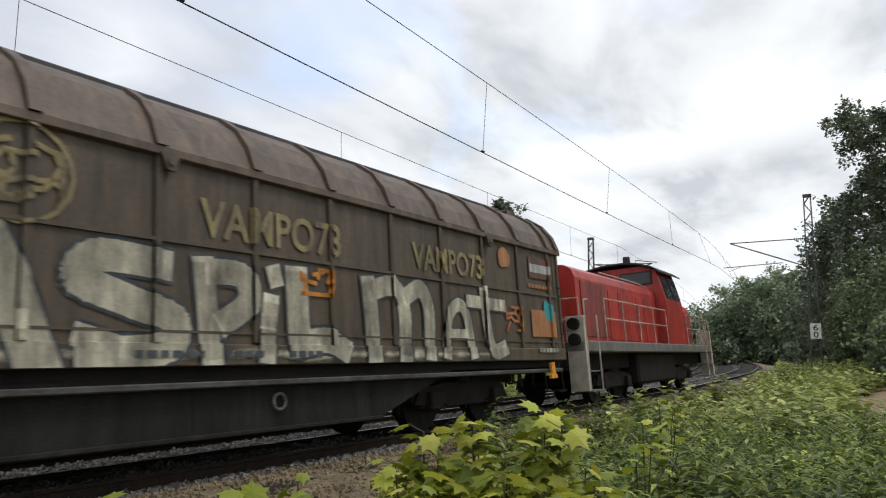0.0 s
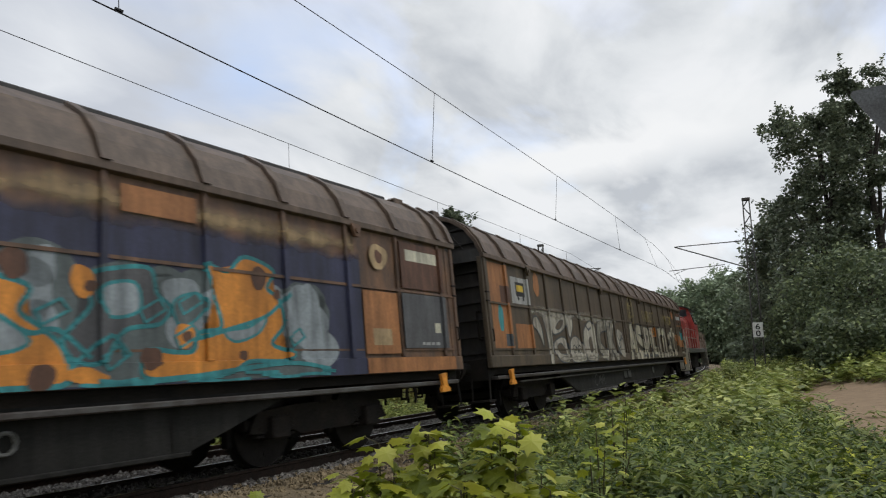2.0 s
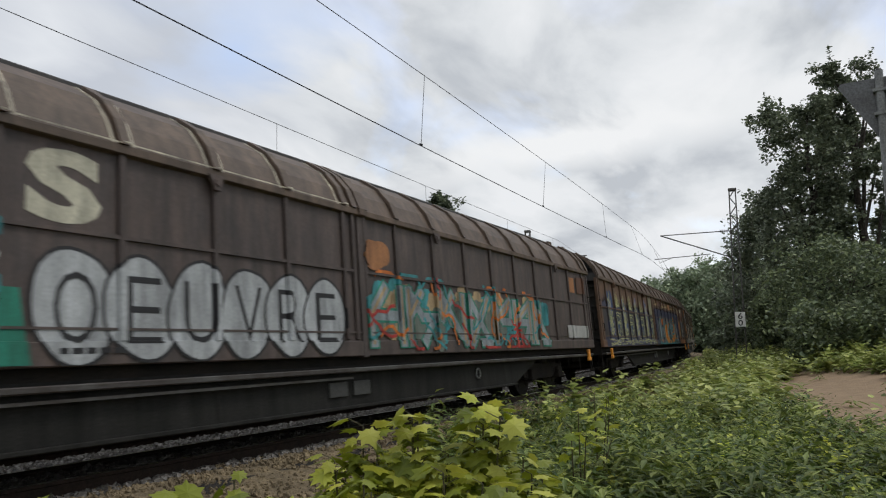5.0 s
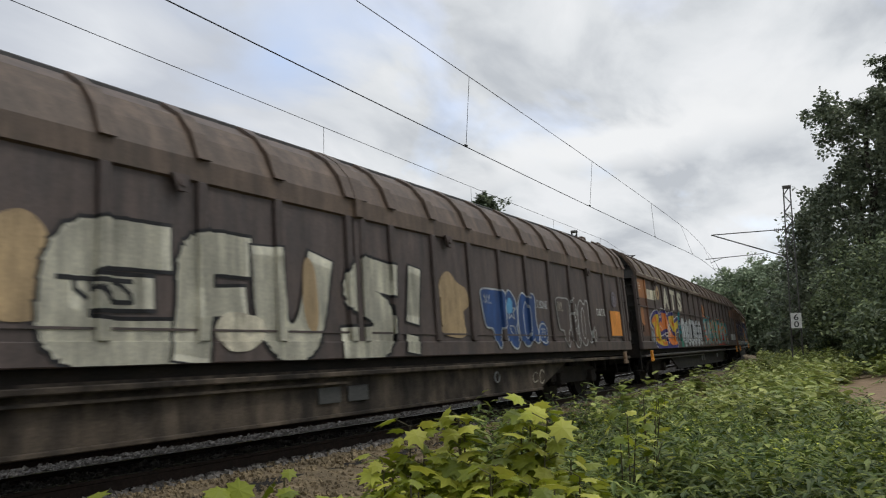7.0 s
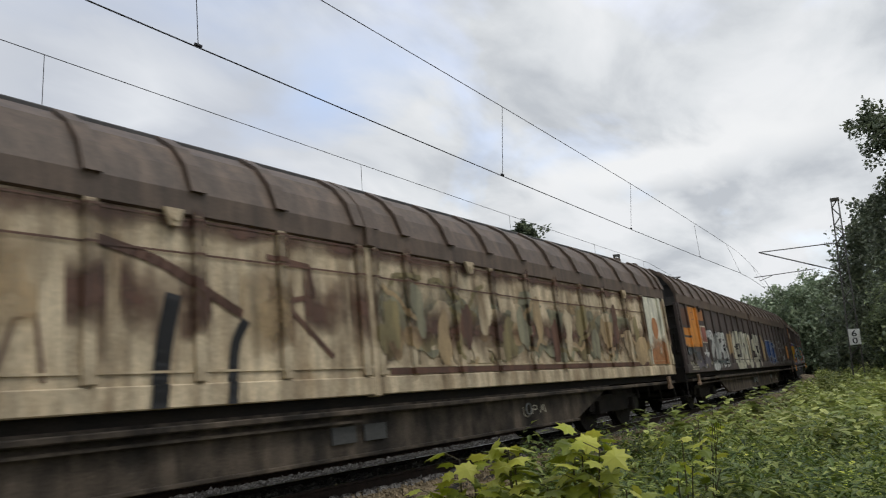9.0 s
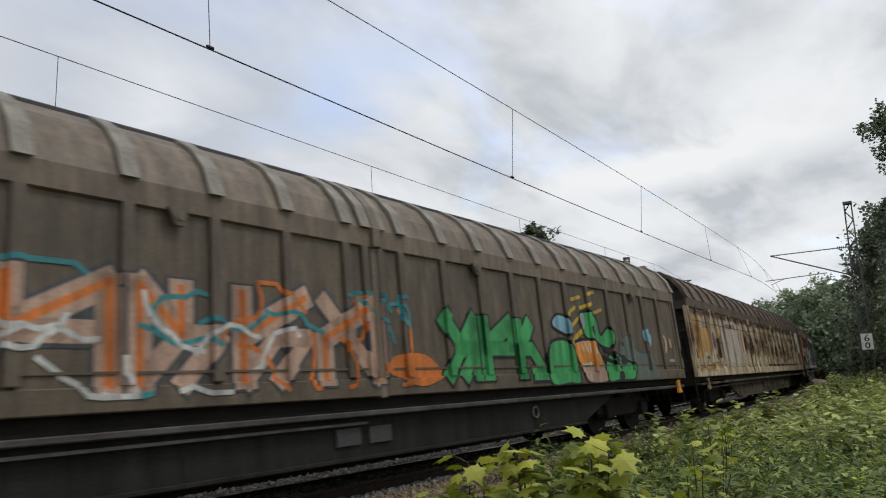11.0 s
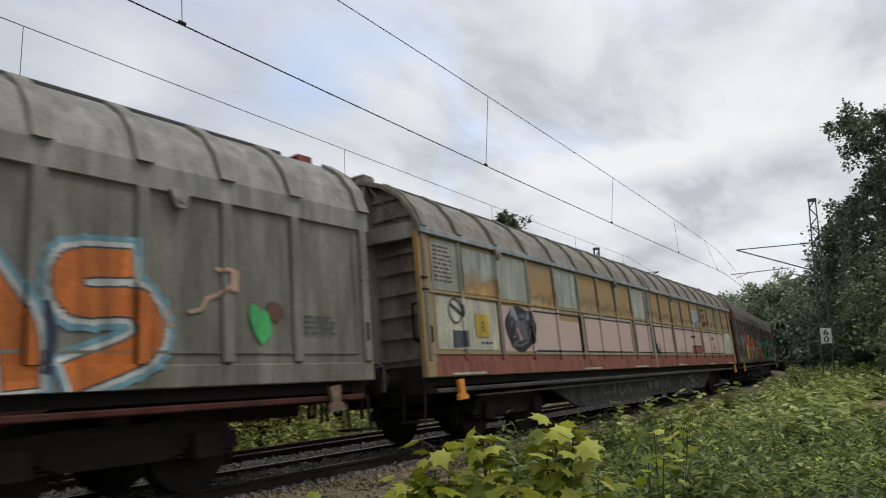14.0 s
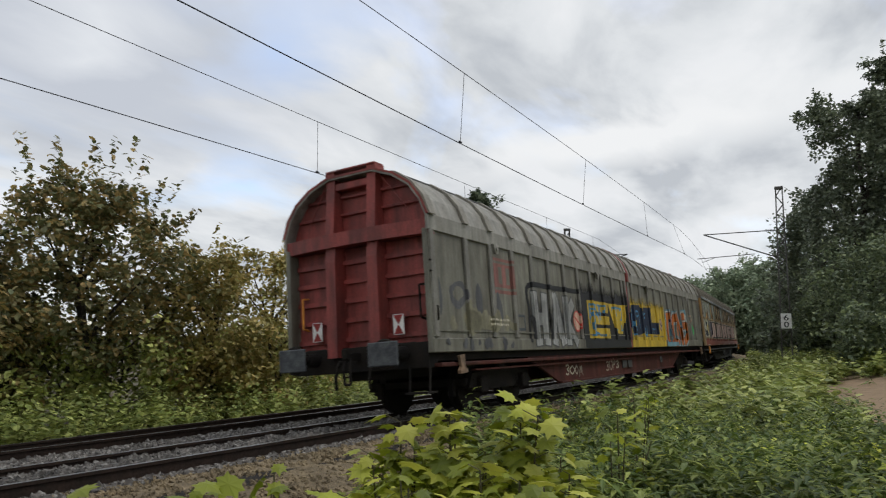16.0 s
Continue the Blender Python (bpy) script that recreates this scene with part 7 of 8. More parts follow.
def ground():
    n = 190
    ax = [math.sinh(6.2 * (i / n * 2 - 1)) / math.sinh(6.2) for i in range(n + 1)]
    xs = [8 + 900 * a for a in ax]
    ys = [4 + 900 * a for a in ax]
    vs = [(x, y, ground_z(x, y)) for x in xs for y in ys]
    fs = [(i * (n + 1) + j, (i + 1) * (n + 1) + j, (i + 1) * (n + 1) + j + 1, i * (n + 1) + j + 1) for i in range(n) for j in range(n)]
    me = bpy.data.meshes.new("ground")
    me.from_pydata(vs, [], fs)
    me.materials.append(M["ground"])
    for f in me.polygons:
        f.use_smooth = True
    return tagged(new("ground", me), "overgrown ground with a trodden sandy path", "ground", kind="structure")


ground()


def strip(name, prof, s0, s1, step, mat, jitter=0.0, parent=None):
    """A band along the line over a profile of (lat, up)."""
    n = int((s1 - s0) / step)
    vs, fs, k = [], [], len(prof)
    for i in range(n + 1):
        s = s0 + (s1 - s0) * i / n
        for lat, up in prof:
            vs.append(on_track(s, lat, up + jitter * noise.noise((s * 1.7, lat * 1.7, 0))))
    for i in range(n):
        for j in range(k - 1):
            fs.append((i * k + j, (i + 1) * k + j, (i + 1) * k + j + 1, i * k + j + 1))
    me = bpy.data.meshes.new(name)
    me.from_pydata(vs, [], fs)
    me.materials.append(mat)
    ob = new(name, me)
    ob.parent = parent
    return ob


SPACING = 4.1
bed = strip("ballast_bed", [(-2.7, -0.60), (-2.25, -0.38), (-1.75, -0.20), (-1.3, -0.17), (-0.8, -0.16), (-0.35, -0.14), (0.35, -0.14), (0.8, -0.16), (1.6, -0.19), (2.3, -0.2), (3.0, -0.18), (3.6, -0.15), (4.5, -0.15), (5.4, -0.18), (6.0, -0.24), (7.2, -0.7)], -260, 330, 0.5, M["ballast"], 0.05)
tagged(bed, "dark grey crushed-stone track bed", "track bed", kind="structure")
sh = strip("shoulder_path", [(-4.6, -0.80), (-3.9, -0.70), (-3.3, -0.60), (-2.8, -0.48), (-2.35, -0.37), (-1.9, -0.235), (-1.5, -0.165), (-1.12, -0.15)], -60, 120, 0.4, M["shoulder"], 0.06)
tagged(sh, "brown gravelly shoulder beside the track", "shoulder", kind="structure")

SLEEPER = None
for off, nm in ((0.0, "near"), (SPACING, "far")):
    tr = tagged(new("railway_track"), "rusty rails on weathered sleepers in grey ballast", "railway track", "tracks", "structure")
    for s in (-0.75, 0.75):
        c = off + s
        prof = [(c - 0.075, -0.172), (c - 0.075, -0.158), (c - 0.012, -0.14), (c - 0.012, -0.045), (c - 0.036, -0.035), (c - 0.036, -0.004), (c + 0.036, -0.004), (c + 0.036, -0.035), (c + 0.012, -0.045), (c + 0.012, -0.14), (c + 0.075, -0.158), (c + 0.075, -0.172)]
        r = strip("rail", prof, -260, 330, 1.0, M["rail"], 0.0, tr)
        hd = strip("rail_head", [(c - 0.033, -0.003), (c - 0.02, 0.0), (c + 0.02, 0.0), (c + 0.033, -0.003)], -260, 330, 1.0, M["railhead"], 0.0, r)
    if SLEEPER is None:
        bm = prism(bmesh.new(), [(-0.13, -0.30), (0.13, -0.30), (0.115, -0.165), (-0.115, -0.165)], "y", -1.3, 1.3)
        for y in (-0.75, 0.75):
            for q in (-0.13, 0.13):
                box(bm, -0.06, 0.06, y + q - 0.04, y + q + 0.04, -0.17, -0.12)
        SLEEPER = bpy.data.meshes.new("sleeper")
        bm.to_mesh(SLEEPER); bm.free(); SLEEPER.materials.append(M["sleeper"])
    for i in range(-40, 210):
        s = i * 0.63
        a = s / RADIUS
        p = on_track(s, off)
        share("sleeper", SLEEPER, tr, Matrix.Translation(p) @ Matrix.Rotation(a, 4, "Z") @ Matrix.Rotation(-CANT, 4, "X"))


def stones(name, count, s_range, lat_range, up, size, mat, seed, bias=1.6):
    """Loose angular stones, one object."""
    rng = np.random.default_rng(seed)
    base = np.array([(-1, -1, -0.7), (1, -0.8, -0.7), (0.9, 1, -0.6), (-1, 0.9, -0.7), (-0.7, -0.6, 0.7), (0.6, -0.8, 0.6), (0.8, 0.6, 0.7), (-0.6, 0.7, 0.6)])
    faces = [(3, 2, 1, 0), (4, 5, 6, 7), (0, 1, 5, 4), (1, 2, 6, 5), (2, 3, 7, 6), (3, 0, 4, 7)]
    vs, fs = [], []
    for i in range(count):
        s = s_range[0] + (s_range[1] - s_range[0]) * rng.random() ** bias
        lat = rng.uniform(*lat_range)
        if min(abs(abs(lat) - 0.75), abs(abs(lat - SPACING) - 0.75)) < 0.085:
            continue
        c = np.array(on_track(s, lat, up(lat)))
        e = Euler(rng.uniform(0, 6.28, 3)).to_matrix()
        r = size * rng.uniform(0.6, 1.35) * (1 + s / 60)
        q = (base * (1 + rng.uniform(-0.3, 0.3, base.shape)) * r * rng.uniform(0.6, 1.0, 3)) @ np.array(e)
        k = len(vs)
        vs.extend((q + c).tolist())
        fs.extend([tuple(k + j for j in f) for f in faces])
    me = bpy.data.meshes.new(name)
    me.from_pydata(vs, [], fs)
    me.materials.append(mat)
    return tagged(new(name, me), "loose angular grey ballast stones", "ballast", kind="stuff")


stones("ballast_stones", 26000, (0, 46), (-1.2, 3.3), lambda l: -0.15 + (0.03 if abs(l) < 0.6 else 0.0) - max(0, -l - 1.4) * 0.3, 0.036, M["stone"], 5)
stones("ballast_stones", 15000, (-1, 42), (-0.68, 0.68), lambda l: -0.10, 0.042, M["stone"], 8, 1.35)
stones("shoulder_gravel", 15000, (0, 30), (-3.5, -0.9), lambda l: -0.15 - max(0, -l - 1.5) * 0.23, 0.022, M["shoulder"], 6)


# ---- overhead line ----
def wire(name, pts, r, label, group="overhead wires"):
    return tagged(finish(name, tube(pts, r), M["wire"]), label, "wire", group)


def place(s, lat, z):
    """lat metres level to the left of the near track's axis, z metres over its rails."""
    a = s / RADIUS
    return Vector((math.sin(a) * (RADIUS - lat), TRACK_Y + RADIUS - math.cos(a) * (RADIUS - lat), z))


for off, cz, mz, s_mid in ((0.0, 5.50, 6.90, 26.0), (SPACING, 5.40, 6.66, 22.0)):
    def c_lat(s):
        return max(0.33 - 0.002 * (s - 17) ** 2, -0.35) if off == 0 else off + 0.45

    def m_lat(s):
        return 0.2 if off == 0 else off + 0.5

    def m_z(s):
        return min(mz + 0.00083 * (s - s_mid) ** 2, mz + 1.2) if s < 38 else mz + 0.12 + 0.0004 * ((s - 70) ** 2 - 1024)

    ss = list(range(-26, 166, 3))
    wire("contact_wire", [place(s, c_lat(s), cz) for s in ss], 0.010, "dark contact wire stretched over the track")
    wire("messenger_wire", [place(s, m_lat(s), m_z(s)) for s in ss], 0.008, "dark carrying wire above the contact wire")
    for s in ((-19.5, -11.7, -3.9, 4.7, 12.42, 20.3, 27.9, 34.5, 43, 51, 59, 67, 75, 83, 91) if off == 0 else (-17.0, -9.0, -1.0, 4.8, 12.7, 20.5, 28.5, 36, 44, 52, 60)):
        wire("dropper", [place(s, c_lat(s), cz), place(s, m_lat(s), m_z(s))], 0.006, "thin dropper between carrying and contact wire", "droppers")
        wire("wire_clamp", [place(s - 0.05, c_lat(s), cz + 0.03), place(s + 0.05, c_lat(s), cz + 0.03)], 0.022, "small clamp on the contact wire", "wire clamps")


def mast(s, lat, top, side, sign=False, tip_lat=0.0, tip_z=6.9, con_z=5.55, foot=0.0):
    """A lattice mast with a bracket towards the track (side: 1 when the track lies to its left)."""
    root = new("catenary_mast")
    a = s / RADIUS
    p = place(s, lat, 0)
    root.matrix_basis = Matrix.Translation(p) @ Matrix.Rotation(a, 4, "Z")
    tagged(root, "grey lattice steel mast carrying the overhead line", "mast", "catenary masts")
    h0, h1 = 0.24, 0.15
    for sx in (-1, 1):
        for sy in (-1, 1):
            part("mast_leg", rod(bmesh.new(), (sx * h0 * 0.6, sy * h0, foot), (sx * h1 * 0.6, sy * h1, top), 0.035, 4), M["mast"], root)
    z, k = foot + 0.6, 0
    bm = bmesh.new()
    while z < top - 0.4:
        w0 = h0 + (h1 - h0) * (z - foot) / (top - foot)
        w1 = h0 + (h1 - h0) * (z + 0.45 - foot) / (top - foot)
        d = 1 if k % 2 else -1
        for sx in (-1, 1):
            rod(bm, (sx * w0 * 0.6, -d * w0, z), (sx * w1 * 0.6, d * w1, z + 0.45), 0.018, 4)
        for sy in (-1, 1):
            rod(bm, (-d * w0 * 0.6, sy * w0, z), (d * w1 * 0.6, sy * w1, z + 0.45), 0.018, 4)
        z += 0.45
        k += 1
    part("lattice", bm, M["mast"], root)
    part("mast_cap", boxed(-0.14, 0.14, -0.2, 0.2, top - 0.12, top + 0.02, bevel=0.01), M["mast"], root)
    part("footing", boxed(-0.4, 0.4, -0.4, 0.4, foot - 0.5, foot + 0.1, bevel=0.03), M["sleeper"], root)
    dy = side * abs(tip_lat - lat)
    bm = bmesh.new()
    rod(bm, (0, side * 0.2, tip_z + 0.05), (0, dy, tip_z), 0.028, 6)
    rod(bm, (0, side * 0.2, con_z + 0.1), (0, dy, tip_z), 0.035, 6)
    part("bracket_arm", bm, M["mast"], root)
    bm = bmesh.new()
    for i in range(5):
        q = side * (0.3 + 0.09 * i)
        rod(bm, (0, q, tip_z + 0.05), (0, q + side * 0.03, tip_z + 0.05), 0.075, 8)
    part("insulator", bm, M["rail"], root)
    bm = bmesh.new()
    rod(bm, (0, side * 1.25, con_z + 0.33), (0, dy + side * 0.35, con_z + 0.18), 0.022, 6)
    rod(bm, (0, dy - side * 0.5, con_z + 0.2), (0, dy + side * 0.1, con_z - 0.02), 0.014, 5)
    part("steady_arm", bm, M["mast"], root)
    if sign:
        pl = part("distance_plate", boxed(-0.36, -0.33, -0.24, 0.24, 1.98, 2.72, bevel=0.005), M["white"], root, "white distance plate with the figures 6 and 0")
        pl.matrix_basis = Matrix.Rotation(radians(6), 4, "Z")
        bm = bmesh.new()
        for ch, z in (("6", 2.37), ("0", 2.03)):
            t = shape_text(bmesh.new(), ch, -0.11, 0.11, z, z + 0.29, 0.01)
            for f in t.faces:
                bm.faces.new([bm.verts.new((-0.363, -v.co.x, v.co.z)) for v in f.verts])
            t.free()
        part("figures", bm, M["black"], pl)
        bm = rod(bmesh.new(), (-0.34, -0.1, 2.3), (-0.1, -0.1, 2.3), 0.02, 5)
        part("plate_bracket", bm, M["mast"], root)
    return root


mast(38.2, -4.45, 9.15, 1, True, -0.75, 6.9, 5.45, 0.0)
mast(-26.0, -4.45, 9.6, 1, False, -0.2, 8.1, 5.5, -0.2)
mast(101.0, -4.4, 9.0, 1, False, -0.4, 6.9, 5.45, 0.2)
mast(44.0, SPACING + 4.2, 8.6, -1, False, SPACING + 0.3, 6.75, 5.4, -0.8)
mast(-24.0, SPACING + 4.2, 9.4, -1, False, SPACING + 0.5, 7.85, 5.4, -0.9)

# ---- road sign seen from behind ----


def warning_sign():
    root = new("triangular_road_sign")
    root.matrix_basis = Matrix.Translation((10.3, -0.47, ground_z(10.3, -0.47))) @ Matrix.Rotation(radians(-4), 4, "Z")
    tagged(root, "back of a grey triangular road sign on a steel post", "road sign")
    z = 4.72 - ground_z(10.3, -0.47)
    part("post", rod(bmesh.new(), (0, 0, -0.4), (0, 0, z + 0.04), 0.05, 12), M["galv"], root)
    tri = [(-0.47, z - 0.08), (-0.44, z - 0.03), (0.44, z - 0.03), (0.47, z - 0.08), (0.04, z - 0.84), (-0.04, z - 0.84)]
    part("plate", prism(bmesh.new(), tri, "x", 0.055, 0.075), M["plate_back"], root)
    for q in (0.24, 0.55):
        part("clamp", boxed(-0.06, 0.058, -0.08, 0.08, z - q, z - q + 0.04), M["galv"], root)
    part("post_cap", rod(bmesh.new(), (0, 0, z + 0.04), (0, 0, z + 0.07), 0.054, 12, 0.03), M["black"], root)


M["plate_back"] = material("grey_sign_back", (0.13, 0.135, 0.14), 0.5, 0.2, (0.09, 0.09, 0.09), 0.3, 3.0)
warning_sign()

# ---- plants ----


class Leaves:
    """Collects many small blades into one mesh."""

    def __init__(self):
        self.v, self.f = [], []

    def add(self, shape, faces, place_, turn, size):
        k = len(self.v)
        q = (shape * size) @ turn.T + place_
        self.v.extend(q.tolist())
        self.f.extend([tuple(k + j for j in f) for f in faces])

    def done(self, name, mat, parent=None):
        me = bpy.data.meshes.new(name)
        me.from_pydata(self.v, [], self.f)
        me.materials.append(mat)
        ob = new(name, me)
        ob.parent = parent
        return ob


LANCE = np.array([(0, 0, 0), (0.16, 0.35, 0.05), (0, 1, -0.18), (-0.16, 0.35, 0.05), (0, 0.4, -0.02)])
LANCE_F = [(0, 1, 4), (4, 1, 2), (0, 4, 3), (4, 2, 3)]
OVATE = np.array([(0, 0, 0), (0.36, 0.35, 0.05), (0.25, 0.75, 0.02), (0, 1, -0.08), (-0.25, 0.75, 0.02), (-0.36, 0.35, 0.05)])
OVATE_F = [(0, 1, 2, 3), (0, 3, 4, 5)]
_m = [(0, 0), (0.16, 0.05), (0.34, -0.05), (0.34, 0.16), (0.56, 0.28), (0.40, 0.40), (0.52, 0.66), (0.28, 0.60), (0.16, 0.66), (0, 1.0)]
MAPLE = np.array([(p, q, -0.10 * abs(p) - 0.12 * q * q) for p, q in _m] + [(-p, q, -0.10 * abs(p) - 0.12 * q * q) for p, q in _m[1:-1]] + [(0, 0.35, 0.04)])
_c = len(MAPLE) - 1
MAPLE_F = [(_c, i, i + 1) for i in range(9)] + [(_c, 17, 9)] + [(_c, i + 1, i) for i in range(10, 17)] + [(_c, 10, 0)]


def turned(rng, az, tilt, roll=0.0):
    return np.array(Euler((tilt, roll, az)).to_matrix())


def maple_sapling(x, y, top, seed, spread=0.35, leaf=0.13, count=46):
    rng = np.random.default_rng(seed)
    root = new("maple_sapling")
    z0 = ground_z(x, y)
    root.location = (x, y, z0)
    tagged(root, "young maple sapling with bright yellow-green lobed leaves", "sapling", "maple saplings")
    h = top - z0
    bm = bmesh.new()
    L = Leaves()
    for st in range(4):
        a = rng.uniform(0, 6.28)
        lean = rng.uniform(0.1, 1.0) * spread
        tip = np.array((math.cos(a) * lean, math.sin(a) * lean, h * rng.uniform(0.78, 1.0) - leaf * 0.6)) if st else np.array((rng.uniform(-0.05, 0.05), rng.uniform(-0.05, 0.05), h - leaf * 0.5))
        rod(bm, (math.cos(a) * 0.03, math.sin(a) * 0.03, -0.05), tuple(tip), 0.010, 5, 0.004)
        for i in range(count // 4):
            t = 0.25 + 0.75 * (i + 1) / (count // 4)
            c = tip * t
            az = i * 2.4 + rng.uniform(-0.5, 0.5)
            pet = leaf * rng.uniform(0.5, 1.3) * (1.3 - 0.7 * t)
            d = np.array((math.cos(az), math.sin(az), 0.5))
            e = c + d * pet
            if i % 2 == 0:
                rod(bm, tuple(c), tuple(e), 0.0025, 3)
            L.add(MAPLE, MAPLE_F, e, turned(rng, az - math.pi / 2 + rng.uniform(-0.4, 0.4), rng.uniform(-1.0, 0.25), rng.uniform(-0.5, 0.5)), leaf * rng.uniform(0.55, 1.25) * (0.75 + 0.35 * t))
    part("stem", bm, M["stem"], root)
    L.done("leaves", M["leaf_maple"], root)


M["stem"] = material("green_brown_stem", (0.09, 0.08, 0.035), 0.8, 0.0)

for i, (px, py, top, sp) in enumerate((
        (3.25, 1.72, 1.07, 0.20), (3.10, 1.95, 1.02, 0.25), (3.00, 2.25, 0.95, 0.3), (3.35, 2.10, 0.82, 0.3), (3.6, 2.2, 0.72, 0.35), (3.2, 2.5, 0.70, 0.3),
        (2.85, 1.65, 0.80, 0.3), (2.6, 1.9, 0.62, 0.3), (2.75, 2.35, 0.60, 0.3), (3.5, 1.55, 0.78, 0.3), (3.1, 1.35, 0.6, 0.3), (2.4, 1.5, 0.5, 0.3), (3.8, 2.6, 0.55, 0.4), (2.9, 2.8, 0.42, 0.3),
        (2.35, 2.15, 0.40, 0.25), (5.8, 2.1, 0.80, 0.35), (6.6, 2.2, 0.82, 0.3), (8.6, 2.9, 0.74, 0.35), (2.55, 3.2, 0.35, 0.1), (1.85, 2.75, 0.26, 0.12), (1.75, 3.15, 0.20, 0.12), (1.15, 2.7, 0.18, 0.12), (2.35, 2.75, 0.30, 0.15), (11.2, 3.5, 0.75, 0.4), (3.9, 1.9, 0.7, 0.4), (4.3, 2.4, 0.45, 0.4))):
    maple_sapling(px, py, top, 40 + i, sp, 0.104 if i < 15 else 0.115, 230 if i < 15 else 28)
for i, (az, el) in enumerate(((60, 0.70), (52, 0.69), (48.7, 0.72), (46.3, 0.77), (56, 0.6), (64, 0.62))):
    maple_sapling(3.6 * math.cos(radians(az)), 3.6 * math.sin(radians(az)), el, 760 + i, 0.07, 0.11, 32)
low = np.random.default_rng(39)
for i in range(26):
    az, r = low.uniform(19, 49), low.uniform(2.5, 4.2)
    maple_sapling(r * math.cos(radians(az)), r * math.sin(radians(az)), 0.86 - 0.0016 * (az - 31) ** 2 - 0.14 * (r - 2.5) + low.uniform(-0.12, 0.08), 700 + i, 0.28, low.uniform(0.085, 0.125), 90)


def undergrowth(name, count, area, height, leaf, mat, seed, shape=(LANCE, LANCE_F), per=22, dens=1.0, label="", keep=None):
    """A thicket of upright leafy stems as one object."""
    rng = np.random.default_rng(seed)
    L = Leaves()
    made = 0
    while made < count:
        x, y = area(rng)
        if keep and not keep(x, y, rng):
            continue
        made += 1
        z0 = ground_z(x, y)
        h = height * rng.uniform(0.45, 1.25) * (0.8 + 0.4 * noise.noise((x * 0.7, y * 0.7, 3)))
        lx, ly = rng.uniform(-0.12, 0.12, 2) * h
        base = rng.uniform(0, 6.28)
        big = rng.uniform(0.6, 1.2)
        for i in range(per):
            t = (i + 1) / per
            az = base + i * 2.4
            e = np.array((x + lx * t + 0.02 * math.cos(az), y + ly * t + 0.02 * math.sin(az), z0 + h * (0.12 + 0.88 * t)))
            L.add(shape[0], shape[1], e, turned(rng, az, rng.uniform(-0.5, 0.6)), leaf * big * rng.uniform(0.7, 1.2) * (1.25 - 0.65 * t))
    ob = L.done(name, mat)
    return tagged(ob, label, "undergrowth", kind="stuff")


def path_free(x, y, rng):
    """Thins the plants out on the trodden path."""
    q = ((x - 20) / 11.5) ** 2 + ((y - 0.1 - (x - 20) * 0.14) / 2.1) ** 2
    return q > 0.7 + 0.35 * noise.noise((x * 0.6, y * 0.6, 8)) and lateral(x, y) < -2.25 - 0.75 * smooth(9, 5, x) + 0.3 * noise.noise((x * 0.9, 0, 2))


def fan(r0, r1, a0, a1):
    def pick(rng):
        r = r0 + (r1 - r0) * rng.random() ** 1.0
        a = radians(rng.uniform(a0, a1))
        return r * math.cos(a), r * math.sin(a)
    return pick


undergrowth("nettle_thicket", 1250, fan(2.2, 6.5, -12, 38), 0.70, 0.205, M["leaf_nettle"], 61, per=20, label="dense green nettles and willowherb", keep=path_free)
undergrowth("nettle_thicket", 1900, fan(5.5, 15, -8, 32), 0.74, 0.22, M["leaf_nettle"], 62, per=18, label="dense green nettles and willowherb", keep=path_free)
undergrowth("broad_leaf_weeds", 420, fan(2.3, 4.4, 16, 52), 0.42, 0.12, M["leaf_nettle"], 68, (OVATE, OVATE_F), 12, label="dark green broad-leaved weeds under the saplings", keep=path_free)
undergrowth("broad_leaf_weeds", 900, fan(2.4, 16, -8, 42), 0.55, 0.14, M["leaf_maple"], 63, (OVATE, OVATE_F), 9, label="yellow-green broad-leaved weeds", keep=path_free)
undergrowth("shoulder_weeds", 300, fan(2.9, 4.7, 42, 74), 0.30, 0.085, M["leaf_maple"], 69, (OVATE, OVATE_F), 10, label="small yellow-green weeds on the gravelly shoulder", keep=lambda x, y, r: lateral(x, y) < -2.3 and noise.noise((x * 1.6, y * 1.6, 5)) > -0.1)
undergrowth("verge_plants", 2600, lambda r: tuple(place(r.uniform(11, 75), r.uniform(-10.5, -2.3), 0))[:2], 0.85, 0.32, M["leaf_verge"], 64, (OVATE, OVATE_F), 13, label="weeds and brambles along the verge", keep=path_free)
undergrowth("grass_tufts", 1500, fan(3, 32, -26, 20), 0.38, 0.30, M["leaf_grass"], 65, per=9, label="tufts of pale green grass", keep=lambda x, y, r: lateral(x, y) < -3.6 and (path_free(x, y, r) or r.random() < 0.06))
undergrowth("far_verge_plants", 2600, lambda r: tuple(place(r.uniform(-2, 60), r.uniform(6.7, 9.8), 0))[:2], 1.25, 0.2, M["leaf_far_verge"], 66, (OVATE, OVATE_F), 14, label="low weeds beyond the tracks")
undergrowth("camera_side_plants", 500, lambda r: (r.uniform(-6, 2.2), r.uniform(1.3, 3.4)), 0.35, 0.16, M["leaf_nettle"], 67, per=14, label="low weeds on the near bank", keep=lambda x, y, r: math.hypot(x, y) > 1.4)


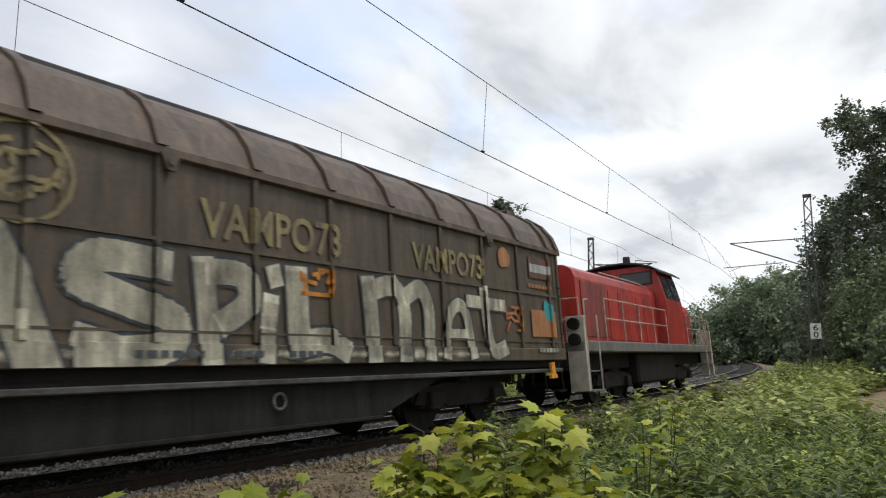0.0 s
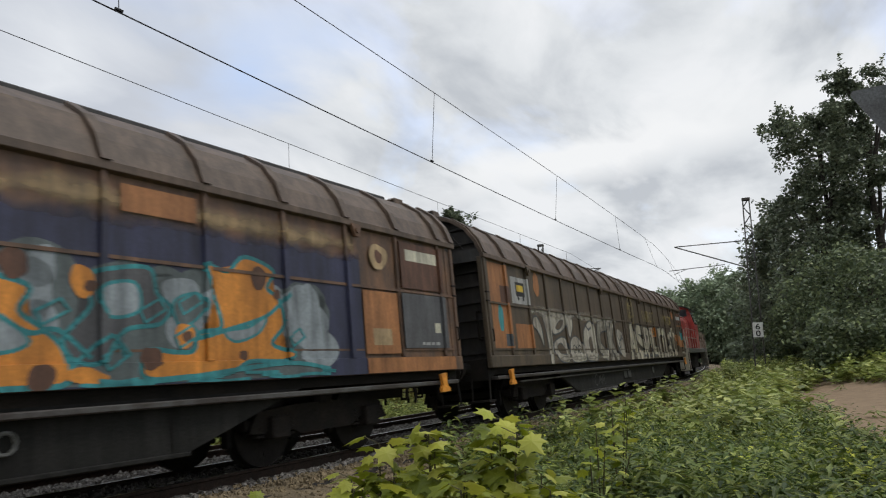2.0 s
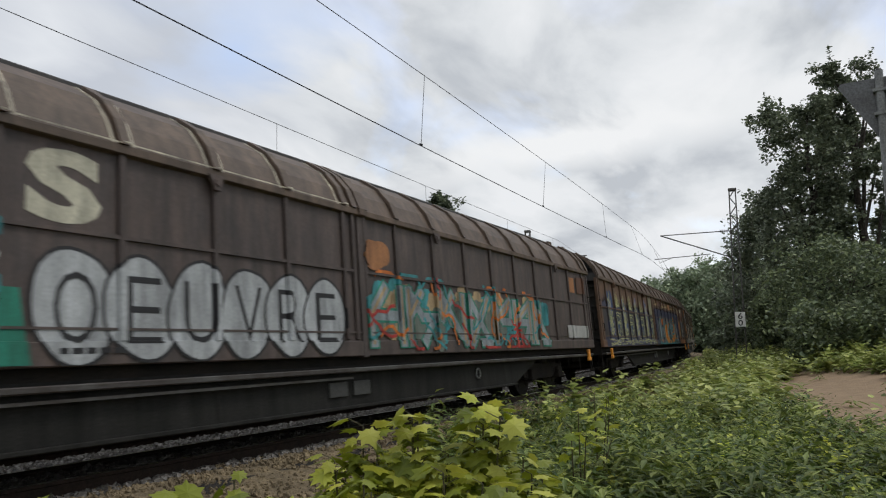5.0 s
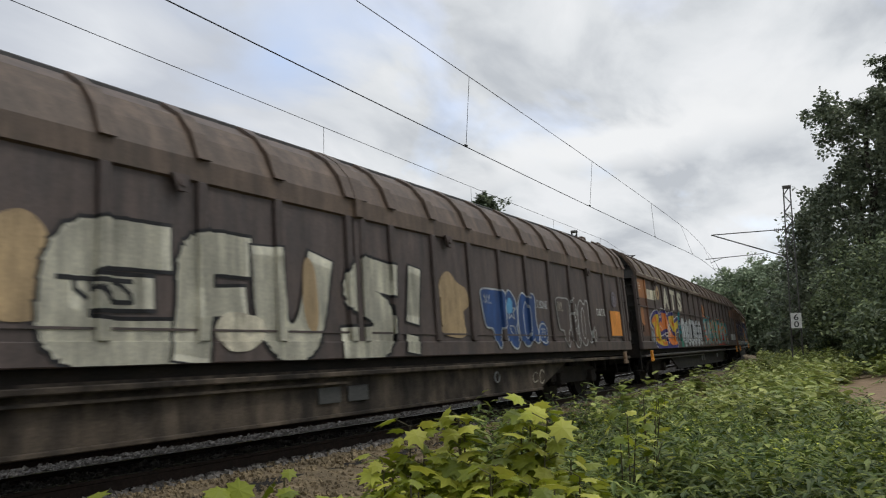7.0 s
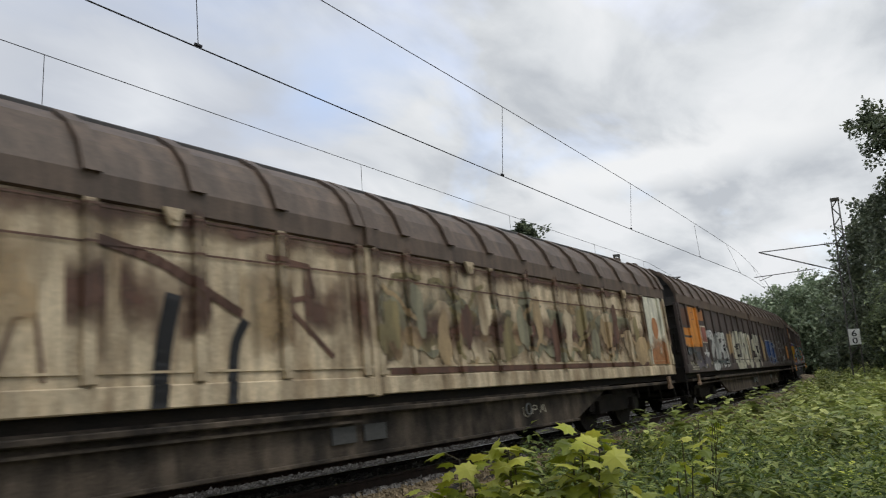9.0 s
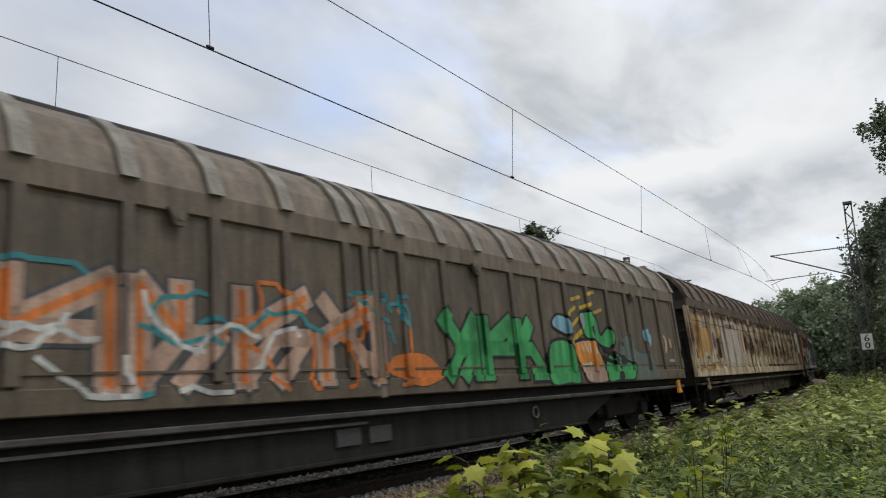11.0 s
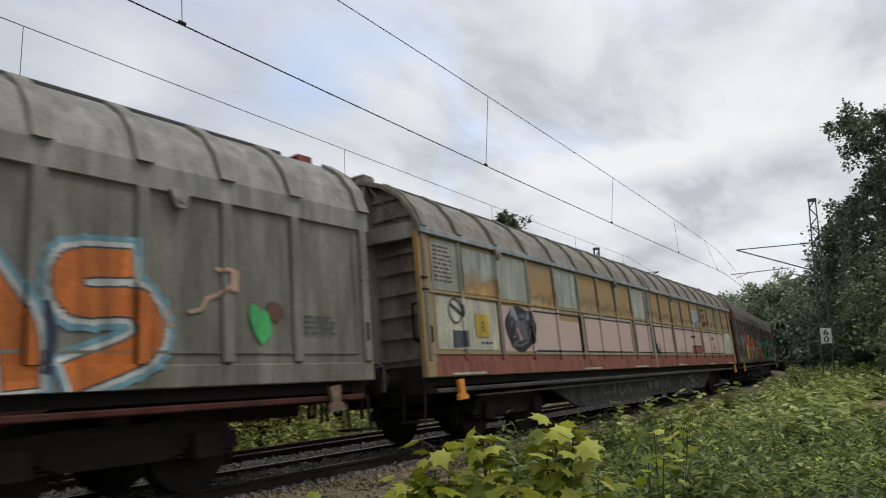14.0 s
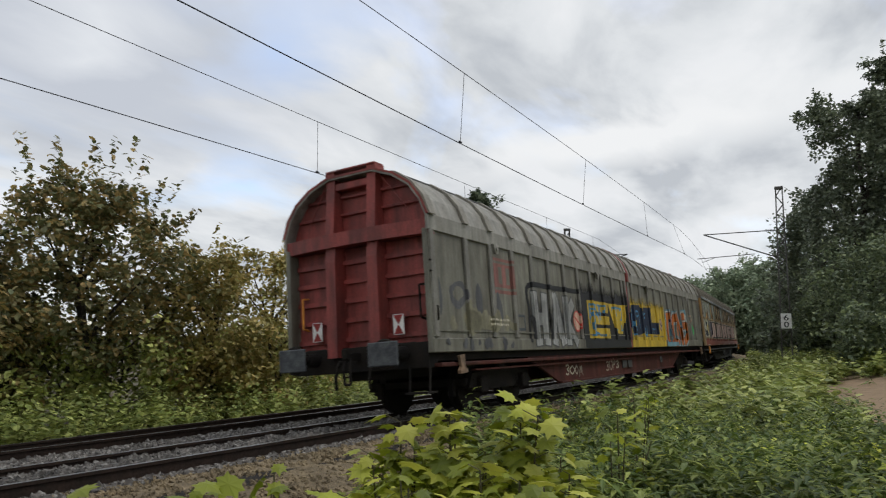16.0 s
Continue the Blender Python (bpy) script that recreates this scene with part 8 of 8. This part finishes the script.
def tree(name, x, y, height, crown, mat, seed, leaf=0.22, count=9000, low=0.12, label="", lumps=26, top_heavy=0.0, limbs=9, category="tree", z=None, gap=0.55, twigs=True, power=0.7, sprig=1.1):
    """A tapered trunk with limbs and a crown of leafy clumps with gaps between them. crown: radii."""
    rng = np.random.default_rng(seed)
    root = new(name)
    z0 = ground_z(x, y) if z is None else z
    root.location = (x, y, z0 - 0.05)
    tagged(root, label, category, category + "s")
    bm = bmesh.new()
    prev, rad = np.zeros(3), height * 0.018 + 0.04
    trunk = [prev]
    for i in range(5):
        nxt = np.array((rng.uniform(-0.03, 0.03) * height, rng.uniform(-0.03, 0.03) * height, height * 0.19 * (i + 1)))
        rod(bm, tuple(prev), tuple(nxt), rad * (1 - 0.17 * i), 8, rad * (1 - 0.17 * (i + 1)))
        prev = nxt
        trunk.append(nxt)
    L = Leaves()
    centres = []
    for i in range(lumps):
        t = low + (1 - low) * (i + 0.5) / lumps
        w = math.sin(math.pi * min(1, (t - low) / (1 - low) * 0.86 + 0.16 - top_heavy)) ** power
        a = i * 2.4 + rng.uniform(-0.6, 0.6)
        rr_ = rng.uniform(0.25, 1.0) ** 0.7 * w
        centres.append((np.array((math.cos(a) * crown[0] * rr_, math.sin(a) * crown[1] * rr_, height * t)), (0.22 + 0.2 * rng.random()) * max(crown) * (0.55 + 0.6 * w)))
    for i in range(min(limbs + 8, lumps)):
        c, r = centres[int(i * lumps / min(limbs + 8, lumps))]
        k = min(4, max(0, int(c[2] / height / 0.19) - 1))
        rod(bm, tuple(trunk[k]), tuple(c), rad * 0.35, 5, rad * 0.07)
    part("trunk", bm, M["bark"], root)
    per = count // lumps
    for c, r in centres:
        subs = [c + rng.normal(0, 0.55, 3) * r for _ in range(7)]
        for j in range(per):
            s = subs[j % 7]
            d = rng.normal(0, 1, 3)
            d /= np.linalg.norm(d)
            p = s + d * r * gap * rng.uniform(0.3, 1.0) * np.array((1, 1, 0.85))
            if p[2] < 0.1:
                continue
            L.add(OVATE, OVATE_F, p, turned(rng, rng.uniform(0, 6.28), rng.uniform(-1.2, 0.8), rng.uniform(-0.6, 0.6)), leaf * rng.uniform(0.6, 1.3))
        if twigs:
            d = c - np.array((0, 0, height * 0.45))
            d = d / (np.linalg.norm(d) + 1e-6) + np.array((0, 0, 0.5))
            tip = c + d * r * sprig
            n_sprig = int(26 * sprig)
            for j in range(n_sprig):
                t = j / n_sprig
                p = c + (tip - c) * t + rng.normal(0, 0.09, 3) * r * (1.25 - t)
                L.add(OVATE, OVATE_F, p, turned(rng, rng.uniform(0, 6.28), rng.uniform(-1.0, 0.8), 0), leaf * rng.uniform(0.6, 1.2))
    L.done("crown", mat, root)
    return root


def polar(az, d):
    return d * math.cos(radians(az)), d * math.sin(radians(az))


# the dark trees beyond the mast
tree("tall_tree", *polar(2.6, 43), 13.9, (2.4, 2.4), M["leaf_dark"], 71, 0.20, 30000, 0.05, "tall dark-leaved tree grown over with ivy", 50, 0.12, gap=0.7, power=0.4, sprig=1.3)
tree("tall_tree", *polar(-0.4, 44), 16.0, (1.9, 1.9), M["leaf_dark"], 72, 0.20, 24000, 0.05, "tall dark-leaved tree grown over with ivy", 44, 0.12, gap=0.7, power=0.4, sprig=1.3)
tree("tree", *polar(5.2, 50), 10.6, (3.2, 3.2), M["leaf_dark"], 73, 0.22, 18000, 0.05, "dark broad-leaved tree by the line", 28, gap=0.75)
tree("tree", *polar(-4.5, 52), 9.0, (4.0, 4.0), M["leaf_dark"], 74, 0.24, 14000, 0.05, "dark broad-leaved tree by the path", 26, gap=0.75)
tree("tree", *polar(6.6, 62), 8.2, (2.6, 2.6), M["leaf_dark"], 75, 0.38, 7000, 0.03, "dark broad-leaved tree by the line", 24, gap=0.8)
for i, (az, d, h, w) in enumerate(((1.6, 40, 5.5, 2.4), (0.3, 37, 4.6, 3.0), (-2.8, 38, 3.6, 3.0), (4.4, 46, 4.2, 2.0), (-7, 42, 4.0, 3.5), (-11, 40, 6.0, 3.5), (-16, 38, 7.0, 4.0), (-22, 36, 7.5, 4.5), (1.8, 33.5, 2.2, 2.0))):
    tree("bush", *polar(az, d), h, (w, w), M["leaf_mid"] if i > 4 and i % 2 else M["leaf_ivy"], 80 + i, 0.17, 8500, 0.0, "dense green bush below the trees", 20, 0.1, 5, "bush", gap=0.85, twigs=False)
# wood in the distance, inside the bend
for i in range(16):
    az = 8.6 + i * 0.48
    d = 96 + 12 * ((i * 7) % 5) / 4
    hh = (0.105 - 0.0042 * max(0, i - 4)) * d * (0.93 + 0.12 * ((i * 3) % 4) / 3) + 0.6
    if az > 13.4:
        hh *= 0.82
    tree("distant_tree", *polar(az, d), hh, (4.2, 4.2), M["leaf_far"], 110 + i, 0.40, 4600, 0.0, "rounded green tree at the edge of a wood", 20, 0.06, 4, "tree", gap=0.85, twigs=False)
# beyond the tracks: hedge, bushes and trees
tree("tree", *polar(30.6, 47), 12.3, (2.4, 2.4), M["leaf_dark"], 130, 0.30, 6000, 0.2, "dark broad-leaved tree beyond the tracks", 24, gap=0.7)
tree("maple_tree", *polar(60.5, 21.5), 6.3, (2.7, 2.5), M["leaf_brown"], 131, 0.18, 12500, 0.30, "half-bare maple with dark brownish-green leaves", 40, 0.05, 18, gap=0.48, sprig=1.65)
tree("maple_tree", *polar(68.0, 20.5), 4.9, (2.3, 2.2), M["leaf_brown"], 132, 0.18, 11000, 0.22, "half-bare maple with dark brownish-green leaves", 28, 0.0, 12, gap=0.5, sprig=1.3)
tree("autumn_bush", *polar(51.5, 22.5), 4.9, (2.3, 2.0), M["leaf_autumn"], 133, 0.16, 9000, 0.0, "tall bush turning brown and olive", 26, 0.08, 8, "bush", gap=0.7)
tree("autumn_bush", *polar(47.0, 24), 5.0, (2.3, 2.0), M["leaf_autumn"], 134, 0.16, 8000, 0.0, "tall bush turning brown and olive", 24, 0.08, 8, "bush", gap=0.7)
for i in range(26):
    s = -14 + i * 2.9
    lat = 10.2 + 1.6 * ((i * 5) % 7) / 6
    p = place(s, lat, 0)
    h = 2.1 + 0.7 * ((i * 3) % 5) / 4
    tree("hedge_bush", p.x, p.y, h, (1.9, 1.6), (M["leaf_mid"], M["leaf_mid"], M["leaf_autumn"], M["leaf_mid"])[i % 4], 140 + i, 0.17, 4200, 0.0, "dense green bush of the hedge beyond the tracks", 20, 0.12, 4, "bush", gap=0.9, twigs=i % 2 == 0)
for i in range(9):
    p = place(62 + i * 10, 17 + (i % 3) * 2.5, 0)
    tree("tree", p.x, p.y, 3.6 + (i * 2) % 3 * 0.5, (3.0, 3.0), M["leaf_far"], 180 + i, 0.34, 3600, 0.0, "dark broad-leaved tree beyond the tracks", 20, 0.06, 4, gap=0.85, twigs=False)
# behind the camera
for i in range(8):
    a = 150 + i * 27
    tree("tree", *polar(a, 30 + 4 * (i % 3)), 8 + (i % 3) * 2, (3.5, 3.5), M["leaf_mid"], 200 + i, 0.45, 2200, 0.0, "broad-leaved tree across the path", 18, 0.05, 4, gap=0.9, twigs=False)


# ---- what moves ----
def rear_at(t):
    """Metres along the line of the last wagon's rear."""
    u = (t - 8) / 8
    return -85.536 + 90.602 * u + 4.338 * u ** 2 - 0.209 * u ** 3 - 0.350 * u ** 4


def vehicle_pose(s):
    p = on_track(s, PIVOT ** 2 / (2 * RADIUS))
    return Matrix.Translation(p) @ Matrix.Rotation(s / RADIUS, 4, "Z") @ Matrix.Rotation(-CANT, 4, "X")


def motions():
    for root, ahead in MOVING:
        walk(root, [(i * 0.25, vehicle_pose(rear_at(i * 0.25) + ahead)) for i in range(65)])
    for ws in TURNING:
        ax = ws["at"]
        walk(ws, [(i / FPS, pose(ax, 0, WHEEL_R, 0, math.degrees(rear_at(i / FPS) / WHEEL_R) % 360, 0)) for i in range(481)])


motions()
